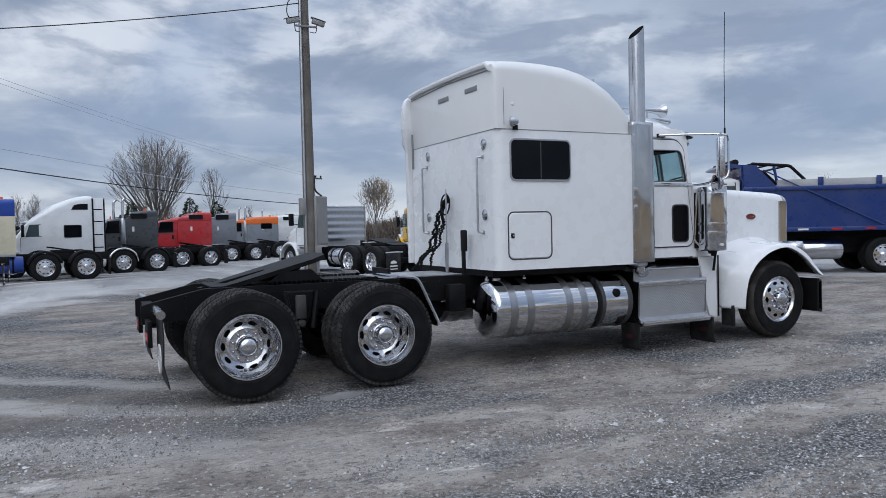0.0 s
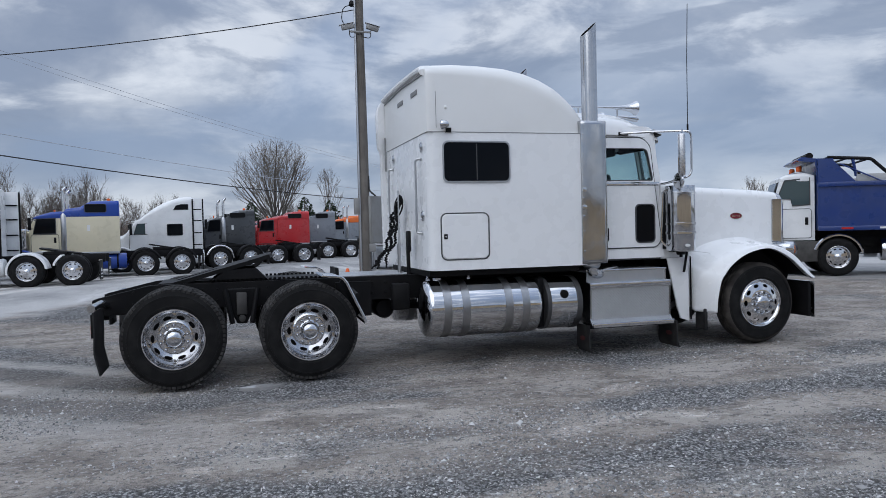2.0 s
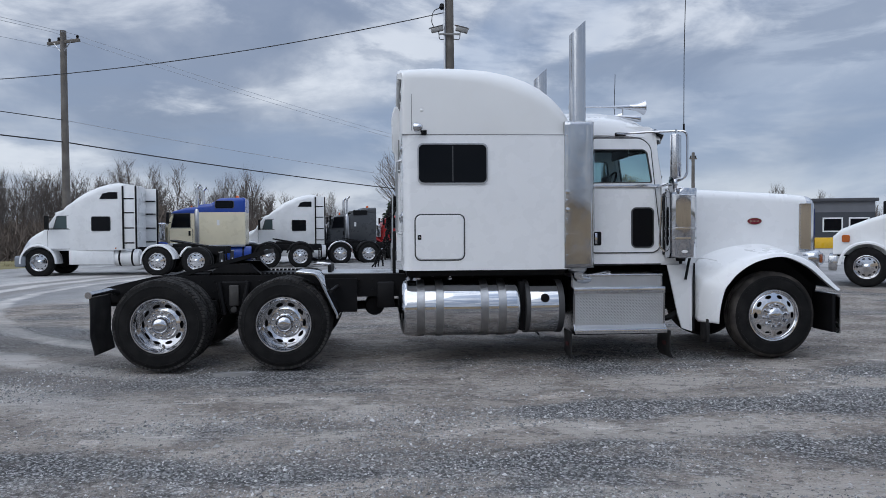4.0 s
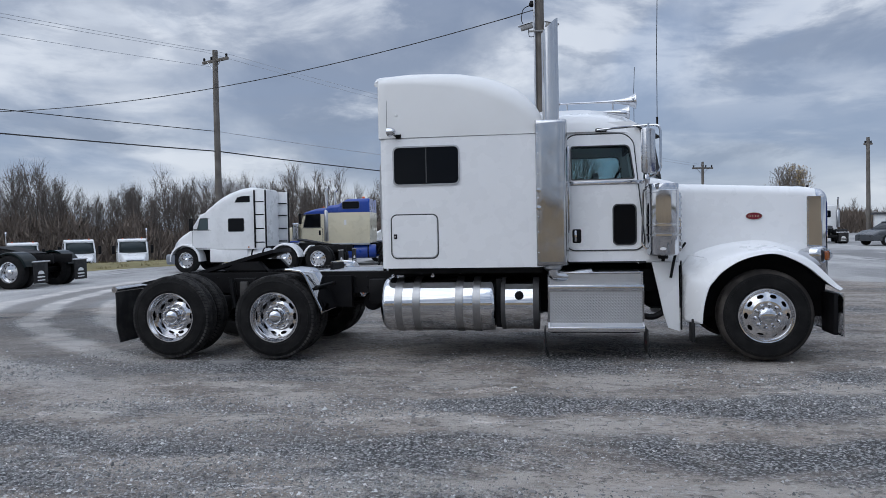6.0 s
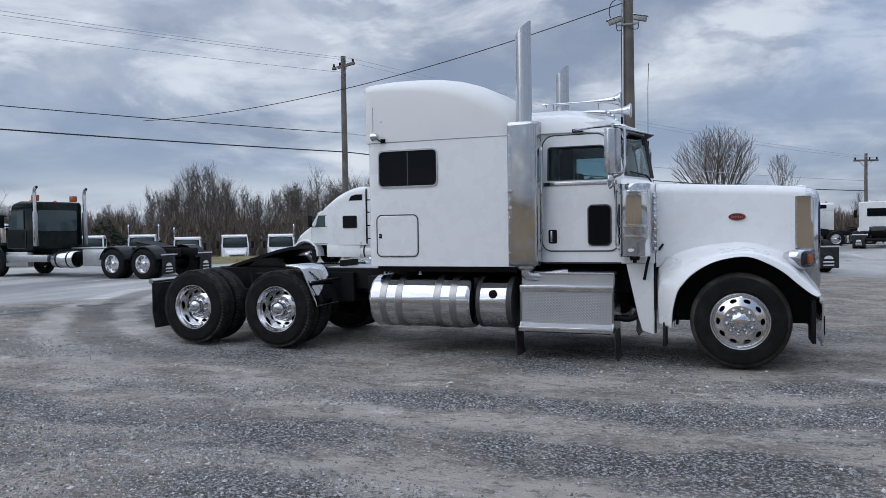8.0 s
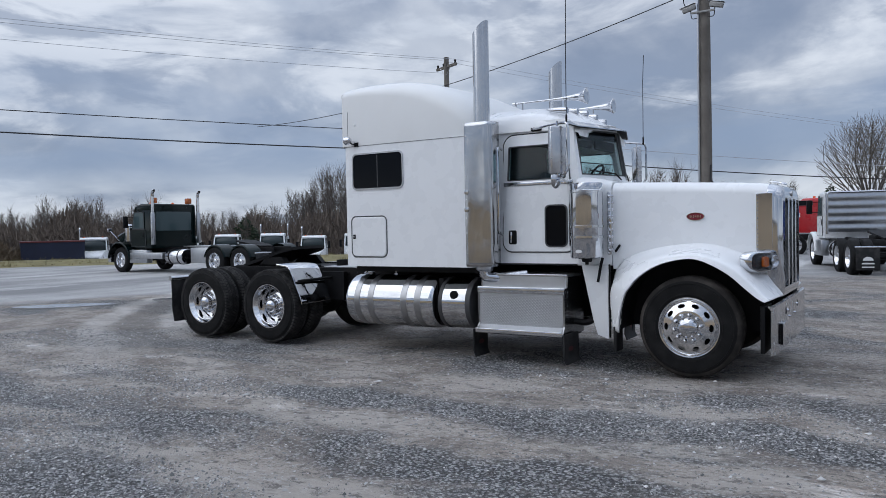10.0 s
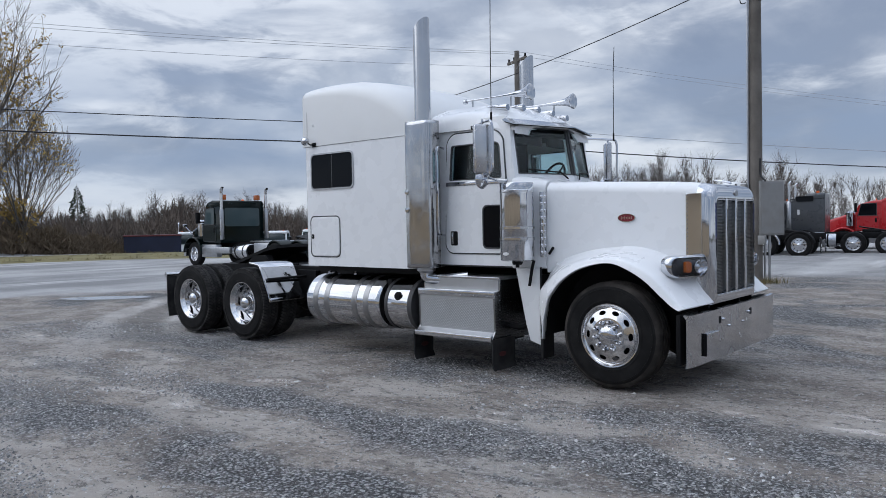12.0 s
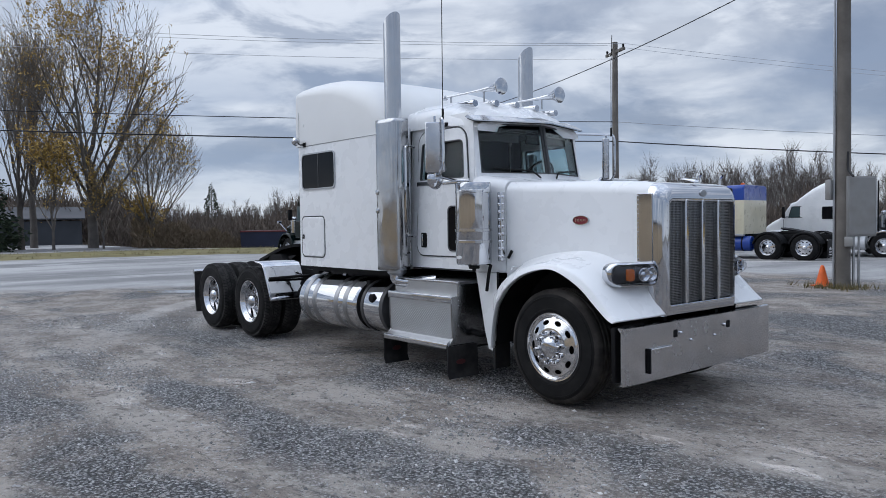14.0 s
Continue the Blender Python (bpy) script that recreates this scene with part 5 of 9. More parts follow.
def fenders():
    rows = [  # opening x, z; shoulder x, z; inner x, z, y
        (5.535, 0.42, 5.385, 0.42, 5.36, 0.42, 0.80), (5.55, 0.60, 5.387, 0.62, 5.36, 0.63, 0.78), (5.60, 0.80, 5.395, 0.86, 5.362, 0.90, 0.76), (5.66, 0.89, 5.46, 0.945, 5.40, 1.00, 0.745),
        (5.75, 0.99, 5.57, 1.06, 5.50, 1.125, 0.72), (5.92, 1.10, 5.76, 1.165, 5.70, 1.23, 0.69), (6.12, 1.162, 6.04, 1.232, 6.0, 1.295, 0.655), (6.30, 1.172, 6.32, 1.248, 6.32, 1.31, 0.625),
        (6.47, 1.11, 6.54, 1.20, 6.56, 1.26, 0.60), (6.62, 1.02, 6.70, 1.115, 6.74, 1.17, 0.59), (6.74, 0.915, 6.82, 1.0, 6.86, 1.04, 0.585), (6.86, 0.815, 6.925, 0.88, 6.95, 0.905, 0.58), (6.925, 0.78, 6.99, 0.81, 7.0, 0.825, 0.575)]
    def along(t):
        """The station t (0 to 12) of the rows, on a smooth curve through them."""
        i = min(int(t), len(rows) - 2)
        f = t - i
        p = [np.array(rows[min(max(k, 0), len(rows) - 1)]) for k in (i - 1, i, i + 1, i + 2)]
        return (0.5 * (2 * p[1] + (p[2] - p[0]) * f + (2 * p[0] - 5 * p[1] + 4 * p[2] - p[3]) * f * f + (3 * p[1] - p[0] - 3 * p[2] + p[3]) * f ** 3)).tolist()

    for sy in (-1, 1):
        bm = BM()
        rings = []
        mid = lambda a, b, t: a + (b - a) * t
        for t in np.linspace(0, 12, 61).tolist():
            ox, oz, sx, sz, ix, iz, iy = along(t)
            lip = 1.145 + 0.03 * t / 12
            drop = 0.22 * max(0.0, 1 - t / 6.5) ** 1.3
            low = 1 - 0.45 * min(1.0, max(0.0, (t - 1.5) / 3.5))
            sx, sz = mid(ox, sx, low), mid(oz, sz, low)
            flat = min(1.0, max(0.0, (t - 1.5) / 3.5))
            front = min(1.0, max(0.0, (t - 9.0) / 3.0))
            ring = [(ox, lip - 0.05, oz - 0.004), (ox, lip - 0.004, oz - 0.002), (mid(ox, sx, 0.05), lip, mid(oz, sz, 0.05)), (mid(ox, sx, 0.16), lip - 0.003 - 0.14 * drop, mid(oz, sz, 0.16))]
            ring += [(mid(ox, sx, f), lip - 0.006 - drop * f - 0.020 * f * f, mid(oz, sz, f)) for f in (0.4, 0.65, 0.85)]
            # rolls over the shoulder, runs in as a shelf and turns up the bonnet side
            rise = mid(iz + 0.045, sz + 0.085 * (1 - front) + 0.004, flat)
            s0, c0, c1, e0 = (lip - drop - 0.028, sz), (lip - drop - 0.11, sz + 0.042 * (1 - front)), (iy + 0.05, mid(rise, sz + 0.022 * (1 - front), flat)), (iy + 0.006, rise)
            for f in np.linspace(0, 1, 15).tolist():
                y, z = ((1 - f) ** 3 * s0[k] + 3 * f * (1 - f) ** 2 * c0[k] + 3 * f * f * (1 - f) * c1[k] + f ** 3 * e0[k] for k in (0, 1))
                ring.append((mid(sx, ix, f), y, z))
            ring.append((ix, iy - 0.02, rise + 0.03 * (1 - front)))
            rings.append([(x, sy * y, z) for x, y, z in ring])
        loft(bm, rings, close=False)
        ob = part("fender", bm, WHITE, truck)
        sol = ob.modifiers.new("thickness", "SOLIDIFY")
        sol.thickness, sol.offset = 0.012, -1 if sy < 0 else -1
        # dark liner behind
        bm = BM()
        loft(bm, [[(ox + 0.0, sy * 1.08, oz + 0.012), (ox, sy * 0.95, oz + 0.03), (ox, sy * 0.72, oz + 0.03), (ox, sy * 0.69, oz - 0.05), (ox, sy * 0.68, 0.45)] for ox, oz, *_ in rows], close=False)
        part("fender_liner", bm, BLACK, truck)
        # front wheel mud guard strip and inner dark panel
        bm = BM()
        box(bm, 5.44, 5.475, sy * 0.93 - 0.10, sy * 0.93 + 0.10, 0.20, 0.46, 0.004)
        part("mud_flap", bm, FLAP, truck)
        # headlamp pod: teardrop shell turned outwards, with a bulging wrap-round lens
        place = pose(6.90, sy * 0.80, 1.14, 0, 0, sy * 17)
        bulge = lambda u, v, d: d - 0.085 * (u / 0.23) ** 2 - 0.03 * (v / 0.09) ** 2 - (0.05 * (u / 0.23) ** 2 if sy * u > 0 else 0)
        bm = BM()
        rings = []
        for x, sw, sh, dz in ((-0.27, 0.025, 0.016, 0.028), (-0.245, 0.085, 0.042, 0.022), (-0.19, 0.150, 0.070, 0.012), (-0.11, 0.200, 0.088, 0.004), (-0.03, 0.226, 0.097, 0), (0.03, 0.236, 0.101, 0), (0.06, 0.236, 0.101, 0), (0.072, 0.230, 0.096, 0), (0.070, 0.216, 0.084, 0), (0.03, 0.212, 0.080, 0)):
            ring = rounded(-sw, sw, -sh, sh, min(sw, sh) * 0.78, 5)
            rings.append([((x if x < -0.05 else bulge(u, v, x)), u, v + dz) for u, v in ring])
        loft(bm, rings)
        pod = part("headlamp", bm, CHROME, truck, "wrap-round headlamp pod with a dark bowl and amber signal", place)
        oval = rounded(-0.214, 0.214, -0.082, 0.082, 0.064, 6)
        bm = BM()
        loft(bm, [[(bulge(u * k, v * k, 0.030 - d), u * k, v * k) for u, v in oval] for k, d in ((1.0, 0.0), (0.93, 0.012), (0.6, 0.02), (0.25, 0.02))])
        part("lamp_bowl", bm, LAMP_BOWL, pod)
        for dy in (-0.035, -0.125):
            u = sy * dy
            x = bulge(u, 0, 0.034)
            bm = BM()
            lathe(bm, [(0.034, x - 0.02), (0.050, x), (0.056, x + 0.012), (0.052, x + 0.015), (0.044, x + 0.004), (0.030, x - 0.006)], (0, u, 0.0), 20, "x")
            dome(bm, (x - 0.008, u, 0.0), 0.031, "x", 0.022, 14, 4)
            part("lamp_bulb", bm, CHROME, pod)
        bm = BM()
        loft(bm, [[(bulge(u, v, d), u, v) for u, v in rounded(*sorted((sy * 0.055, sy * 0.105)), -0.05, 0.05, 0.02, 4)] for d in (0.020, 0.048)])
        part("turn_signal", bm, AMBER, pod, "dim amber turn signal")
        bm = BM()
        loft(bm, [[(bulge(u * k, v * k, 0.060 + d), u * k, v * k) for u, v in oval] for k, d in ((1.0, 0.0), (0.9, 0.006), (0.7, 0.009), (0.4, 0.010), (0.15, 0.010))])
        part("lamp_cover", bm, LENS, pod).visible_shadow = False


def bumper():
    bm = BM()
    outline = []
    for y in np.linspace(-1.12, 1.22, 25):
        a = abs(y - 0.05)
        outline.append((7.005 - (0.022 * max(0, (a - 0.9) / 0.27) ** 2), y))
    front = [[(x, y, 0.283), (x, y, 0.735), (x - 0.03, y, 0.742), (x - 0.04, y, 0.735), (x - 0.012, y, 0.70), (x - 0.012, y, 0.30), (x - 0.03, y, 0.285)] for x, y in outline]
    loft(bm, front)
    b = part("bumper", bm, BUMPER, truck, "deep flat polished steel bumper")
    for sy in (-1, 1):
        bm = BM()
        slab(bm, rounded(sy * 0.42 - 0.028, sy * 0.42 + 0.028, 0.60, 0.665, 0.008), "x", 6.99, 7.007)
        part("tow_slot", bm, BLACK, b)
        bm = BM()
        dome(bm, (7.005, sy * 0.35, 0.632), 0.016, "x", 0.022, 10, 3)
        part("bumper_bolt", bm, CHROME, b)
        bm = BM()
        dome(bm, (7.005, sy * 0.19, 0.555), 0.013, "x", 0.018, 10, 3)
        part("bumper_bolt", bm, CHROME, b)
    bm = BM()
    slab(bm, rounded(-0.80, -0.50, 0.355, 0.545, 0.006), "x", 7.006, 7.032, 0.003)
    p = part("plate_holder", bm, BUMPER, b)
    for y in (-0.75, -0.56):
        for z in (0.385, 0.51):
            bm = BM()
            dome(bm, (7.031, y, z), 0.009, "x", 0.005, 8, 2)
            part("plate_screw", bm, CHROME, p)
    bm = BM()
    box(bm, 7.006, 7.03, -0.815, -0.80, 0.35, 0.55)
    part("plate_edge", bm, BLACK, p)
    bm = BM()
    box(bm, 6.60, 6.97, -0.45, 0.45, 0.46, 0.70)
    part("front_crossmember", bm, FRAME, truck)
    for sy in (-1, 1):
        bm = BM()
        box(bm, 6.88, 6.92, sy * 0.92 - 0.20, sy * 0.92 + 0.20, 0.30, 0.74, 0.004)
        part("splash_guard", bm, BLACK, truck)


def stacks():
    for sy in (-1, 1):
        cx, cy = 3.930, sy * 1.04
        low = 0.05 if sy < 0 else 0.14
        bm = BM()
        rings = []
        for z, cut in ((2.62, 0), (3.0, 0), (3.4, 0), (3.70, 0.0), (3.735, 1.0)):
            ring = []
            for a in np.linspace(0, 2 * np.pi, 28, endpoint=False):
                lift = cut * (0.075 + 0.085 * np.cos(a))
                ring.append((cx + 0.092 * np.cos(a), cy + 0.092 * np.sin(a), z + lift - (low if z > 3.5 else 0)))
            rings.append(ring)
        inner = [[(cx + (x - cx) * 0.95, cy + (y - cy) * 0.95, z) for x, y, z in rings[-1]], [(cx + (x - cx) * 0.95, cy + (y - cy) * 0.95, 3.2) for x, y, z in rings[-1]]]
        loft(bm, rings + inner, cap1=True)
        pipe = part("exhaust_pipe", bm, PIPE, truck, "tall polished exhaust stack with a mitred top")
        bm = BM()
        loft(bm, [[(cx + (x - cx) * 0.93, cy + (y - cy) * 0.93, z - 0.004) for x, y, z in rings[-1]], [(cx + (x - cx) * 0.93, cy + (y - cy) * 0.93, 3.3) for x, y, z in rings[-1]]], cap0=False)
        part("stack_bore", bm, BLACK, pipe)
        # muffler and bright guard
        bm = BM()
        lathe(bm, [(0.06, 1.0), (0.105, 1.04), (0.105, 2.60), (0.085, 2.66)], (cx, cy + sy * -0.02, 0), 24, "z")
        part("muffler", bm, BRUSHED, truck)
        bm = BM()
        arc = [(-0.178, -0.03), (-0.178, 0.10), (-0.172, 0.118), (-0.160, 0.1265), (-0.10, 0.1285), (-0.03, 0.130), (0.05, 0.1290), (0.11, 0.124), (0.145, 0.108), (0.168, 0.075), (0.178, 0.02), (0.18, -0.06)]
        loft(bm, [[(cx + u, cy + sy * (v - 0.005 + 0.0035 * noise.noise(Vector((u * 7, z * 3.1, sy * 4.0)))), z) for u, v in arc] for z in np.linspace(1.075, 2.70, 40).tolist()], close=False)
        g = part("heat_guard", bm, GUARD, truck, "tall mirror-polished muffler guard")
        s = g.modifiers.new("thickness", "SOLIDIFY")
        s.thickness = 0.006
        for z in (1.22, 1.45, 1.62, 1.83, 2.1, 2.33, 2.55):
            bm = BM()
            dome(bm, (cx - 0.15, cy + sy * 0.118, z), 0.013, "-y" if sy < 0 else "y", 0.008, 8, 2)
            part("guard_bolt", bm, ALU, g)
        for z in (1.72, 1.92):
            bm = BM()
            lathe(bm, [(0.030, sy * 0.122 + cy), (0.028, sy * 0.132 + cy), (1e-5, sy * 0.134 + cy)], (cx - 0.145, 0, z), 12)
            part("clamp_disc", bm, ALU, g)
        bm = BM()
        tube(bm, bend([(cx, cy, 1.06), (cx, cy, 0.96), (cx + 0.15, cy - sy * 0.10, 0.93), (cx + 0.42, cy - sy * 0.25, 0.97)], 0.12, 6), 0.062, 14)
        part("exhaust_elbow", bm, ALU, truck)
        # a dark gap plate between guard and sleeper
        bm = BM()
        box(bm, 3.80, 3.86, sy * 0.95 - 0.12, sy * 0.95 + 0.12, 1.10, 2.60, 0.01)
        part("gap_rubber", bm, BLACK, truck)


def air_cleaners():
    for sy in (-1, 1):
        cx, cy = 5.145, sy * 0.985
        bm = BM()
        lathe(bm, [(0.10, 1.165), (0.160, 1.170), (0.171, 1.180), (0.174, 1.20), (0.174, 1.86), (0.178, 1.865), (0.178, 1.885), (0.174, 1.89), (0.174, 1.955), (0.170, 1.963), (0.10, 1.968), (1e-5, 1.970)], (cx, cy, 0), 40, "z")
        can = part("air_cleaner", bm, CHROME, truck, "tall polished air cleaner canister")
        for z in (1.395, 1.505):
            bm = BM()
            lathe(bm, [(0.174, z - 0.015), (0.181, z - 0.012), (0.181, z + 0.012), (0.174, z + 0.015)], (cx, cy, 0), 40, "z")
            part("clamp_band", bm, ALU, can)
        bm = BM()
        el = [(0.035 * np.cos(a), 1.245 + 0.017 * np.sin(a)) for a in np.linspace(0, 2 * np.pi, 18, endpoint=False)]
        slab(bm, [(cx - 0.02 + u, v) for u, v in el], "y", cy + sy * 0.165, cy + sy * 0.180, 0.002)
        part("canister_badge", bm, LETTER, can)
        bm = BM()
        lathe(bm, [(0.05, 1.13), (0.06, 1.17)], (cx, cy, 0), 16, "z")
        tube(bm, [(cx, cy, 1.14), (cx, cy, 1.10)], 0.02, 8)
        part("drain", bm, BLACK, can)
        bm = BM()
        box(bm, cx - 0.16, cx - 0.10, cy - sy * 0.10 - 0.08, cy - sy * 0.10 + 0.08, 1.2, 1.9, 0.01)
        part("canister_bracket", bm, BLACK, can)
        # low side lamp panel in front
        bm = BM()
        tube(bm, bend([(cx - 0.16, cy + sy * 0.02, 1.92), (cx - 0.20, cy - sy * 0.05, 1.90), (cx - 0.22, cy - sy * 0.08, 1.30), (cx - 0.17, cy - sy * 0.05, 1.24)], 0.06), 0.012, 6)
        part("guard_wire", bm, CHROME, can)


def mirrors():
    for sy in (-1, 1):
        y = sy * 1.31
        bm = BM()
        turned = pose(4.965, y, 0, 0, 0, sy * 36)
        box(bm, -0.036, 0.036, -0.095, 0.095, 2.06, 2.545, 0.02, 3, m=turned)
        head = part("door_mirror", bm, SATIN, truck, "tall chrome door mirror on tube arms")
        bm = BM()
        box(bm, -0.043, -0.035, -0.082, 0.082, 2.075, 2.53, 0.002, m=turned)
        part("mirror_glass", bm, CHROME, head)
        bm = BM()
        top = [(4.44, sy * 0.80, 2.605), (4.75, sy * 1.05, 2.60), (4.965, sy * 1.24, 2.585), (5.07, sy * 1.31, 2.575), (5.09, sy * 1.31, 2.52), (5.09, sy * 1.31, 2.12), (5.05, sy * 1.31, 2.05), (4.97, sy * 1.27, 2.03), (4.93, sy * 1.02, 1.99), (4.92, sy * 0.85, 1.99)]
        tube(bm, bend(top, 0.07), 0.0135, 8)
        tube(bm, bend([(4.965, y, 2.60), (4.965, y, 2.50)], 0.02), 0.012, 8)
        tube(bm, bend([(4.965, y, 2.10), (4.965, y, 1.98), (4.955, sy * 1.22, 1.96)], 0.04), 0.012, 8)
        part("mirror_arm", bm, CHROME, head)
        bm = BM()
        box(bm, 4.43, 4.56, sy * 0.79 - 0.03, sy * 0.79 + 0.03, 2.585, 2.625, 0.01)
        part("arm_foot", bm, BLACK, head)
        bm = BM()
        lathe(bm, [(0.094, 0.0), (0.098, 0.01), (0.09, 0.028), (0.06, 0.048), (0.02, 0.058), (1e-5, 0.06)], (4.92, sy * 1.285, 2.0), 22, "x")
        cvx = part("convex_mirror", bm, CHROME, head)
        bm = BM()
        dome(bm, (4.922, sy * 1.285, 2.0), 0.092, "-x", 0.016, 20, 3)
        part("mirror_glass", bm, CHROME, cvx)
        # whip aerial on the mirror arm
        bm = BM()
        tube(bm, [(5.06, sy * 1.285, 2.56), (5.06, sy * 1.285, 2.66)], 0.011, 8)
        tube(bm, [(5.06, sy * 1.285, 2.64), (5.062, sy * 1.285, 3.4), (5.075, sy * 1.29, 4.05 if sy < 0 else 3.73)], 0.0042, 6)
        part("whip_aerial", bm, BLACK, truck)


def tanks_and_steps():
    for sy in (-1, 1):
        cy, cz, r = sy * 0.83, 0.622, 0.318
        bm = BM()
        lathe(bm, [(1e-5, 1.895), (0.12, 1.902), (0.21, 1.918), (r - 0.045, 1.940), (r - 0.014, 1.962), (r - 0.002, 1.985), (r, 2.0), (r, 3.215), (r - 0.006, 3.24), (r - 0.03, 3.262), (1e-5, 3.272)], (0, cy, cz), 48, "x")
        tank = part("fuel_tank", bm, TANK, truck, "polished cylindrical fuel tank with wide straps")
        for x in (2.15, 2.36, 2.86, 3.06):
            bm = BM()
            lathe(bm, [(r, x - 0.045), (r + 0.005, x - 0.042), (r + 0.005, x + 0.042), (r, x + 0.045)], (0, cy, cz), 48, "x")
            part("tank_strap", bm, STRAP, tank)
        bm = BM()
        lathe(bm, [(0.055, 0), (0.055, 0.035), (0.046, 0.042), (1e-5, 0.042)], (2.12, cy + sy * -0.02, cz + r - 0.012), 18, "z")
        part("filler_cap", bm, CHROME, tank)
        for x in (2.02, 2.50):
            bm = BM()
            lathe(bm, [(0.032, 0), (0.032, 0.03), (0.018, 0.036), (0.018, 0.075), (1e-5, 0.078)], (x, cy - sy * 0.06, cz + r - 0.014), 12, "z")
            tube(bm, bend([(x, cy - sy * 0.06, cz + r + 0.05), (x + 0.10, cy - sy * 0.16, cz + r + 0.09), (x + 0.3, cy - sy * 0.34, cz + r + 0.02)], 0.04), 0.014, 6)
            part("tank_fitting", bm, CHROME, tank, "bright pipe fitting with a black hose")
        bm = BM()
        lathe(bm, [(1e-5, 3.335), (0.26, 3.338), (0.295, 3.35), (0.30, 3.37), (0.30, 3.735), (0.28, 3.76), (1e-5, 3.765)], (0, sy * 0.81, 0.622), 40, "x")
        small = part("fluid_tank", bm, TANK, truck, "short polished fluid tank")
        for x0, x1 in ((3.335, 3.385), (3.70, 3.768)):
            bm = BM()
            lathe(bm, [(0.302, x0), (0.306, x0 + 0.004), (0.306, x1 - 0.004), (0.302, x1)], (0, sy * 0.81, 0.622), 40, "x")
            part("tank_strap", bm, RUBBER_STRAP, small)
        bm = BM()
        lathe(bm, [(0.05, sy * 1.06), (0.05, sy * 1.10), (0.04, sy * 1.112), (1e-5, sy * 1.113)], (3.545, 0, 0.735), 16)
        part("filler_cap", bm, BLACK, small, "black filler cap")
        bm = BM()
        box(bm, 3.27, 3.34, sy * 0.78 - 0.2, sy * 0.78 + 0.2, 0.36, 0.92, 0.01)
        part("tank_bracket", bm, BLACK, truck)

        # stepped tread-plate box below the door
        bm = BM()
        prof = [(0.55, 0.985), (0.99, 0.985), (1.0, 0.975), (1.0, 0.845), (1.085, 0.845), (1.09, 0.838), (1.075, 0.42), (1.15, 0.385), (1.15, 0.335), (0.55, 0.335)]
        loft(bm, [[(x, sy * y, z) for y, z in prof] for x in (3.885, 4.905)])
        steps = part("step_box", bm, PLATE, truck, "diamond tread-plate step and battery box")
        bm = BM()
        box(bm, 3.868, 4.925, sy * 1.09 - 0.012, sy * 1.09 + 0.012, 0.775, 0.85, 0.008)
        box(bm, 3.868, 4.925, sy * 1.155 - 0.012, sy * 1.155 + 0.012, 0.33, 0.385, 0.008)
        box(bm, 3.868, 4.925, sy * 1.0 - 0.008, sy * 1.0 + 0.008, 0.965, 0.99, 0.005)
        part("step_nosing", bm, ALU, steps)
        for x in (3.868, 4.905):
            bm = BM()
            slab(bm, [(sy * y, z) for y, z in ((0.55, 0.96), (0.99, 0.96), (1.0, 0.85), (1.092, 0.835), (1.078, 0.43), (1.15, 0.34), (0.55, 0.33))], "x", x, x + 0.02)
            part("step_side", bm, STEP_METAL, steps)
        bm = BM()
        for x in np.linspace(3.95, 4.84, 6):
            dome(bm, (x, sy * 1.102, 0.795), 0.009, "-y" if sy < 0 else "y", 0.006, 6, 2)
        for z in (0.55, 0.65, 0.75, 0.8):
            dome(bm, (4.925, sy * 1.0, z), 0.008, "x", 0.006, 6, 2)
        tagged(part("rivets", bm, CHROME, steps), "row of tiny bright rivet heads", kind="stuff")
        bm = BM()
        box(bm, 3.9, 4.88, sy * 0.75 - 0.25, sy * 0.75 + 0.25, 0.30, 0.336)
        part("step_base", bm, BLACK, steps)
        for x, y, broad in ((3.835, 1.02, 0.20), (4.955, 1.06, 0.28)):
            bm = BM()
            rings = [[(x + dx, sy * (y - broad), z), (x + dx, sy * (y + 0.12), z), (x + dx - 0.012, sy * (y + 0.12), z), (x + dx - 0.012, sy * (y - broad), z)] for z, dx in ((0.36, 0.0), (0.22, 0.004), (0.11, 0.0), (0.045, 0.03))]
            loft(bm, rings)
            flap = part("rubber_flap", bm, FLAP, truck, "hanging rubber flap with a small red mark")
            bm = BM()
            el = [(sy * (y - 0.05) + 0.06 * np.cos(a), 0.20 + 0.026 * np.sin(a)) for a in np.linspace(0, 2 * np.pi, 18, endpoint=False)]
            slab(bm, el, "x", x - 0.016, x + 0.008)
            part("flap_mark", bm, FLAP_RED, flap)
        bm = BM()
        tube(bm, bend([(4.92, sy * 0.80, 0.47), (5.06, sy * 0.80, 0.45), (5.18, sy * 0.78, 0.52), (5.3, sy * 0.7, 0.55)], 0.06), 0.035, 8)
        part("steering_link", bm, FRAME, truck)


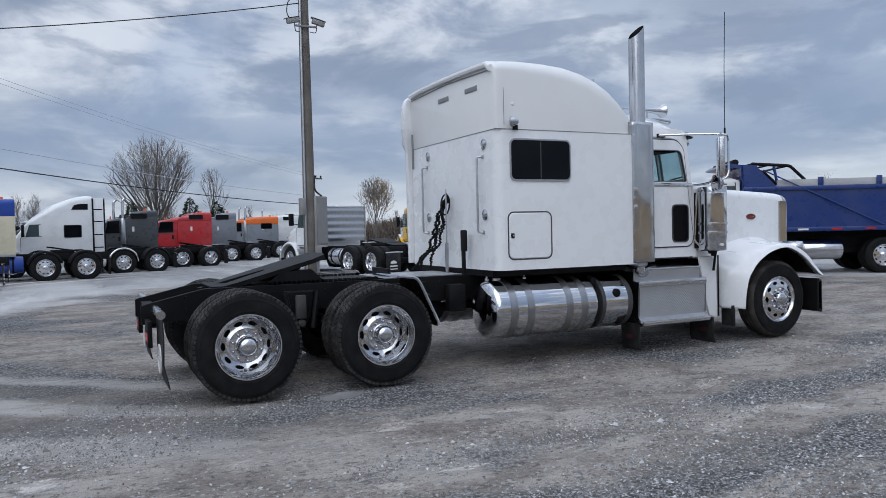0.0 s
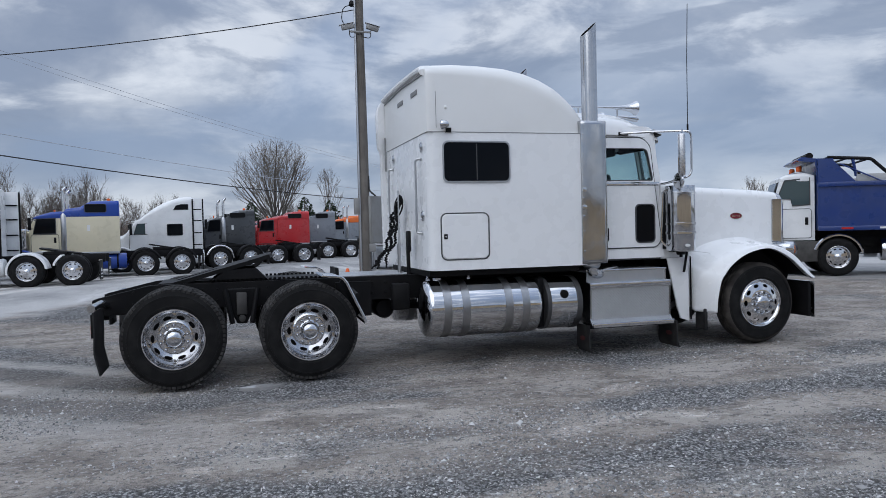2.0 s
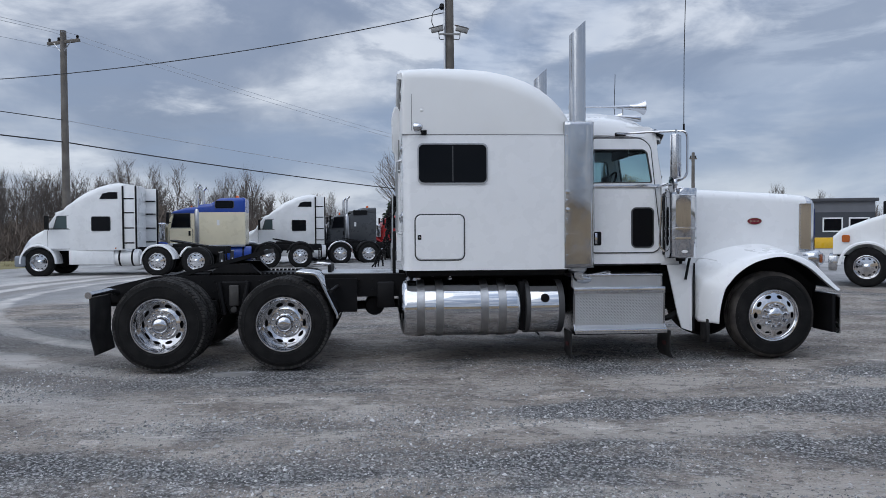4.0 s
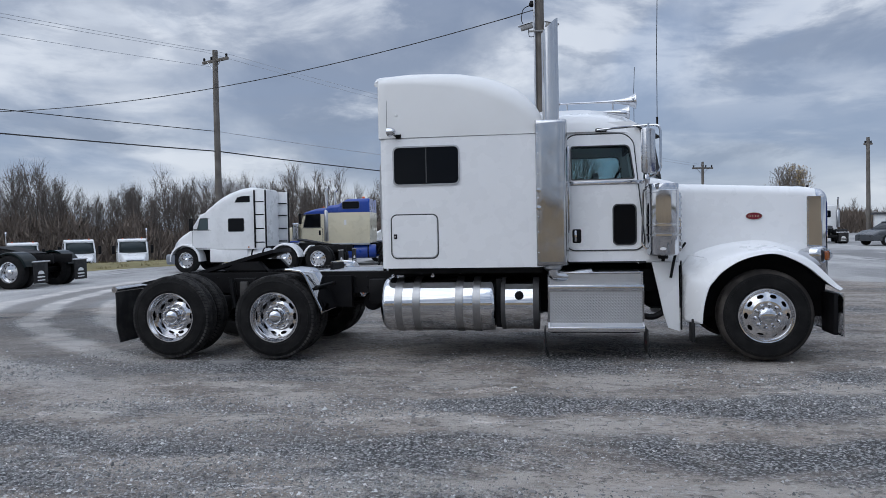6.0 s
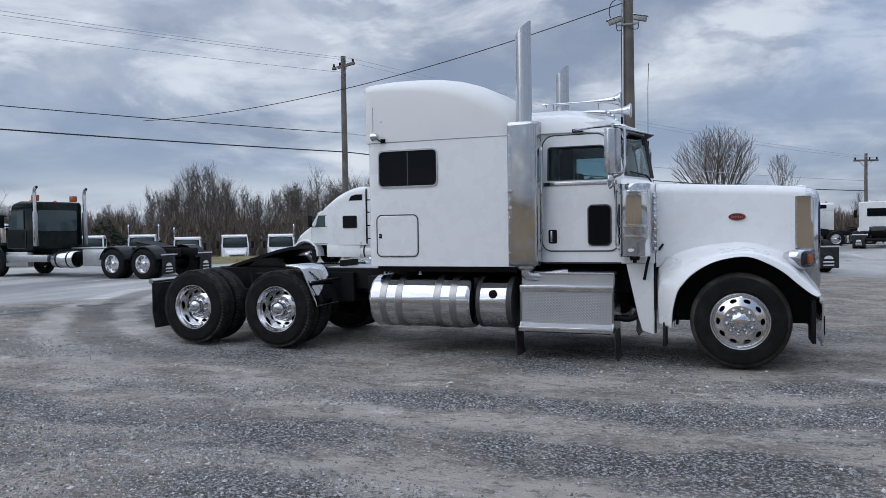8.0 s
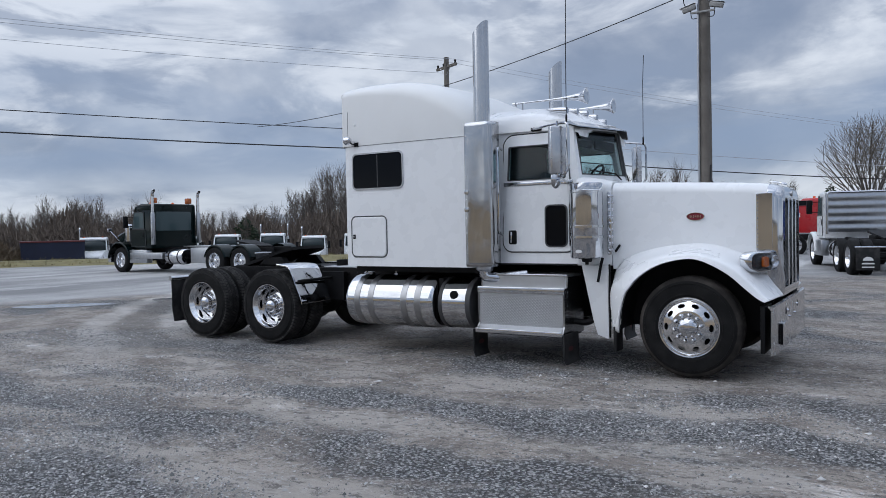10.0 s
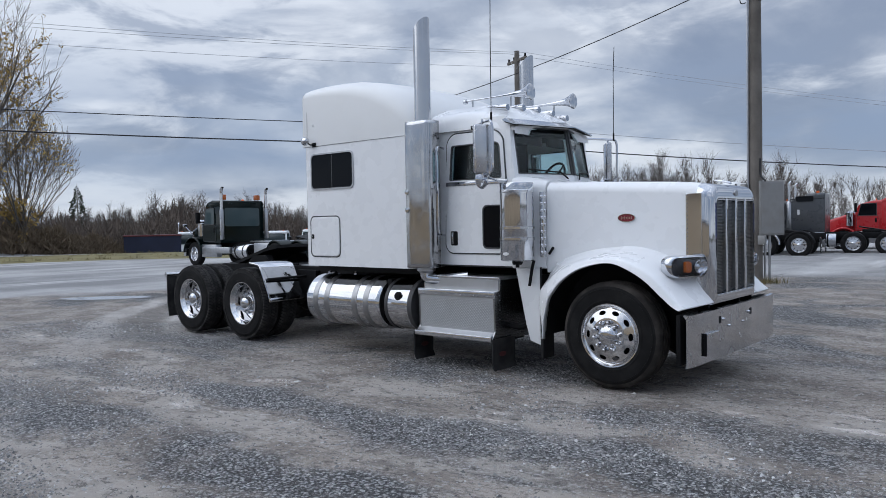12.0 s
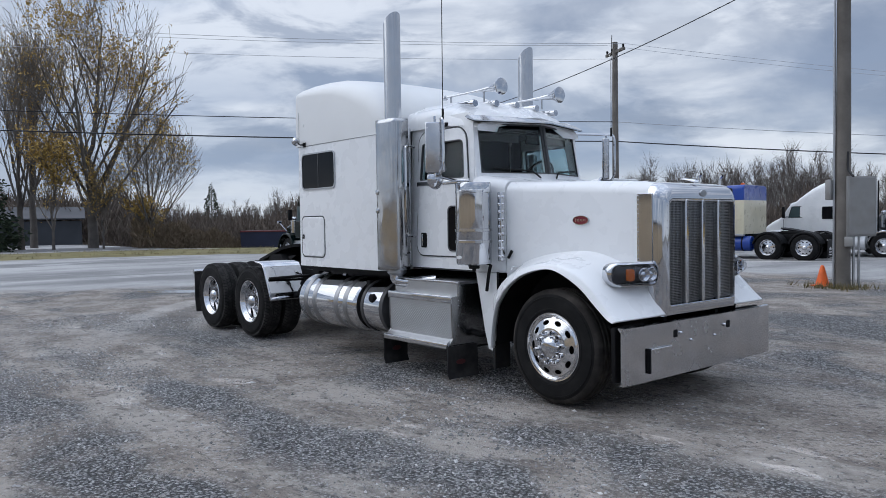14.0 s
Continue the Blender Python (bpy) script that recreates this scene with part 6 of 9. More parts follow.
def chassis():
    for sy in (-1, 1):
        bm = BM()
        out = [(-1.50, 0.855), (-1.46, 0.87), (-0.95, 0.985), (-0.9, 0.99), (6.9, 0.99), (6.9, 0.72), (-0.7, 0.72), (-1.0, 0.70), (-1.50, 0.68)]
        slab(bm, out, "y", sy * 0.385, sy * 0.435, 0.004)
        part("frame_rail", bm, FRAME, truck)
        bm = BM()
        for x in (-1.1, -0.4, -0.25, 0.0, 0.12, 0.28, 1.1, 1.25, 1.45, 1.6):
            for z in (0.80, 0.92):
                dome(bm, (x, sy * 0.436, z), 0.014, "-y" if sy < 0 else "y", 0.012, 6, 2)
        tagged(part("frame_bolts", bm, FRAME, truck), "small black frame bolt heads", kind="stuff")
        # mud flap hanger and flap
        bm = BM()
        tube(bm, [(-1.36, sy * 0.42, 0.80), (-1.385, sy * 0.62, 0.835), (-1.39, sy * 1.19, 0.835)], 0.038, 14)
        part("flap_hanger", bm, PIPE, truck, "bright tube mud flap hanger")
        bm = BM()
        rings = []
        for z, dx in ((0.80, 0.0), (0.6, 0.006), (0.4, 0.0), (0.19, 0.045)):
            rings.append([(-1.385 + dx, sy * 0.60, z), (-1.385 + dx, sy * 1.18, z), (-1.373 + dx, sy * 1.18, z), (-1.373 + dx, sy * 0.60, z)])
        loft(bm, rings)
        flap = part("mud_flap", bm, FLAP, truck, "black rubber mud flap with a pale round mark")
        bm = BM()
        mark = [(sy * 0.89 + 0.16 * np.cos(a), 0.42 + 0.13 * np.sin(a)) for a in np.linspace(0, 2 * np.pi, 28, endpoint=False)]
        mark2 = [(sy * 0.89 + 0.135 * np.cos(a), 0.42 + 0.105 * np.sin(a)) for a in np.linspace(0, 2 * np.pi, 28, endpoint=False)]
        ring_slab(bm, mark, mark2, "x", -1.392, -1.378)
        box(bm, -1.392, -1.38, sy * 0.89 - 0.09, sy * 0.89 + 0.09, 0.40, 0.43)
        box(bm, -1.392, -1.38, sy * 0.89 - 0.02, sy * 0.89 + 0.02, 0.33, 0.51)
        part("flap_print", bm, LETTER, flap)
        bm = BM()
        box(bm, -1.474, -1.468, sy * 0.62 - 0.12, sy * 0.62 + 0.12, 0.55, 0.63, 0.002)
        part("tail_lamp", bm, RED_LENS, truck, "red tail lamp cluster")
        bm = BM()
        box(bm, -1.47, -1.43, sy * 0.60 - 0.16, sy * 0.60 + 0.16, 0.50, 0.74, 0.006)
        part("lamp_bracket", bm, FRAME, truck)
        # polished quarter fender ahead of the drive wheels
        bm = BM()
        edge = [(0.80, 1.072), (0.98, 1.052), (1.015, 1.035), (1.05, 0.99), (1.235, 0.60), (1.238, 0.56)]
        rings = []
        for x, z in edge:
            rings.append([(x, sy * 0.60, z), (x, sy * 1.15, z), (x - 0.004, sy * 1.168, z - 0.012), (x - 0.012, sy * 1.168, z - 0.02), (x - 0.008, sy * 0.60, z - 0.008)])
        loft(bm, rings)
        qf = part("quarter_fender", bm, CHROME, truck, "polished quarter fender")
        bm = BM()
        tube(bm, [(1.16, sy * 1.14, 0.845), (1.20, sy * 0.45, 0.86)], 0.020, 10)
        part("fender_bar", bm, BLACK, qf)
        bm = BM()
        tube(bm, [(x, sy * 1.172, z - 0.006) for x, z in edge], 0.010, 6)
        part("fender_trim", bm, ALU, qf)
        # axle suspension pieces
        for x in (-0.66, 0.66):
            bm = BM()
            lathe(bm, [(0.11, 0.50), (0.13, 0.53), (0.13, 0.66), (0.11, 0.70)], (x + 0.34, sy * 0.50, 0), 16, "z")
            part("air_spring", bm, RUBBER, truck)
            bm = BM()
            tube(bm, bend([(x - 0.42, sy * 0.47, 0.62), (x, sy * 0.47, 0.46), (x + 0.40, sy * 0.48, 0.50)], 0.1), 0.045, 8)
            part("suspension_arm", bm, FRAME, truck)
        bm = BM()
        slab(bm, [(-0.15, 0.92), (0.15, 0.92), (0.11, 0.66), (0.05, 0.54), (-0.05, 0.54), (-0.11, 0.66)], "y", sy * 0.437, sy * 0.50, 0.01)
        part("suspension_hanger", bm, FRAME, truck)
        bm = BM()
        box(bm, -0.055, 0.055, sy * 0.525 - 0.025, sy * 0.525 + 0.025, 0.64, 0.88, 0.012)
        lathe(bm, [(0.035, sy * 0.50), (0.035, sy * 0.575), (1e-5, sy * 0.58)], (0.0, 0, 0.60), 12)
        part("hanger_bracket", bm, DULL_METAL, truck)
        bm = BM()
        tube(bm, [(-0.17, sy * 0.55, 0.92), (-0.10, sy * 0.60, 0.55)], 0.028, 8)
        part("shock_absorber", bm, FRAME, truck)
        bm = BM()
        tube(bm, [(0.17, sy * 0.55, 0.92), (0.10, sy * 0.60, 0.55)], 0.028, 8)
        part("shock_absorber", bm, FRAME, truck)
    for x in (-0.66, 0.66):
        bm = BM()
        tube(bm, [(x, -0.9, 0.5), (x, 0.9, 0.5)], 0.075, 12)
        lathe(bm, [(1e-5, -0.22), (0.13, -0.20), (0.21, -0.06), (0.21, 0.06), (0.13, 0.20), (1e-5, 0.22)], (x, 0, 0.5), 20)
        part("drive_axle", bm, FRAME, truck)
        for sy in (-1, 1):
            drive_wheel(truck, x, sy * 1.215, sy > 0)
    bm = BM()
    tube(bm, [(6.215, -0.9, 0.48), (6.215, 0.9, 0.48)], 0.06, 10)
    part("front_axle", bm, FRAME, truck)
    for sy in (-1, 1):
        steer_wheel(truck, 6.215, sy * 1.075, sy > 0)
        bm = BM()
        tube(bm, bend([(5.6, sy * 0.42, 0.62), (6.2, sy * 0.42, 0.56), (6.75, sy * 0.42, 0.62)], 0.3), 0.035, 8)
        part("leaf_spring", bm, FRAME, truck)
    for x in (-1.4, -0.05, 1.3, 1.75):
        bm = BM()
        top = 0.84 if x < -1 else 0.96
        box(bm, x - 0.05, x + 0.05, -0.385, 0.385, top - 0.2, top)
        part("crossmember", bm, FRAME, truck)
    bm = BM()
    tube(bm, [(0.66, 0, 0.55), (3.4, 0, 0.66)], 0.055, 10)
    box(bm, 3.4, 5.0, -0.3, 0.3, 0.45, 1.05, 0.08)
    box(bm, 5.0, 6.4, -0.36, 0.36, 0.5, 1.3, 0.1)
    part("engine_and_gearbox", bm, FRAME, truck)

    # fifth wheel coupling, tipped back
    bm = BM()
    plate = [(-0.46, -0.42), (0.30, -0.44), (0.46, -0.34), (0.50, -0.16), (0.50, 0.16), (0.46, 0.34), (0.30, 0.44), (-0.46, 0.42), (-0.80, 0.30), (-0.78, 0.16), (-0.12, 0.05), (-0.12, -0.05), (-0.78, -0.16), (-0.80, -0.30)]
    loft(bm, [[(x, y, z) for x, y in plate] for z in (0.0, 0.045)])
    part("fifth_wheel", bm, FRAME, truck, "greasy black fifth wheel coupling tipped back", pose(-0.12, 0, 1.115, 0, -15, 0))
    bm = BM()
    for sy in (-1, 1):
        slab(bm, [(-0.32, 0.99), (0.30, 0.99), (0.16, 1.13), (-0.16, 1.13)], "y", sy * 0.33, sy * 0.43, 0.01)
    box(bm, -0.85, 0.95, -0.38, 0.38, 0.985, 1.0)
    part("fifth_wheel_bracket", bm, FRAME, truck)
    bm = BM()
    for sy in (-1, 1):
        for x in np.arange(-0.3, 0.86, 0.05):
            box(bm, x, x + 0.028, sy * 0.40 - 0.03, sy * 0.40 + 0.03, 1.0, 1.022)
    tagged(part("slider_teeth", bm, FRAME, truck), "small black slider rail teeth", kind="stuff")
    bm = BM()
    slab(bm, rounded(0.95, 1.92, -0.40, 0.40, 0.02), "z", 0.992, 1.004, 0.003)
    part("deck_plate", bm, PLATE, truck, "tread-plate deck behind the sleeper")
    for x in (1.12, 1.32):
        bm = BM()
        slab(bm, [(x - 0.10, 0.55), (x + 0.10, 0.55), (x + 0.10, 0.94), (x - 0.10, 0.94)], "y", -0.52, -0.437, 0.01)
        part("valve_plate", bm, FRAME, truck)
    bm = BM()
    box(bm, 1.66, 1.86, -0.58, -0.44, 0.60, 0.90, 0.02)
    part("valve_box", bm, BLACK, truck)
    bm = BM()
    lathe(bm, [(1e-5, -0.3), (0.10, -0.29), (0.12, -0.26), (0.12, 0.26), (0.10, 0.29), (1e-5, 0.3)], (1.62, 0, 0.60), 18)
    part("air_tank", bm, FRAME, truck)
    # hose mast and coiled lines behind the sleeper
    bm = BM()
    tube(bm, [(1.84, -0.16, 1.0), (1.84, -0.16, 1.35)], 0.022, 10)
    tube(bm, [(1.84, -0.16, 1.33), (1.845, -0.15, 1.66), (1.85, -0.14, 1.98)], 0.009, 8)
    part("hose_mast", bm, BRUSHED, truck)
    rng = np.random.default_rng(2)
    for k, (knot, low) in enumerate((((1.80, 0.0, 1.52), (1.66, 0.22, 1.05)), ((1.78, 0.05, 1.42), (1.58, 0.26, 1.04)), ((1.83, -0.05, 1.60), (1.72, 0.05, 1.06)), ((1.80, 0.03, 1.35), (1.62, 0.12, 1.05)))):
        bm = BM()
        top = Vector((1.87 + 0.01 * k, -0.12 + 0.012 * k, 1.93 - 0.02 * k))
        pts = []
        for t in np.linspace(0, 1, 130):
            t = float(t)
            along = top.lerp(Vector(knot), t * 2) if t < 0.5 else Vector(knot).lerp(Vector(low), t * 2 - 1)
            sway = Vector((noise.noise(Vector((t * 5, k * 3.1, 0))), noise.noise(Vector((t * 5, k * 3.1, 7))), 0.4 * noise.noise(Vector((t * 6, k * 2.3, 3))))) * 0.11 * math.sin(math.pi * t) ** 0.5
            a = 2 * np.pi * 30 * t
            coil = 0.013 if 0.08 < t < 0.94 else 0.003
            pts.append(along + sway + Vector((coil * np.cos(a), coil * np.sin(a), 0)))
        tube(bm, pts, 0.0105, 6)
        part("air_hose", bm, BLACK, truck)
    bm = BM()
    tube(bm, [(1.86 + 0.05 * np.cos(a), -0.10 + 0.05 * np.sin(a), 1.80 + 0.12 * np.sin(a * 1.0 + 0.6)) for a in np.linspace(0, 2 * np.pi, 24)], 0.010, 6, False)
    part("hose_loop", bm, BLACK, truck)
    bm = BM()
    box(bm, 1.84, 1.88, -0.56, -0.52, 1.0, 1.30, 0.008)
    box(bm, 1.845, 1.885, -0.60, -0.49, 1.26, 1.50, 0.015)
    part("hose_holder", bm, BLACK, truck)
    bm = BM()
    slab(bm, rounded(-0.24, 0.24, 0.98, 1.09, 0.01), "x", 1.06, 1.10, 0.004)
    part("deck_box", bm, BLACK, truck)


sleeper()
cab()
bonnet()
fenders()
bumper()
stacks()
air_cleaners()
mirrors()
tanks_and_steps()
chassis()


# ---------------------------------------------------------------- other trucks in the yard
def paint(name, color, rough=0.3):
    return material(name, color, rough, 0, 0.05, 1.2, tuple(c * 0.6 + 0.06 for c in color), 0.3, coat=0.25, rough_vary=0.06)


FLEET_WHITE = paint("fleet_white", (0.76, 0.77, 0.775))
CREAM = paint("cream_paint", (0.66, 0.60, 0.44))
BLUE = paint("blue_paint", (0.010, 0.050, 0.30))
NAVY = paint("navy_paint", (0.006, 0.030, 0.155))
TEAL_GLASS = material("teal_glass", (0.055, 0.08, 0.085), 0.05, 0, ior=1.35)
DARK_GREY = paint("dark_grey_paint", (0.050, 0.054, 0.060))
MID_GREY = paint("mid_grey_paint", (0.20, 0.22, 0.25))
RED = paint("red_paint", (0.42, 0.018, 0.022))
ORANGE_PAINT = paint("orange_paint", (0.70, 0.14, 0.015))
GREEN_BLACK = material("green_black_paint", (0.003, 0.008, 0.008), 0.10, 0, 0.1, 2, spec=0.22)
YELLOW = paint("yellow_paint", (0.75, 0.45, 0.02))


def body_loft(rows, low, top_r=0.14, split=None):
    """Sections along x: (x, half width, top). split: keeps what lies above or below a height."""
    rings = []
    for x, half, top in rows:
        lo, hi = low, top
        if split:
            lo, hi = (split[1], max(top, split[1] + 0.02)) if split[0] == "above" else (low, min(top, split[1]))
        r = top_r if hi == top else 0.004
        r = min(r, (hi - lo) * 0.45, half * 0.45)
        rings.append([(x, y, z) for y, z in rounded(-half, half, lo, hi, (0.02, 0.02, r, r), 5)])
    return loft(BM(), rings)


def pane_on(parent, outline, half, mat=None, name="window", sides=(-1, 1)):
    for sy in sides:
        bm = BM()
        slab(bm, outline, "y", sy * (half - 0.01), sy * (half + 0.008), 0.004)
        p = part(name, bm, mat or DARK_GLASS, parent)
        bm = BM()
        cx, cy = np.mean([q[0] for q in outline]), np.mean([q[1] for q in outline])
        grown = [(cx + (u - cx) * 1.07, cy + (v - cy) * 1.09) for u, v in outline]
        ring_slab(bm, grown, outline, "y", sy * (half - 0.01), sy * (half + 0.014))
        part("window_seal", bm, GASKET, p)


def arch_fender(parent, x, half_in, half_out, r, mat, a0=-15, a1=195, sides=(-1, 1)):
    for sy in sides:
        bm = BM()
        rings = []
        for a in np.linspace(a0, a1, 15):
            t = radians(a)
            rings.append([(x + q * np.cos(t), sy * y, 0.5 + q * np.sin(t)) for q, y in ((r, half_in), (r + 0.05, half_in), (r + 0.05, half_out - 0.03), (r + 0.02, half_out), (r - 0.02, half_out), (r, half_out - 0.03))])
        loft(bm, rings)
        part("fender", bm, mat, parent)


def running_gear(t, axles, wb, tail=-1.5, fenders=None, flaps=True, coupling=True, length=None):
    for sy in (-1, 1):
        bm = BM()
        box(bm, tail, wb + 0.6, sy * 0.41 - 0.03, sy * 0.41 + 0.03, 0.72, 0.98, 0.005)
        part("frame_rail", bm, FRAME, t)
        for x in axles:
            drive_wheel(t, x, sy * 1.2, sy > 0, False)
        steer_wheel(t, wb, sy * 1.1, sy > 0, False)
        if flaps:
            bm = BM()
            box(bm, tail + 0.05, tail + 0.065, sy * 0.88 - 0.29, sy * 0.88 + 0.29, 0.18, 0.78, 0.003)
            f = part("mud_flap", bm, FLAP, t)
            bm = BM()
            box(bm, tail + 0.04, tail + 0.05, sy * 0.88 - 0.15, sy * 0.88 + 0.15, 0.34, 0.38)
            box(bm, tail + 0.04, tail + 0.05, sy * 0.88 - 0.15, sy * 0.88 + 0.15, 0.25, 0.28)
            ring = [(sy * 0.88 + 0.13 * np.cos(a), 0.44 + 0.10 * np.sin(a)) for a in np.linspace(0, np.pi, 12)]
            slab(bm, ring, "x", tail + 0.045, tail + 0.05)
            part("flap_print", bm, LETTER, f)
            bm = BM()
            tube(bm, [(tail + 0.06, sy * 0.42, 0.80), (tail + 0.06, sy * 1.2, 0.80)], 0.025, 8)
            part("flap_hanger", bm, ALU, f)
    bm = BM()
    for x in axles:
        tube(bm, [(x, -0.9, 0.5), (x, 0.9, 0.5)], 0.09, 8)
    tube(bm, [(wb, -0.9, 0.46), (wb, 0.9, 0.46)], 0.06, 8)
    box(bm, 1.0, wb - 0.4, -0.35, 0.35, 0.5, 0.95)
    part("axle_assembly", bm, FRAME, t)
    if coupling:
        bm = BM()
        loft(bm, [[(x, y, z) for x, y in ((-0.75, -0.3), (0.35, -0.45), (0.5, -0.2), (0.5, 0.2), (0.35, 0.45), (-0.75, 0.3))] for z in (0, 0.05)])
        part("fifth_wheel", bm, FRAME, t, at=pose(0, 0, 1.10, 0, -10, 0))
        bm = BM()
        box(bm, -0.35, 0.35, -0.42, 0.42, 0.98, 1.10, 0.02)
        part("coupling_base", bm, FRAME, t)
    if fenders:
        for x in axles:
            arch_fender(t, x, 0.62, 1.2, 0.54, fenders, 15, 165)


def tank_at(t, x0, x1, mat=None, r=0.29):
    for sy in (-1, 1):
        bm = BM()
        lathe(bm, [(1e-5, x0), (r - 0.02, x0 + 0.01), (r, x0 + 0.04), (r, x1 - 0.04), (r - 0.02, x1 - 0.01), (1e-5, x1)], (0, sy * 0.86, 0.64), 24, "x")
        k = part("fuel_tank", bm, mat or ALU, t)
        for x in (x0 + 0.25 * (x1 - x0), x0 + 0.75 * (x1 - x0)):
            bm = BM()
            lathe(bm, [(r, x - 0.03), (r + 0.006, x - 0.03), (r + 0.006, x + 0.03), (r, x + 0.03)], (0, sy * 0.86, 0.64), 24, "x")
            part("tank_strap", bm, BLACK, k)


def stack_at(t, x, top, sides=(-1, 1), low=1.1, y=1.05, guard=0.12):
    for sy in sides:
        bm = BM()
        tube(bm, bend([(x, sy * y, low), (x, sy * y, top - 0.18), (x - 0.02, sy * y, top - 0.06), (x - 0.10, sy * y, top)], 0.1), 0.06, 12)
        s = part("exhaust_pipe", bm, CHROME, t)
        bm = BM()
        lathe(bm, [(guard - 0.01, low), (guard, low + 0.02), (guard, low + (top - low) * 0.55), (0.06, low + (top - low) * 0.6)], (x, sy * y, 0), 14, "z")
        part("heat_guard", bm, BRUSHED, s)
        bm = BM()
        box(bm, x - 0.14, x - 0.095, sy * y - 0.04, sy * y + 0.04, top - 0.03, top + 0.04, 0.01)
        part("stack_mouth", bm, BLACK, s)


def door_on(t, x0, x1, z0, z1, half, mat):
    for sy in (-1, 1):
        bm = BM()
        out = rounded(x0, x1, z0, z1, 0.07, 4)
        slab(bm, out, "y", sy * (half - 0.01), sy * (half + 0.006), 0.003)
        d = part("door", bm, mat, t)
        bm = BM()
        loop = [(u, sy * (half + 0.003), v) for u, v in out]
        tube(bm, loop + loop[:1], 0.009, 5, False)
        part("door_seal", bm, GASKET, d)
        bm = BM()
        box(bm, x0 + 0.08, x0 + 0.16, sy * (half + 0.012) - 0.01, sy * (half + 0.012) + 0.01, z0 + 0.35, z0 + 0.55, 0.01)
        part("door_handle", bm, BLACK, d)


def mirrors_on(t, x, z0, z1, half):
    for sy in (-1, 1):
        bm = BM()
        box(bm, x - 0.05, x + 0.05, sy * (half + 0.28) - 0.09, sy * (half + 0.28) + 0.09, z0, z1, 0.02)
        m = part("door_mirror", bm, BLACK, t)
        bm = BM()
        tube(bm, bend([(x - 0.08, sy * half, z0 + 0.05), (x, sy * (half + 0.28), z0 + 0.05)], 0.05), 0.014, 6)
        tube(bm, bend([(x - 0.08, sy * half, z1 - 0.05), (x, sy * (half + 0.28), z1 - 0.05)], 0.05), 0.014, 6)
        part("mirror_arm", bm, BLACK, m)


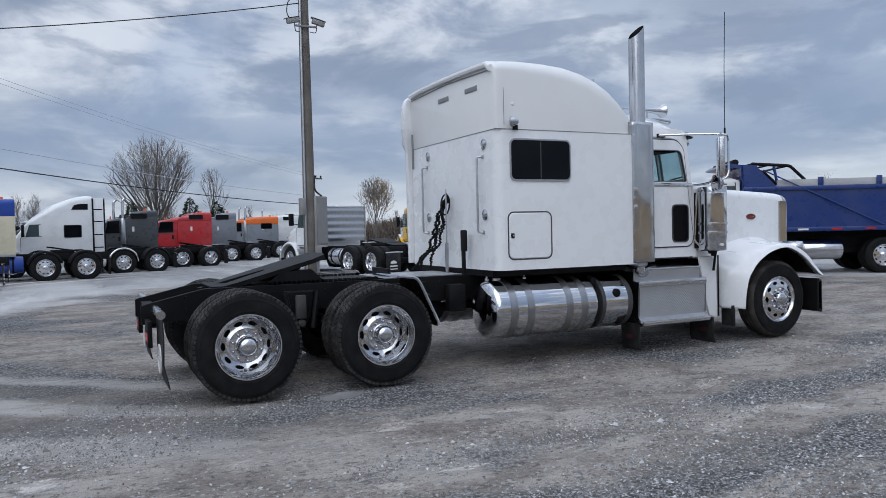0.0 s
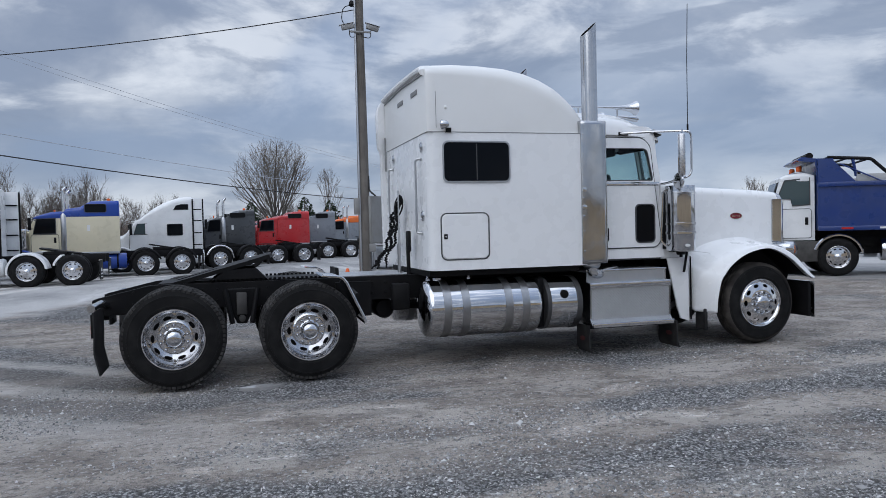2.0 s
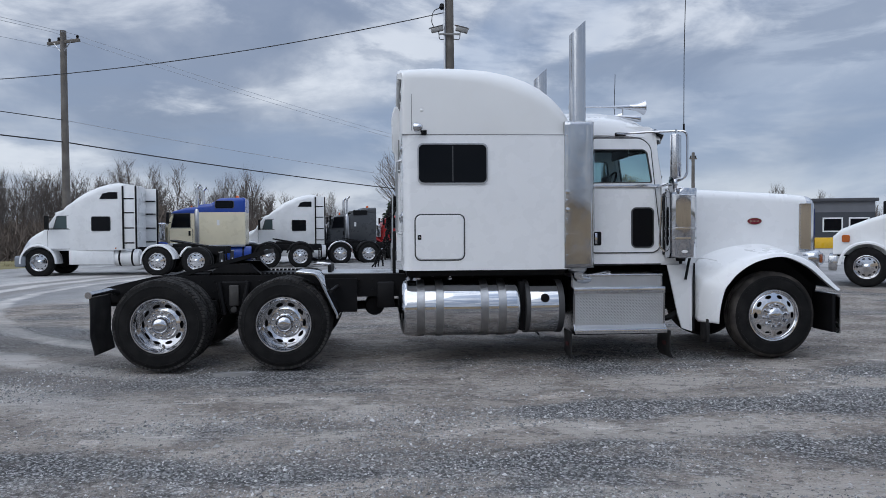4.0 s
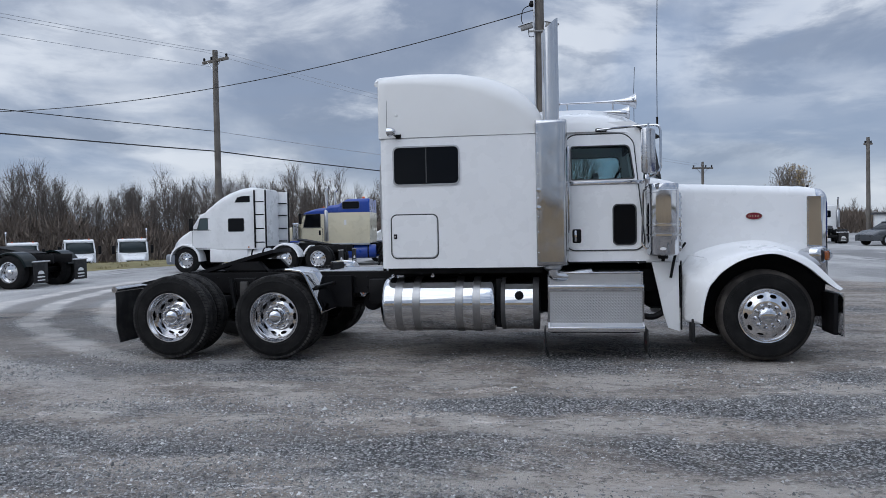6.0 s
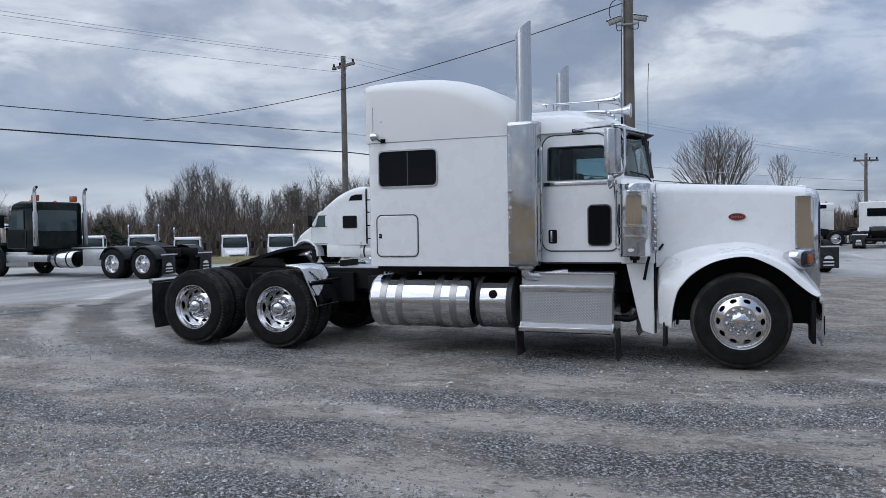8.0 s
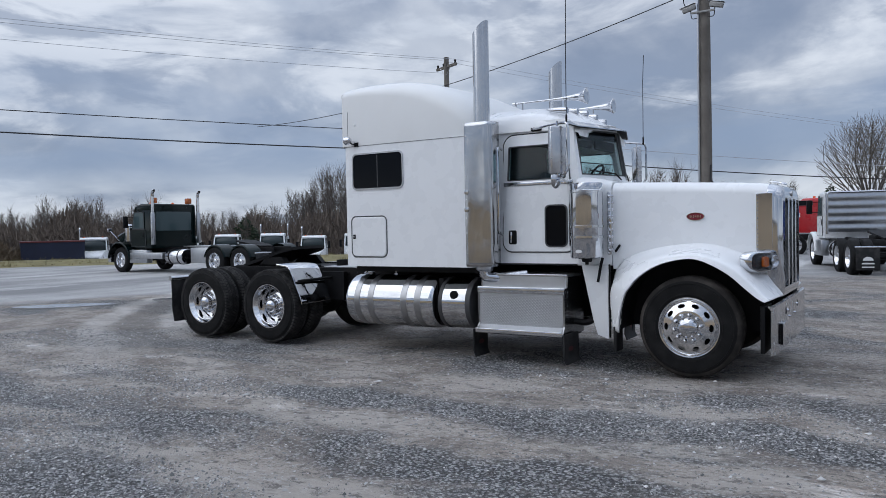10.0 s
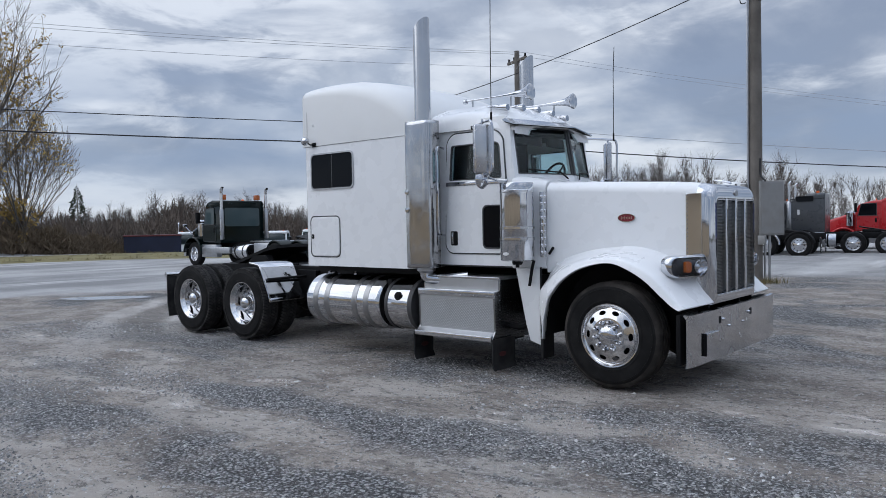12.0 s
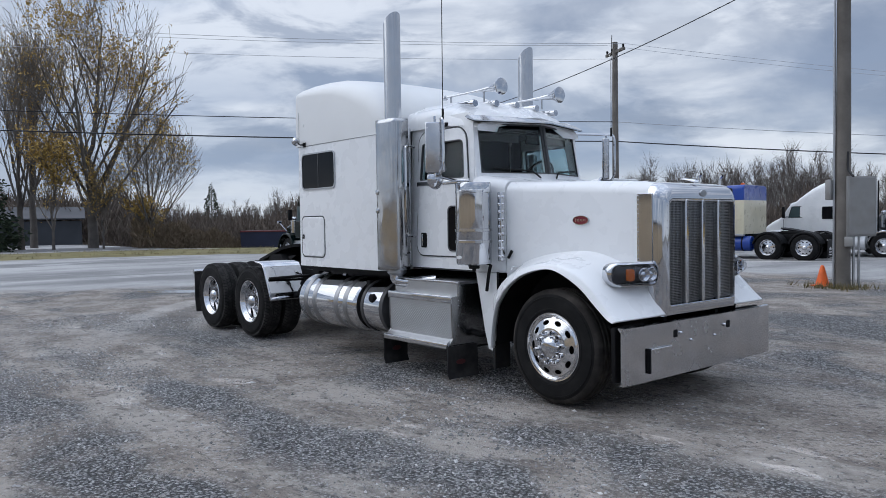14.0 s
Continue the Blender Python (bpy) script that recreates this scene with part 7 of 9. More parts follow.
def aero_tractor(label, loc, heading, mat, fender_mat=None, group="trucks in the row"):
    t = thing("tractor_truck", label, "truck", group, pose(*loc, 0, 0, heading))
    wb = 4.62
    running_gear(t, (-0.65, 0.65), wb)
    if fender_mat:
        arch_fender(t, 0.65, 0.62, 1.2, 0.55, fender_mat, -8, 172)
        arch_fender(t, -0.65, 0.62, 1.2, 0.55, fender_mat, 18, 58)
    else:
        for x in (-0.65, 0.65):
            arch_fender(t, x, 0.62, 1.19, 0.54, BLACK, 10, 170)
        arch_fender(t, 0.65, 1.16, 1.205, 0.56, ALU, 20, 178)
    part("sleeper_body", body_loft([(1.75, 1.19, 3.16), (1.79, 1.21, 3.19), (2.0, 1.21, 3.205), (2.3, 1.21, 3.16), (2.6, 1.205, 3.07), (2.9, 1.195, 2.95), (3.15, 1.18, 2.82), (3.35, 1.16, 2.69), (3.5, 1.14, 2.58)], 0.90, 0.22), mat, t)
    part("cab_body", body_loft([(3.49, 1.13, 2.56), (3.7, 1.11, 2.42), (3.82, 1.09, 2.30), (3.98, 1.07, 2.25), (4.06, 1.06, 2.19), (4.25, 1.04, 1.93), (4.42, 1.02, 1.68), (4.5, 1.0, 1.62)], 0.90, 0.12), mat, t)
    part("bonnet", body_loft([(4.48, 0.96, 1.63), (4.62, 0.94, 1.58), (4.85, 0.90, 1.46), (5.05, 0.86, 1.32), (5.2, 0.80, 1.16), (5.30, 0.74, 0.98)], 0.72, 0.18), mat, t)
    arch_fender(t, wb, 0.68, 1.18, 0.58, mat, -4, 184)
    # windscreen: follows the sloping front
    bm = BM()
    loft(bm, [[(x + 0.014, y * k, z) for y in np.linspace(-0.94, 0.94, 9)] for x, z, k in ((4.07, 2.165, 0.97), (4.17, 2.03, 0.985), (4.28, 1.88, 0.99), (4.40, 1.70, 0.98))], close=False)
    ob = part("windscreen", bm, DARK_GLASS, t)
    ob.modifiers.new("thickness", "SOLIDIFY").thickness = 0.02
    bm = BM()
    loft(bm, [[(4.02 - 0.08 * abs(y), y, 2.25), (4.20 - 0.10 * abs(y), y, 2.20), (4.20 - 0.10 * abs(y), y, 2.17), (4.02 - 0.08 * abs(y), y, 2.21)] for y in np.linspace(-1.0, 1.0, 9)])
    part("sun_visor", bm, mat, t)
    pane_on(t, [(3.30, 1.66), (4.10, 1.66), (3.97, 2.07), (3.30, 2.09)], 1.105, TEAL_GLASS)
    pane_on(t, rounded(2.20, 2.80, 1.58, 2.04, 0.05), 1.208)
    pane_on(t, [(1.95, 2.66), (2.52, 2.66), (2.42, 2.83), (2.22, 2.88), (1.95, 2.88)], 1.206)
    door_on(t, 3.22, 4.30, 0.96, 1.63, 1.112, mat)
    mirrors_on(t, 4.24, 1.62, 2.08, 1.05)
    # side extenders and the ribbed back
    for sy in (-1, 1):
        bm = BM()
        box(bm, 1.36, 1.77, sy * 1.18 - 0.015, sy * 1.18 + 0.015, 0.95, 3.12, 0.01)
        e = part("wind_extender", bm, mat, t)
        bm = BM()
        box(bm, 1.31, 1.37, sy * 1.18 - 0.02, sy * 1.18 + 0.02, 0.93, 3.10, 0.01)
        part("extender_edge", bm, BLACK, e)
        bm = BM()
        box(bm, 1.73, 1.79, sy * 1.215 - 0.012, sy * 1.215 + 0.012, 0.95, 3.10, 0.004)
        part("extender_seam", bm, BLACK, e)
        for z in (1.15, 1.66, 2.18, 2.66):
            bm = BM()
            box(bm, 1.40, 1.75, sy * 1.16 - 0.045, sy * 1.16 + 0.045, z - 0.022, z + 0.022, 0.01)
            part("extender_brace", bm, BLACK, e)
        bm = BM()
        box(bm, 2.1, 3.6, sy * 1.05 - 0.12, sy * 1.05 + 0.12, 0.42, 0.91, 0.03)
        part("side_skirt", bm, mat, t)
        bm = BM()
        loft(bm, [[(5.02, sy * 0.83, 1.02), (5.02, sy * 0.86, 1.22), (5.06, sy * 0.90, 1.22), (5.06, sy * 0.90, 1.02)], [(5.26, sy * 0.72, 0.95), (5.26, sy * 0.74, 1.06), (5.30, sy * 0.76, 1.06), (5.30, sy * 0.76, 0.95)]])
        part("headlamp", bm, LENS, t)
        bm = BM()
        box(bm, 2.0, 2.04, sy * 1.212 - 0.004, sy * 1.212 + 0.004, 0.95, 1.0)
        part("side_marker", bm, AMBER, t)
    tank_at(t, 1.30, 2.15, FLEET_WHITE)
    bm = BM()
    box(bm, 5.05, 5.42, -1.15, 1.15, 0.35, 0.74, 0.08, 3)
    part("bumper", bm, MID_GREY, t)
    bm = BM()
    box(bm, 5.28, 5.33, -0.45, 0.45, 0.74, 1.0, 0.02)
    part("grille", bm, BLACK, t)
    return t


def classic_tractor(label, loc, heading, mat, roof_mat, wb=5.35, rear=1.55, cab=3.6, screen=4.7, nose=6.0, roof=3.0, cab_roof=2.75, stack=3.55, stack_top=3.5, stack_sides=(-1, 1), split=2.45, fender_mat=None, tank=None, hood_mat=None, frontfender=None, slope=False, group="trucks in the row", window=True):
    t = thing("tractor_truck", label, "truck", group, pose(*loc, 0, 0, heading))
    running_gear(t, (-0.65, 0.65), wb, fenders=fender_mat)
    k = 0.45 if slope else 0.16
    brow = min(2.30, cab_roof - 0.10)
    rows = [(rear, 1.17, roof), (rear + 0.05, 1.19, roof + 0.02), ((rear + cab) / 2, 1.19, roof), (cab - k * 1.3, 1.18, roof - (0.22 if slope else 0.05)), (cab - k * 0.4, 1.15, cab_roof + 0.10), (cab, 1.10, cab_roof)]
    part("sleeper_body", body_loft(rows, 1.0, 0.16, ("below", split)), mat, t)
    part("sleeper_roof", body_loft([(x, h + 0.004, z) for x, h, z in rows], 1.0, 0.18, ("above", split)), roof_mat, t)
    rows = [(cab + 0.005, 1.06, cab_roof), (cab + 0.35, 1.05, cab_roof - 0.02), (screen - 0.25, 1.03, cab_roof - 0.16), (screen - 0.12, 1.02, cab_roof - 0.24)]
    part("cab_roof", body_loft(rows, min(brow, cab_roof - 0.26), 0.12), roof_mat, t)
    part("cab_body", body_loft([(cab + 0.005, 1.055, brow), (screen - 0.14, 1.015, brow - 0.12), (screen - 0.02, 1.0, 1.96), (screen, 1.0, 1.86)], 0.95, 0.01), mat, t)
    part("bonnet", body_loft([(screen, 0.90, 1.80), (screen + 0.4, 0.82, 1.76), (nose - 0.15, 0.66, 1.64 if not slope else 1.50), (nose, 0.62, 1.52 if not slope else 1.3)], 0.8, 0.12), hood_mat or mat, t)
    arch_fender(t, wb, 0.62, 1.16, 0.60, frontfender or hood_mat or mat, 5, 185)
    pane_on(t, [(cab + 0.22, 1.72), (screen - 0.14, 1.72), (screen - 0.26, brow - 0.06), (cab + 0.22, brow - 0.04)], 1.055)
    if window:
        pane_on(t, rounded(rear + 0.45, rear + 1.15, cab_roof - 0.05 if roof - cab_roof > 0.2 else 1.85, roof - 0.12 if roof - cab_roof > 0.2 else 2.2, 0.06), 1.192)
    door_on(t, cab + 0.12, screen - 0.06, 1.02, 1.68, 1.058, mat)
    bm = BM()
    loft(bm, [[(x + 0.01, y, z) for y in np.linspace(-0.90, 0.90, 5)] for x, z in ((screen - 0.12, brow - 0.14), (screen - 0.01, 1.88))], close=False)
    part("windscreen", bm, DARK_GLASS, t).modifiers.new("thickness", "SOLIDIFY").thickness = 0.02
    mirrors_on(t, screen - 0.05, 1.85, 2.3, 1.03)
    if stack_sides:
        stack_at(t, stack, stack_top, stack_sides)
    tank_at(t, 1.3, 2.6, tank)
    for sy in (-1, 1):
        bm = BM()
        box(bm, cab + 0.1, screen - 0.1, sy * 1.0 - 0.13, sy * 1.0 + 0.13, 0.40, 0.95, 0.03)
        part("step_box", bm, BRUSHED, t)
        bm = BM()
        lathe(bm, [(0.16, 1.2), (0.17, 1.22), (0.17, 1.85), (0.1, 1.9), (1e-5, 1.9)], (screen + 0.22, sy * 0.98, 0), 16, "z")
        part("air_cleaner", bm, CHROME, t)
        bm = BM()
        box(bm, rear + 0.02, cab - 0.02, sy * 1.10 - 0.08, sy * 1.10 + 0.08, 0.92, 1.01, 0.02)
        part("sleeper_sill", bm, BRUSHED, t)
        bm = BM()
        slab(bm, rounded(rear + 1.0, rear + 1.1, 1.78, 2.0, 0.01), "y", sy * 1.185, sy * 1.196)
        part("reflector", bm, LETTER, t)
    bm = BM()
    box(bm, nose - 0.02, nose + 0.12, -1.15, 1.15, 0.35, 0.75, 0.03)
    part("bumper", bm, CHROME, t)
    bm = BM()
    box(bm, nose - 0.04, nose + 0.02, -0.5, 0.5, 0.80, 1.60 if not slope else 1.15, 0.02)
    part("grille", bm, CHROME, t)
    bm = BM()
    box(bm, cab + 0.30, cab + 0.36, -0.4, -0.34, cab_roof - 0.02, cab_roof + 0.10, 0.01)
    part("roof_beacon", bm, ORANGE, t)
    bm = BM()
    box(bm, rear + 0.3, rear + 0.42, 0.3, 0.42, roof - 0.02, roof + 0.12, 0.02)
    part("roof_beacon", bm, ORANGE, t)
    return t


def day_cab(label, loc, heading, mat, wb=4.6, stacks=(-1,), rack=False, hood_drop=0.0, amber=False, group="trucks across the road", tank=True, coupling=True, chassis_top=True, nose=0.0, rear_glass=None, cab_back=None, roof=2.66, slim=False):
    t = thing("tractor_truck", label, "truck", group, pose(*loc, 0, 0, heading))
    running_gear(t, (-0.65, 0.65), wb, coupling=coupling, fenders=mat if slim else None)
    x0, x1 = wb - 1.75 - nose * 0.5, wb - 0.35 - nose
    x0 = cab_back if cab_back else x0
    long = 1.16 + nose
    rows = [(x0, 1.03, roof - 0.04), (x0 + 0.04, 1.05, roof), (x0 + 0.6, 1.05, roof + 0.02), (x1 - 0.30, 1.02, roof - 0.06), (x1 - 0.2, 1.0, roof - 0.14)]
    part("cab_roof", body_loft(rows, min(2.42, roof - 0.16), 0.10), mat, t)
    part("cab_body", body_loft([(x0, 1.03, 2.425), (x1 - 0.2, 1.0, 2.425), (x1 - 0.02, 0.99, 1.86), (x1, 0.98, 1.78)], 0.95, 0.01), mat, t)
    part("bonnet", body_loft([(x1, 0.92, 1.74), (x1 + long * 0.45, 0.86, 1.66 - hood_drop * 0.4), (x1 + long - 0.11, 0.74, 1.50 - hood_drop), (x1 + long, 0.68, 1.38 - hood_drop)], 0.78, 0.12), mat, t)
    arch_fender(t, wb, 0.66, 1.20 if slim else 1.16, 0.67 if slim else 0.60, mat, 5, 178)
    pane_on(t, [(x0 + 0.45, 1.72), (x1 - 0.08, 1.72), (x1 - 0.22, 2.32), (x0 + 0.45, 2.34)], 1.025, TEAL_GLASS)
    door_on(t, x0 + 0.35, x1 + 0.02, 1.02, 1.68, 1.03, mat)
    # rear window and windscreen
    bm = BM()
    slab(bm, rounded(-0.82, 0.82, 1.62, 2.36, 0.08) if slim else rounded(-0.62, 0.62, 1.80, 2.28, 0.06), "x", x0 + 0.01, x0 - 0.01, 0.004)
    part("rear_window", bm, rear_glass or DARK_GLASS, t)
    bm = BM()
    loft(bm, [[(x + 0.01, y, z) for y in np.linspace(-0.88, 0.88, 5)] for x, z in ((x1 - 0.175, 2.40), (x1 - 0.01, 1.82))], close=False)
    part("windscreen", bm, DARK_GLASS, t).modifiers.new("thickness", "SOLIDIFY").thickness = 0.02
    mirrors_on(t, x1 - 0.02, 1.75, 2.2, 1.0)
    if stacks:
        stack_at(t, x0 - 0.15, 3.15, stacks, guard=0.085 if slim else 0.12)
    if tank:
        tank_at(t, 1.0, 1.95)
    for sy in (-1, 1):
        bm = BM()
        box(bm, x0 + 0.2, x1 + 0.05, sy * 0.98 - 0.13, sy * 0.98 + 0.13, 0.38, 0.90, 0.03)
        part("step_box", bm, BRUSHED, t)
        bm = BM()
        slab(bm, rounded(sy * 0.80 - 0.13, sy * 0.80 + 0.13, 1.0, 1.16, 0.03), "x", wb + 0.58, wb + 0.70, 0.01)
        part("headlamp", bm, LENS, t)
        bm = BM()
        dome(bm, (x0 + 0.7, sy * 0.5, roof), 0.07, "z", 0.09, 10, 3)
        part("roof_beacon", bm, ORANGE if amber else FLEET_WHITE, t)
    bm = BM()
    box(bm, wb + 0.62, wb + 0.80, -1.12, 1.12, 0.40, 0.76, 0.03)
    part("bumper", bm, BUMPER, t)
    bm = BM()
    slab(bm, rounded(-0.5, 0.5, 0.82, 1.42 - hood_drop, 0.05), "x", x1 + long - 0.01, x1 + long + 0.03, 0.01)
    g = part("grille", bm, BRUSHED, t)
    for z in np.linspace(0.9, 1.34 - hood_drop, 5):
        bm = BM()
        box(bm, x1 + long + 0.02, x1 + long + 0.04, -0.46, 0.46, z, z + 0.03)
        part("grille_slat", bm, BLACK, g)
    if rack:
        # corrugated aluminium cab guard
        xr = rack
        bm = BM()
        prof = []
        for i, z in enumerate(np.linspace(1.15, 2.38, 41)):
            prof.append((xr + 0.012 * math.cos(i * math.pi / 4), z))
        loft(bm, [[(x, y, z) for x, z in prof] + [(x + 0.03, y, z) for x, z in prof[::-1]] for y in (-1.02, -0.4, 0.4, 1.02)])
        r = part("cab_guard", bm, BRUSHED, t, "corrugated aluminium cab guard")
        bm = BM()
        tube(bm, bend([(xr, -1.03, 1.10), (xr, -1.03, 2.42), (xr, 1.03, 2.42), (xr, 1.03, 1.10)], 0.08), 0.035, 8)
        part("guard_frame", bm, ALU, r)
    return t


aero_tractor("white high-roof aerodynamic sleeper tractor with white fenders", (-5.51, 18.12, -0.03), 180, FLEET_WHITE, FLEET_WHITE)
classic_tractor("cream sleeper tractor with a blue roof and blue chassis", (-2.64, 22.68, -0.05), 187, CREAM, BLUE, wb=4.8, rear=1.52, cab=3.45, screen=4.52, nose=5.75, roof=2.88, cab_roof=2.52, stack=3.38, stack_top=3.38, split=2.31, slope=True, tank=BLUE, frontfender=BLUE, fender_mat=BLACK)
aero_tractor("white high-roof sleeper tractor beside a cream one", (0.02, 26.4, -0.08), 188, FLEET_WHITE)
classic_tractor("dark grey sleeper tractor with one polished stack", (2.67, 29.6, -0.1), 188, DARK_GREY, DARK_GREY, wb=4.6, rear=1.72, cab=3.1, screen=4.05, nose=5.4, roof=2.70, cab_roof=2.40, stack=3.16, stack_top=3.25, stack_sides=(-1, 1), slope=True)
classic_tractor("red sleeper tractor with a sloping roof", (5.75, 34.2, -0.1), 186, RED, RED, wb=5.0, rear=1.68, cab=3.4, screen=4.5, nose=5.8, roof=2.72, cab_roof=2.42, stack_sides=(), split=2.3, slope=True)
classic_tractor("blue-grey sleeper tractor with a sloping roof", (8.0, 37.4, -0.1), 180, MID_GREY, MID_GREY, rear=1.9, cab=3.4, screen=4.5, roof=2.78, cab_roof=2.45, stack_sides=(), slope=True)
classic_tractor("grey sleeper tractor with an orange roof", (11.3, 43.2, -0.1), 180, MID_GREY, ORANGE_PAINT, rear=1.4, roof=2.65, cab_roof=2.45, stack_top=3.3, split=2.15)
classic_tractor("white sleeper tractor at the end of the row", (13.6, 46.5, -0.1), 180, FLEET_WHITE, FLEET_WHITE, rear=1.4, roof=2.8, cab_roof=2.5, stack_sides=(-1,), stack_top=3.3, split=2.3)
day_cab("white day cab tractor with a corrugated aluminium cab guard", (7.45, 16.03, -0.02), 106.7, FLEET_WHITE, wb=4.55, stacks=(), rack=2.62, nose=0.1, cab_back=2.95, roof=2.44, group="day cabs in the yard")
dark_cab = day_cab("black-green day cab tractor with two tall stacks and amber beacons", (-12.17, 10.69, -0.02), 179, GREEN_BLACK, wb=6.3, stacks=(-1, 1), amber=True, tank=False, nose=0.3, rear_glass=TEAL_GLASS, group="day cabs in the yard", slim=True)
tank_at(dark_cab, 2.5, 3.5)
for sy in (-1, 1):
    # chrome air cleaner with a ribbed cap, and an amber lamp beside each stack
    bm = BM()
    lathe(bm, [(0.12, 1.20), (0.15, 1.23), (0.15, 1.70), (0.165, 1.72), (0.165, 1.76), (0.15, 1.78), (0.165, 1.80), (0.165, 1.84), (0.10, 1.90), (1e-5, 1.91)], (5.86, sy * 0.98, 0), 16, "z")
    part("air_cleaner", bm, CHROME, dark_cab)
    bm = BM()
    box(bm, 4.42, 4.62, sy * 0.80 - 0.10, sy * 0.80 + 0.10, 2.68, 2.90, 0.03)
    part("amber_lamp", bm, AMBER, dark_cab, "boxy amber warning lamp")
    bm = BM()
    tube(bm, bend([(4.22, sy * 0.97, 1.15), (4.22, sy * 1.12, 1.2), (4.22, sy * 1.12, 2.0), (4.22, sy * 0.97, 2.05)], 0.06), 0.02, 6)
    part("grab_rail", bm, CHROME, dark_cab)
    bm = BM()
    tube(bm, bend([(6.62, sy * 0.9, 1.25), (6.85, sy * 1.1, 1.6), (6.9, sy * 1.14, 1.66)], 0.05), 0.02, 6)
    box(bm, 6.86, 6.94, sy * 1.14 - 0.09, sy * 1.14 + 0.09, 1.62, 1.74, 0.02)
    part("fender_mirror", bm, CHROME, dark_cab)
    bm = BM()
    box(bm, 1.02, 1.98, sy * 0.95 - 0.2, sy * 0.95 + 0.2, 0.42, 0.98, 0.03)
    part("tool_box", bm, BRUSHED, dark_cab, "bright metal side box")
    bm = BM()
    box(bm, 3.6, 5.6, sy * 1.05 - 0.12, sy * 1.05 + 0.12, 0.55, 0.80, 0.03)
    part("running_board", bm, BRUSHED, dark_cab)
    bm = BM()
    box(bm, 4.34, 4.40, sy * 0.55 - 0.13, sy * 0.55 + 0.13, 2.52, 2.57, 0.01)
    part("work_lamp", bm, LENS, dark_cab, "small white lamp on the cab back")
bm = BM()
box(bm, 1.0, 3.3, -0.42, 0.42, 0.985, 1.03, 0.01)
part("deck_plate", bm, BRUSHED, dark_cab)
for i, (x, y, h) in enumerate(((13.5, 37.5, 80), (21.5, 44.0, 78))):
    day_cab("white day cab tractor seen from behind with printed mud flaps", (x, y, -0.05), h, FLEET_WHITE, stacks=(-1,), group="day cabs in the yard")
day_cab("yellow day cab tractor with a ribbed aluminium cab guard", (13.5, 24.2, -0.05), 79, YELLOW, stacks=(-1,), rack=2.45, group="day cabs in the yard")
SCREEN = material("far_windscreen", (0.030, 0.040, 0.042), 0.08, 0, 0.1, 2.0, ior=1.3)


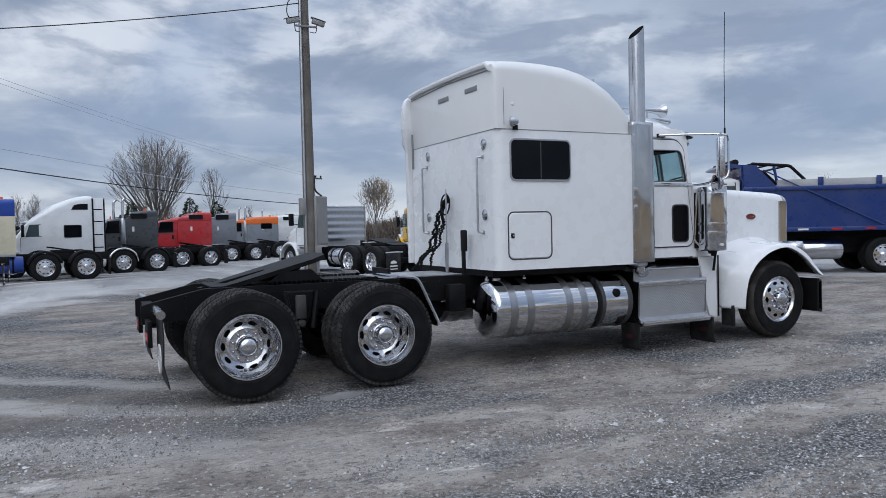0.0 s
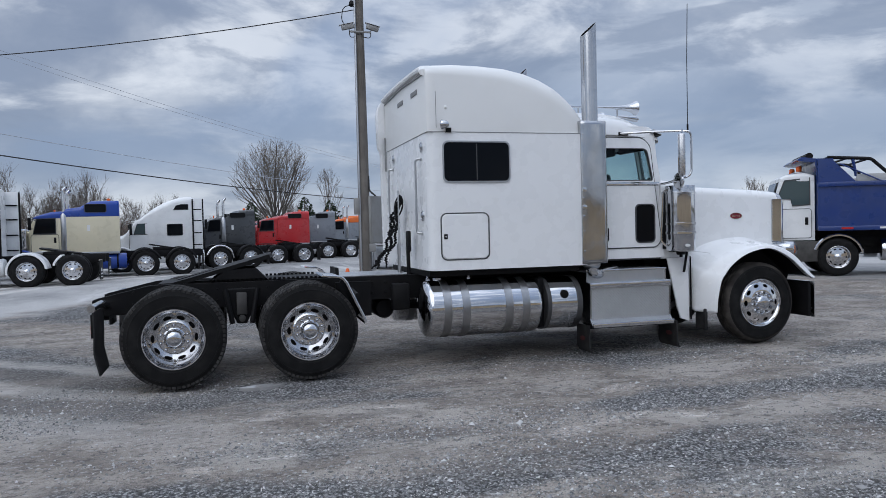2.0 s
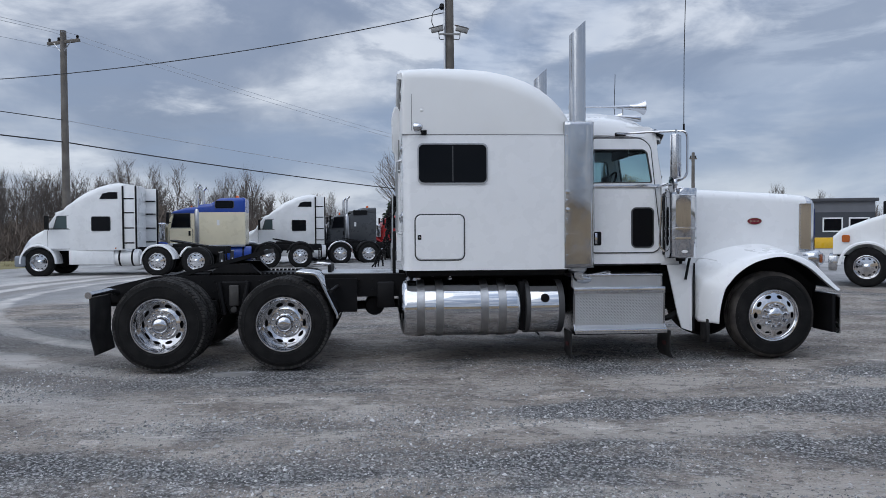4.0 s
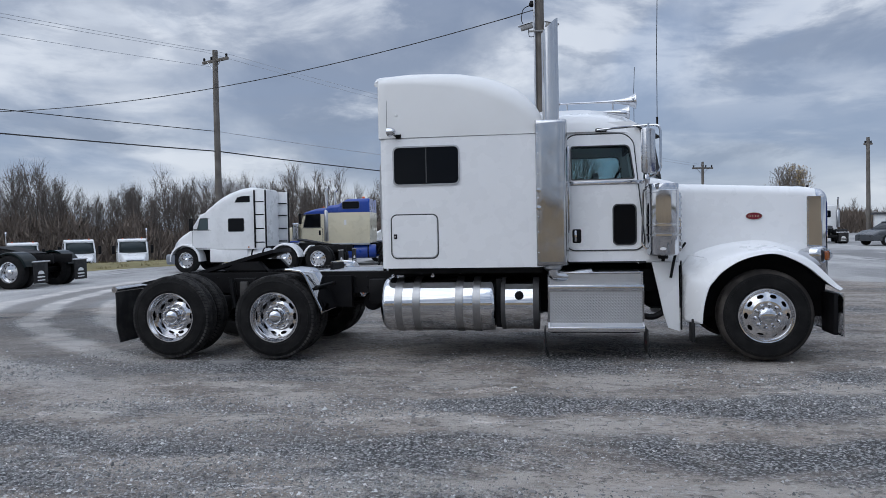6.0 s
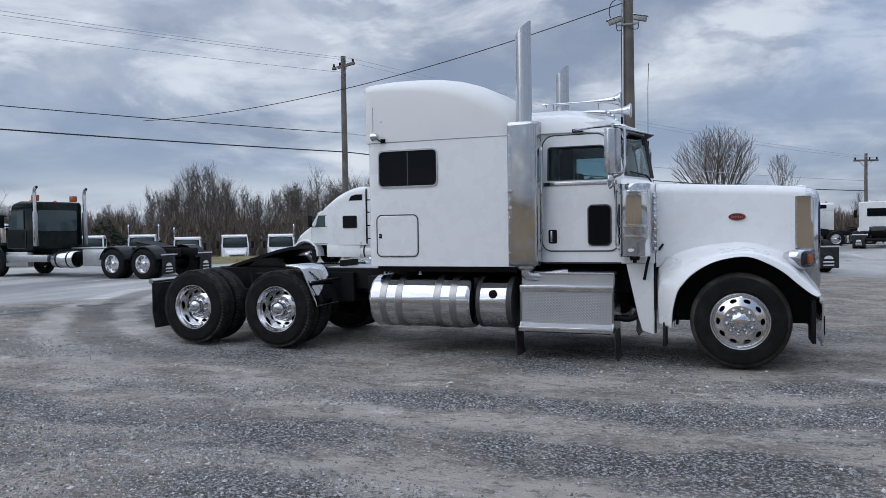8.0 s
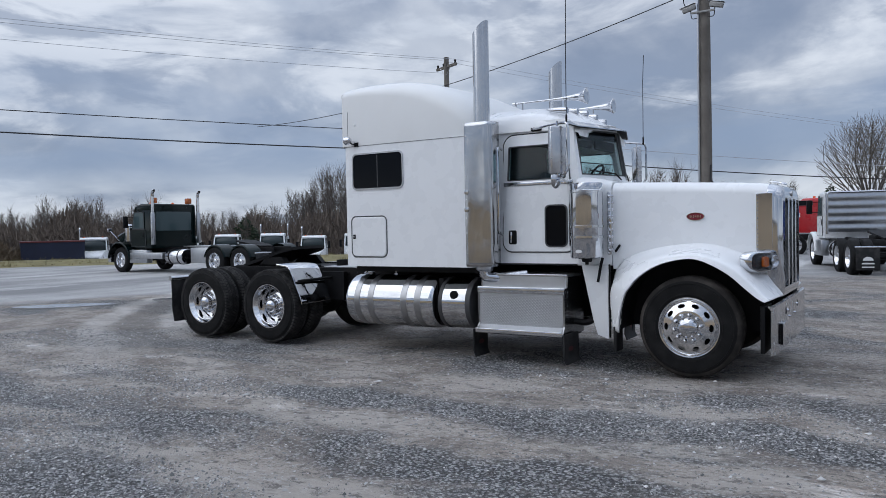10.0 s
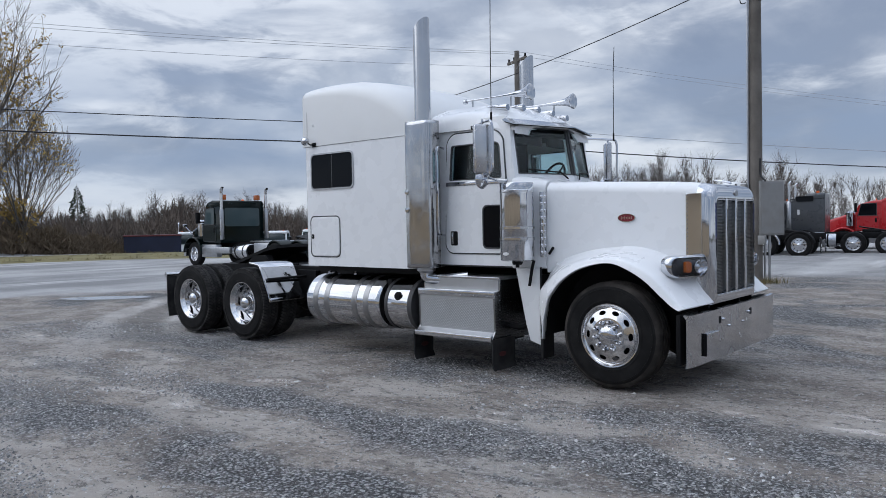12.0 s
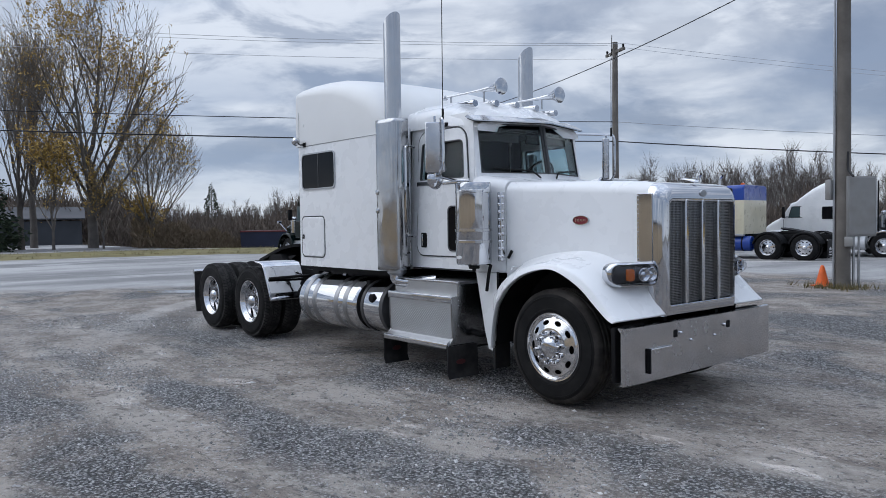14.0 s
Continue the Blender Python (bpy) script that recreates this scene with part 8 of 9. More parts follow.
def nose_on_cab(x, y, z, heading, stacks):
    """White vocational tractor parked with its nose to the road; x, y, z is the middle of the cab roof."""
    a = radians(heading)
    t = thing("tractor_truck", "white day cab tractor parked nose-on across the road", "truck", "trucks across the road", pose(x - 3.4 * math.cos(a), y - 3.4 * math.sin(a), z - 2.74, 0, 0, heading))
    running_gear(t, (-0.65, 0.65), 4.7, coupling=False)
    part("cab_body", body_loft([(2.75, 0.98, 1.78), (4.18, 0.98, 1.80), (4.30, 0.97, 1.74)], 0.80, 0.05), FLEET_WHITE, t)
    part("cab_roof", body_loft([(2.80, 0.90, 2.66), (3.0, 0.93, 2.73), (3.6, 0.93, 2.74), (3.92, 0.91, 2.69), (4.02, 0.88, 2.62)], 2.52, 0.08), FLEET_WHITE, t)
    bm = BM()
    for sy in (-1, 1):
        for x0, x1 in ((2.77, 2.86), (3.95, 4.18)):
            top, low = (x0, x0 + 0.09) if x0 < 3 else (3.93, 4.01), (x0, x0 + 0.09) if x0 < 3 else (4.17, 4.26)
            loft(bm, [[(top[0], sy * 0.84, 2.53), (top[1], sy * 0.84, 2.53), (top[1], sy * 0.92, 2.53), (top[0], sy * 0.92, 2.53)],
                      [(low[0], sy * 0.88, 1.79), (low[1], sy * 0.88, 1.79), (low[1], sy * 0.98, 1.79), (low[0], sy * 0.98, 1.79)]])
    part("cab_pillars", bm, FLEET_WHITE, t)
    bm = BM()
    loft(bm, [[(xx - 0.12 * (yy / 0.88) ** 2, yy * k, zz) for yy in np.linspace(-0.88, 0.88, 9)] for xx, zz, k in ((4.07, 2.535, 0.97), (4.30, 1.80, 1.03))], close=False)
    part("windscreen", bm, SCREEN, t).modifiers.new("thickness", "SOLIDIFY").thickness = 0.02
    for sy in (-1, 1):
        bm = BM()
        slab(bm, [(2.9, 1.82), (4.12, 1.82), (3.94, 2.50), (2.9, 2.50)], "y", sy * 0.905, sy * 0.925)
        part("window", bm, TEAL_GLASS, t)
    # sloping bonnet, wider at its fenders
    part("bonnet", body_loft([(4.28, 0.84, 1.74), (4.7, 0.80, 1.66), (5.2, 0.70, 1.50), (5.42, 0.60, 1.36), (5.46, 0.56, 1.28)], 0.74, 0.14), FLEET_WHITE, t)
    arch_fender(t, 4.7, 0.60, 1.15, 0.60, FLEET_WHITE, 0, 176)
    bm = BM()
    slab(bm, [(-0.50, 1.26), (0.50, 1.26), (0.40, 0.80), (-0.40, 0.80)], "x", 5.44, 5.49, 0.01)
    g = part("grille", bm, BLACK, t, "black grille in a bright surround")
    bm = BM()
    ring_slab(bm, [(-0.55, 1.31), (0.55, 1.31), (0.44, 0.76), (-0.44, 0.76)], [(-0.49, 1.25), (0.49, 1.25), (0.39, 0.81), (-0.39, 0.81)], "x", 5.46, 5.51)
    part("grille_surround", bm, BRUSHED, g)
    for zz in (0.9, 1.0, 1.1):
        bm = BM()
        box(bm, 5.485, 5.505, -0.43, 0.43, zz, zz + 0.02)
        part("grille_slat", bm, BRUSHED, g)
    bm = BM()
    box(bm, 5.36, 5.56, -1.14, 1.14, 0.42, 0.72, 0.04)
    part("bumper", bm, BUMPER, t)
    for sy in (-1, 1):
        bm = BM()
        slab(bm, rounded(sy * 0.86 - 0.17, sy * 0.86 + 0.17, 0.92, 1.10, 0.06), "x", 5.20, 5.30, 0.02)
        part("headlamp", bm, LENS, t)
        bm = BM()
        box(bm, 4.05, 4.20, sy * 1.24 - 0.09, sy * 1.24 + 0.09, 1.72, 2.28, 0.03)
        tube(bm, [(4.1, sy * 0.96, 2.2), (4.1, sy * 1.2, 2.22)], 0.018, 6)
        tube(bm, [(4.1, sy * 0.98, 1.8), (4.1, sy * 1.2, 1.78)], 0.018, 6)
        part("mirror", bm, BLACK, t)
    for yy in (-0.62, -0.2, 0, 0.2, 0.62):
        bm = BM()
        dome(bm, (3.72, yy, 2.73), 0.05, "z", 0.07, 8, 3)
        part("marker_lamp", bm, ORANGE if abs(yy) > 0.5 else LENS, t)
    if stacks:
        stack_at(t, 2.62, 3.42, stacks, guard=0.09)


for x, y, z, heading, sides in ((-25.6, 38.6, 1.2, -54, (1,)), (-28.7, 37.2, 1.20, -50, ()), (-32.0, 36.0, 1.08, -55, (-1,)), (-34.36, 33.93, 1.32, -52, (-1, 1)), (-37.46, 32.13, 1.30, -53, ()), (-38.4, 29.0, 1.23, -50, (-1,)), (-42.95, 24.35, 1.27, -40, (-1,))):
    nose_on_cab(x, y, z, heading, sides)


BOARD = material("pale_board", (0.42, 0.43, 0.44), 0.7, 0, 0.12, 2.0, (0.30, 0.29, 0.28), 0.4)


def dump_truck():
    t = thing("dump_truck", "white dump truck with a blue steel tipping box", "truck", "", pose(20.68, 5.29, 0, 0, 0, 148))
    axles = (0.95, 2.25, 5.54)
    for sy in (-1, 1):
        bm = BM()
        box(bm, -2.0, 8.3, sy * 0.41 - 0.04, sy * 0.41 + 0.04, 0.75, 1.05, 0.005)
        part("frame_rail", bm, FRAME, t)
        for x in axles:
            drive_wheel(t, x, sy * 1.2, sy > 0, False)
        steer_wheel(t, 7.65, sy * 1.12, sy > 0, False)
    arch_fender(t, 5.54, 0.65, 1.22, 0.58, ALU, 20, 170)
    # cab
    part("cab_body", body_loft([(6.07, 1.02, 2.54), (6.93, 1.0, 2.54), (7.08, 0.99, 2.0), (7.12, 0.98, 1.88)], 0.95, 0.01), FLEET_WHITE, t)
    part("cab_roof", body_loft([(6.07, 1.02, 2.70), (6.3, 1.04, 2.77), (6.75, 1.01, 2.73), (6.91, 0.99, 2.64)], 2.535, 0.10), FLEET_WHITE, t)
    part("bonnet", body_loft([(7.12, 0.94, 1.86), (7.6, 0.88, 1.70), (8.2, 0.80, 1.45), (8.4, 0.74, 1.25)], 0.80, 0.12), FLEET_WHITE, t)
    arch_fender(t, 7.65, 0.66, 1.17, 0.60, FLEET_WHITE, 5, 178)
    pane_on(t, [(6.20, 1.92), (6.62, 1.90), (6.66, 2.08), (6.98, 2.09), (6.80, 2.55), (6.20, 2.60)], 1.018, TEAL_GLASS)
    door_on(t, 6.15, 7.1, 1.02, 1.80, 1.022, FLEET_WHITE)
    bm = BM()
    loft(bm, [[(x + 0.01, y, z) for y in np.linspace(-0.88, 0.88, 5)] for x, z in ((6.93, 2.54), (7.10, 1.93))], close=False)
    part("windscreen", bm, DARK_GLASS, t).modifiers.new("thickness", "SOLIDIFY").thickness = 0.02
    mirrors_on(t, 7.15, 1.75, 2.2, 1.0)
    for sy in (-1, 1):
        bm = BM()
        box(bm, 6.0, 7.0, sy * 1.0 - 0.14, sy * 1.0 + 0.14, 0.38, 0.93, 0.03)
        part("step_box", bm, DULL_METAL, t)
        bm = BM()
        lathe(bm, [(1e-5, 3.3), (0.27, 3.31), (0.29, 3.35), (0.29, 4.45), (0.27, 4.49), (1e-5, 4.50)], (0, sy * 0.86, 0.68), 24, "x")
        part("fuel_tank", bm, ALU, t)
        bm = BM()
        slab(bm, rounded(8.02, 8.2, 1.12, 1.3, 0.04), "y", sy * 0.82, sy * 0.87, 0.01)
        part("turn_signal", bm, AMBER, t)
    bm = BM()
    box(bm, 8.3, 8.5, -1.12, 1.12, 0.4, 0.78, 0.03)
    part("bumper", bm, BUMPER, t)
    bm = BM()
    box(bm, 6.25, 6.5, -0.7, 0.7, 2.74, 2.82, 0.02)
    part("beacon_bar", bm, BRUSHED, t)
    for y in (-0.55, 0.55):
        bm = BM()
        lathe(bm, [(0.07, 2.82), (0.075, 2.93), (0.05, 2.97), (1e-5, 2.97)], (6.37, y, 0), 12, "z")
        part("roof_beacon", bm, ORANGE, t)
    # tipping box
    bm = BM()
    w, x0, x1 = 1.24, -2.3, 6.03
    side = [(x0, 1.22), (x1, 1.22), (x1, 2.46), (x0, 2.45)]
    box(bm, x0, x1, -w + 0.061, w - 0.061, 1.22, 1.30)
    bx = part("tipping_box", bm, NAVY, t, "blue steel tipping box with a cab shield")
    bm = BM()
    box(bm, x1 - 0.06, x1, -w + 0.06, w - 0.06, 1.30, 3.10)
    part("front_wall", bm, NAVY, bx)
    bm = BM()
    box(bm, x0, x0 + 0.06, -w + 0.06, w - 0.06, 1.30, 2.35)
    part("tailgate", bm, NAVY, bx)
    for sy in (-1, 1):
        bm = BM()
        slab(bm, side, "y", sy * w, sy * (w - 0.06), 0.0)
        part("side_wall", bm, NAVY, bx)
    for sy in (-1, 1):
        bm = BM()
        slab(bm, [(5.1, 2.46), (6.01, 2.46), (6.03, 3.12), (5.7, 3.10)], "y", sy * w, sy * (w - 0.05))
        part("box_gusset", bm, NAVY, bx)
        bm = BM()
        box(bm, x0, x1, sy * (w + 0.03) - 0.035, sy * (w + 0.03) + 0.035, 2.36, 2.48, 0.01)
        box(bm, x0, x1, sy * (w + 0.02) - 0.03, sy * (w + 0.02) + 0.03, 1.20, 1.32, 0.01)
        part("box_rail", bm, NAVY, bx)
        bm = BM()
        box(bm, x0, 5.1, sy * (w - 0.03) - 0.02, sy * (w - 0.03) + 0.02, 2.46, 2.67, 0.005)
        part("side_board", bm, BOARD, bx, "pale grey side board")
        for x in (-1.2, 0.6, 2.4, 3.95):
            bm = BM()
            box(bm, x - 0.07, x + 0.07, sy * (w + 0.02) - 0.03, sy * (w + 0.02) + 0.03, 2.40, 2.72, 0.01)
            part("board_pocket", bm, NAVY, bx)
        bm = BM()
        tube(bm, [(5.5, sy * (w + 0.05), 2.95), (2.3, sy * (w + 0.05), 1.35)], 0.02, 6)
        part("tarp_arm", bm, NAVY, bx)
        for x in np.arange(-2.0, 5.5, 0.9):
            bm = BM()
            slab(bm, rounded(x, x + 0.28, 1.235, 1.285, 0.004), "y", sy * (w + 0.045), sy * (w + 0.056))
            part("reflector", bm, RED_LENS if int(x * 10) % 2 else LETTER, bx)
    bm = BM()
    slab(bm, [(5.99, 2.70), (6.02, 3.12), (6.40, 3.18), (6.52, 3.10), (6.45, 3.07), (6.08, 3.03), (6.05, 2.70)], "y", -1.15, 1.15, 0.0)
    part("cab_shield", bm, NAVY, bx)
    for sy in (-1, 1):
        bm = BM()
        tube(bm, bend([(4.35, sy * 1.18, 2.66), (4.75, sy * 1.18, 3.06), (5.78, sy * 1.18, 3.14)], 0.08), 0.045, 8)
        part("tarp_bow", bm, FRAME, bx)
        for x, z in ((5.1, 3.06), (5.6, 3.11)):
            bm = BM()
            tube(bm, [(x, sy * 1.18, 2.62), (x + 0.08, sy * 1.18, z)], 0.04, 8)
            part("bow_post", bm, NAVY, bx)
    for x, z in ((4.8, 3.06), (5.3, 3.10), (5.75, 3.14)):
        bm = BM()
        tube(bm, [(x, -1.18, z), (x, 1.18, z)], 0.03, 8)
        part("bow_bar", bm, FRAME, bx)
    bm = BM()
    tube(bm, [(6.2, -1.1, 3.20), (6.2, 1.1, 3.20)], 0.09, 12)
    part("tarp_roll", bm, BLACK, bx)
    bm = BM()
    box(bm, -1.5, 7.0, -0.4, 0.4, 0.55, 1.2)
    part("axle_assembly", bm, FRAME, t)


dump_truck()


# ---------------------------------------------------------------- poles and wires
def sag(a, b, drop, n=24):
    a, b = Vector(a), Vector(b)
    return [a.lerp(b, t) - Vector((0, 0, 4 * drop * t * (1 - t))) for t in np.linspace(0, 1, n).tolist()]


def wire(a, b, drop, r, mat, label):
    tube_bm = tube(BM(), sag(a, b, drop), r, 5)
    return tagged(part("overhead_wire", tube_bm, mat), label, "cable", "overhead wires")


def utility_pole(label, x, y, h, r=0.14, arm=None, turn=0.0):
    t = thing("utility_pole", label, "pole", "utility poles", pose(x, y, 0, 0, 0, turn))
    bm = BM()
    tube(bm, [(0, 0, -0.05), (0.01, 0, h * 0.4), (0.0, 0.012, h * 0.75), (0, 0, h)], r, 14, True, [r, r * 0.92, r * 0.82, r * 0.74])
    part("pole_shaft", bm, WOOD, t)
    if arm:
        bm = BM()
        box(bm, -arm, arm, -0.06, 0.06, h - 0.55, h - 0.42, 0.01)
        a = part("crossarm", bm, WOOD, t)
        bm = BM()
        tube(bm, [(-arm * 0.55, 0.05, h - 0.5), (0, 0.08, h - 1.0), (arm * 0.55, 0.05, h - 0.5)], 0.02, 6)
        part("arm_brace", bm, BRUSHED, a)
        for k in (-arm + 0.1, arm - 0.1, arm * 0.3):
            bm = BM()
            lathe(bm, [(0.02, 0), (0.06, 0.04), (0.045, 0.08), (0.065, 0.11), (0.04, 0.17), (1e-5, 0.18)], (k, 0, h - 0.43), 10, "z")
            part("insulator", bm, BLACK, a)
    return t


near = utility_pole("weathered grey wooden pole with cameras and a meter box", 3.50, 11.58, 9.2, 0.165)
bm = BM()
box(bm, -0.31, 0.31, -0.14, 0.14, 1.14, 2.46, 0.02, m=pose(0.28, 0.16, 0, 0, 0, 45))
meter = part("meter_box", bm, BOX_GREY, near, "grey steel meter box")
bm = BM()
slab(bm, rounded(-0.27, 0.27, 1.18, 2.42, 0.02), "y", -0.14, -0.155, 0.004)
part("box_door", bm, BOX_GREY, meter, at=pose(0.28, 0.16, 0, 0, 0, 45))
bm = BM()
box(bm, -0.28, -0.15, -0.25, 0.0, 1.95, 2.40, 0.02)
part("switch_box", bm, BOX_GREY, near)
bm = BM()
for x, y, top in ((0.20, 0.08, 1.16), (0.28, 0.16, 1.16), (-0.13, -0.13, 8.2)):
    tube(bm, [(x, y, 0.0), (x, y, top)], 0.028, 8)
part("conduit", bm, BRUSHED, near)
bm = BM()
tube(bm, bend([(0.14, -0.08, 3.0), (0.14, -0.10, 2.6), (0.3, -0.2, 2.45)], 0.1), 0.025, 8)
part("service_cable", bm, WIRE, near)
bm = BM()
box(bm, 0.10, 0.28, -0.16, -0.06, 0.92, 1.14, 0.01)
part("socket_box", bm, BOX_GREY, near)
bm = BM()
box(bm, -0.28, 0.30, -0.20, -0.15, 6.88, 6.93, 0.01)
arm = part("camera_bracket", bm, BOX_GREY, near)
for sx in (-1, 1):
    bm = BM()
    box(bm, -0.17, 0.17, -0.06, 0.06, -0.06, 0.07, 0.02, m=pose(sx * 0.34, -0.18, 7.02, 0, 14 * sx, 0))
    c = part("security_camera", bm, BOX_GREY, near, "grey box security camera")
    bm = BM()
    box(bm, -0.22, 0.19, -0.075, 0.075, 0.075, 0.09, 0.005, m=pose(sx * 0.34, -0.18, 7.02, 0, 14 * sx, 0))
    part("sun_shield", bm, BRUSHED, c)
    bm = BM()
    tube(bm, bend([(sx * 0.3, -0.18, 6.97), (sx * 0.28, -0.18, 6.74), (sx * 0.12, -0.12, 6.78)], 0.1), 0.012, 6)
    part("camera_cable", bm, WIRE, c)
bm = BM()
lathe(bm, [(0.05, 7.6), (0.08, 7.65), (0.05, 7.75), (0.03, 7.76)], (-0.2, -0.1, 0), 10, "z")
tube(bm, bend([(-0.2, -0.12, 7.65), (-0.45, -0.15, 7.55), (-0.5, -0.15, 7.2), (-0.35, -0.15, 7.0)], 0.12), 0.012, 6)
part("wire_anchor", bm, BLACK, near)

utility_pole("wooden roadside pole with a short crossarm", -12.2, 24.3, 10.2, 0.17, 0.9, 155)
utility_pole("tall wooden pole by the low building", 26.4, 50.0, 7.6, 0.16, 0.3, 0)
utility_pole("wooden roadside pole beyond the trees", -26.5, -6.0, 9.5, 0.17, 0.9, 63)
utility_pole("wooden roadside pole down the road", 14.75, 50.3, 6.2, 0.13, 0.85, 20)

wire((-12.2, 24.3, 5.4), (-26.5, -6.0, 5.6), 0.15, 0.028, WIRE, "thick black telephone cable sagging between poles")
wire((-12.2, 24.3, 5.4), (14.75, 50.3, 3.6), 0.35, 0.028, WIRE, "thick black telephone cable running down the road")
wire((-12.2, 24.3, 6.35), (-26.5, -6.0, 6.35), 0.15, 0.018, WIRE, "black twisted service cable along the road")
wire((-12.2, 24.3, 6.35), (14.75, 50.3, 4.3), 0.35, 0.014, WIRE_PALE, "grey service cable along the road")
wire((3.5, 11.5, 7.55), (-18.3, 17.0, 6.45), 0.62, 0.014, WIRE, "black drop cable from the near pole to the road line")
wire((-12.6, 24.1, 10.1), (-26.9, -6.0, 9.6), 0.3, 0.009, WIRE_PALE, "thin pale power line along the road")
wire((-11.8, 24.5, 10.1), (-26.1, -6.0, 9.6), 0.3, 0.009, WIRE_PALE, "thin pale power line along the road")
wire((-12.2, 24.3, 9.4), (-26.5, -6.0, 8.9), 0.3, 0.009, WIRE_PALE, "thin pale power line along the road")
wire((-12.6, 24.1, 10.1), (14.2, 50.1, 5.9), 0.5, 0.009, WIRE_PALE, "thin pale power line down the road")
wire((-11.8, 24.5, 10.1), (15.3, 50.5, 5.9), 0.5, 0.009, WIRE_PALE, "thin pale power line down the road")


# ---------------------------------------------------------------- roadside
def strip(name, near_edge, far_edge, z, mat, label, category, n=10):
    """A ribbon between two edges, with finely uneven surface."""
    verts, faces = [], []

    def along(edge, t):
        s = t * (len(edge) - 1)
        i = min(int(s), len(edge) - 2)
        f = s - i
        return np.array(edge[i]) * (1 - f) + np.array(edge[i + 1]) * f

    m = 160
    for i in range(m + 1):
        a, b = along(near_edge, i / m), along(far_edge, i / m)
        for j in range(n + 1):
            p = a + (b - a) * j / n
            lift = z * np.sin(np.pi * min(1, max(0, j / n))) + (noise.noise(Vector((p[0] * 0.8, p[1] * 0.8, 0))) * 0.03 if 0 < j < n else -0.02)
            verts.append((p[0], p[1], lift + ground_height(p[0], p[1])))
    for i in range(m):
        for j in range(n):
            q = i * (n + 1) + j
            faces.append((q, q + n + 1, q + n + 2, q + 1))
    return merged(name, verts, faces, mat, label, category, "structure", smooth=True)


GRASS = material("late_grass", (0.165, 0.145, 0.058), 0.9, 0, 0.35, 0.8, (0.23, 0.18, 0.09), 0.7, bump=0.6, bump_scale=14)
ROAD = material("road_asphalt", (0.16, 0.16, 0.165), 0.85, 0, 0.15, 0.4, (0.22, 0.22, 0.22), 0.5, bump=0.2, bump_scale=40)
strip("verge", NEAR_EDGE, FAR_EDGE, 0.10, GRASS, "strip of yellowing late-autumn grass along the road", "grass")
strip("road", [(a + 0.15 * (b - a), c + 0.15 * (d - c)) for (a, c), (b, d) in zip(FAR_EDGE, BACK_EDGE)], BACK_EDGE, 0.05, ROAD, "pale worn asphalt road behind the grass verge", "road")


def grass_tufts():
    rng = np.random.default_rng(8)
    verts, faces, k = [], [], 0
    spots = []
    for _ in range(900):
        s = rng.uniform(0, len(NEAR_EDGE) - 1.001)
        i, f = int(s), s - int(s)
        a = np.array(NEAR_EDGE[i]) * (1 - f) + np.array(NEAR_EDGE[i + 1]) * f
        b = np.array(FAR_EDGE[i]) * (1 - f) + np.array(FAR_EDGE[i + 1]) * f
        spots.append((*(a + (b - a) * rng.uniform(0.02, 0.95)), 0.06))
    for _ in range(60):
        spots.append((3.5 + rng.normal(0, 0.45), 11.4 + rng.normal(0, 0.3), 0.0))
    for x, y, z in spots:
        for _ in range(9):
            a, h, w = rng.uniform(0, 6.283), rng.uniform(0.05, 0.17), rng.uniform(0.006, 0.016)
            px, py = x + rng.normal(0, 0.10), y + rng.normal(0, 0.10)
            lean = rng.normal(0, 0.05, 2)
            verts += [(px - w * np.cos(a), py - w * np.sin(a), z - 0.02), (px + w * np.cos(a), py + w * np.sin(a), z - 0.02), (px + lean[0], py + lean[1], z + h)]
            faces.append((k, k + 1, k + 2))
            k += 3
    merged("grass_blades", verts, faces, scatter_material("grass_blade", (0.10, 0.09, 0.035), (0.26, 0.20, 0.10), 0.9), "sparse yellowing grass blades on verge and pole foot", "grass", "stuff")


grass_tufts()


def traffic_cone():
    t = thing("traffic_cone", "small orange plastic traffic cone beside the wooden pole", "cone", "", pose(3.02, 11.7, 0))
    bm = BM()
    lathe(bm, [(0.15, 0.03), (0.06, 0.38), (0.035, 0.47), (0.03, 0.475)], (0, 0, 0), 16, "z")
    part("cone_body", bm, ORANGE, t)
    bm = BM()
    box(bm, -0.19, 0.19, -0.19, 0.19, 0.0, 0.035, 0.01)
    part("cone_base", bm, ORANGE, t)


traffic_cone()


def puddle(x, y, a, b, turn, seed):
    rng = np.random.default_rng(seed)
    bm = BM()
    pts = []
    for i, t in enumerate(np.linspace(0, 2 * np.pi, 40, endpoint=False)):
        w = 1 + 0.28 * noise.noise(Vector((3 * np.cos(t) + seed, 3 * np.sin(t), 0)))
        u, v = a * w * np.cos(t), b * w * np.sin(t)
        c, s = np.cos(radians(turn)), np.sin(radians(turn))
        pts.append((x + u * c - v * s, y + u * s + v * c))
    loft(bm, [[(u, v, z) for u, v in pts] for z in (-0.03, 0.012)])
    ob = part("puddle", bm, PUDDLE)
    return tagged(ob, "shallow rain puddle on the worn yard", "puddle", "puddles", "structure")


PUDDLE = material("puddle_water", (0.30, 0.295, 0.29), 0.10, 0, 0.15, 3)
puddle(-7.3, 0.65, 1.0, 0.40, 43, 1)
puddle(-6.4, 2.66, 0.36, 0.14, 54, 2)
puddle(0.15, -1.35, 0.20, 0.07, 10, 3)


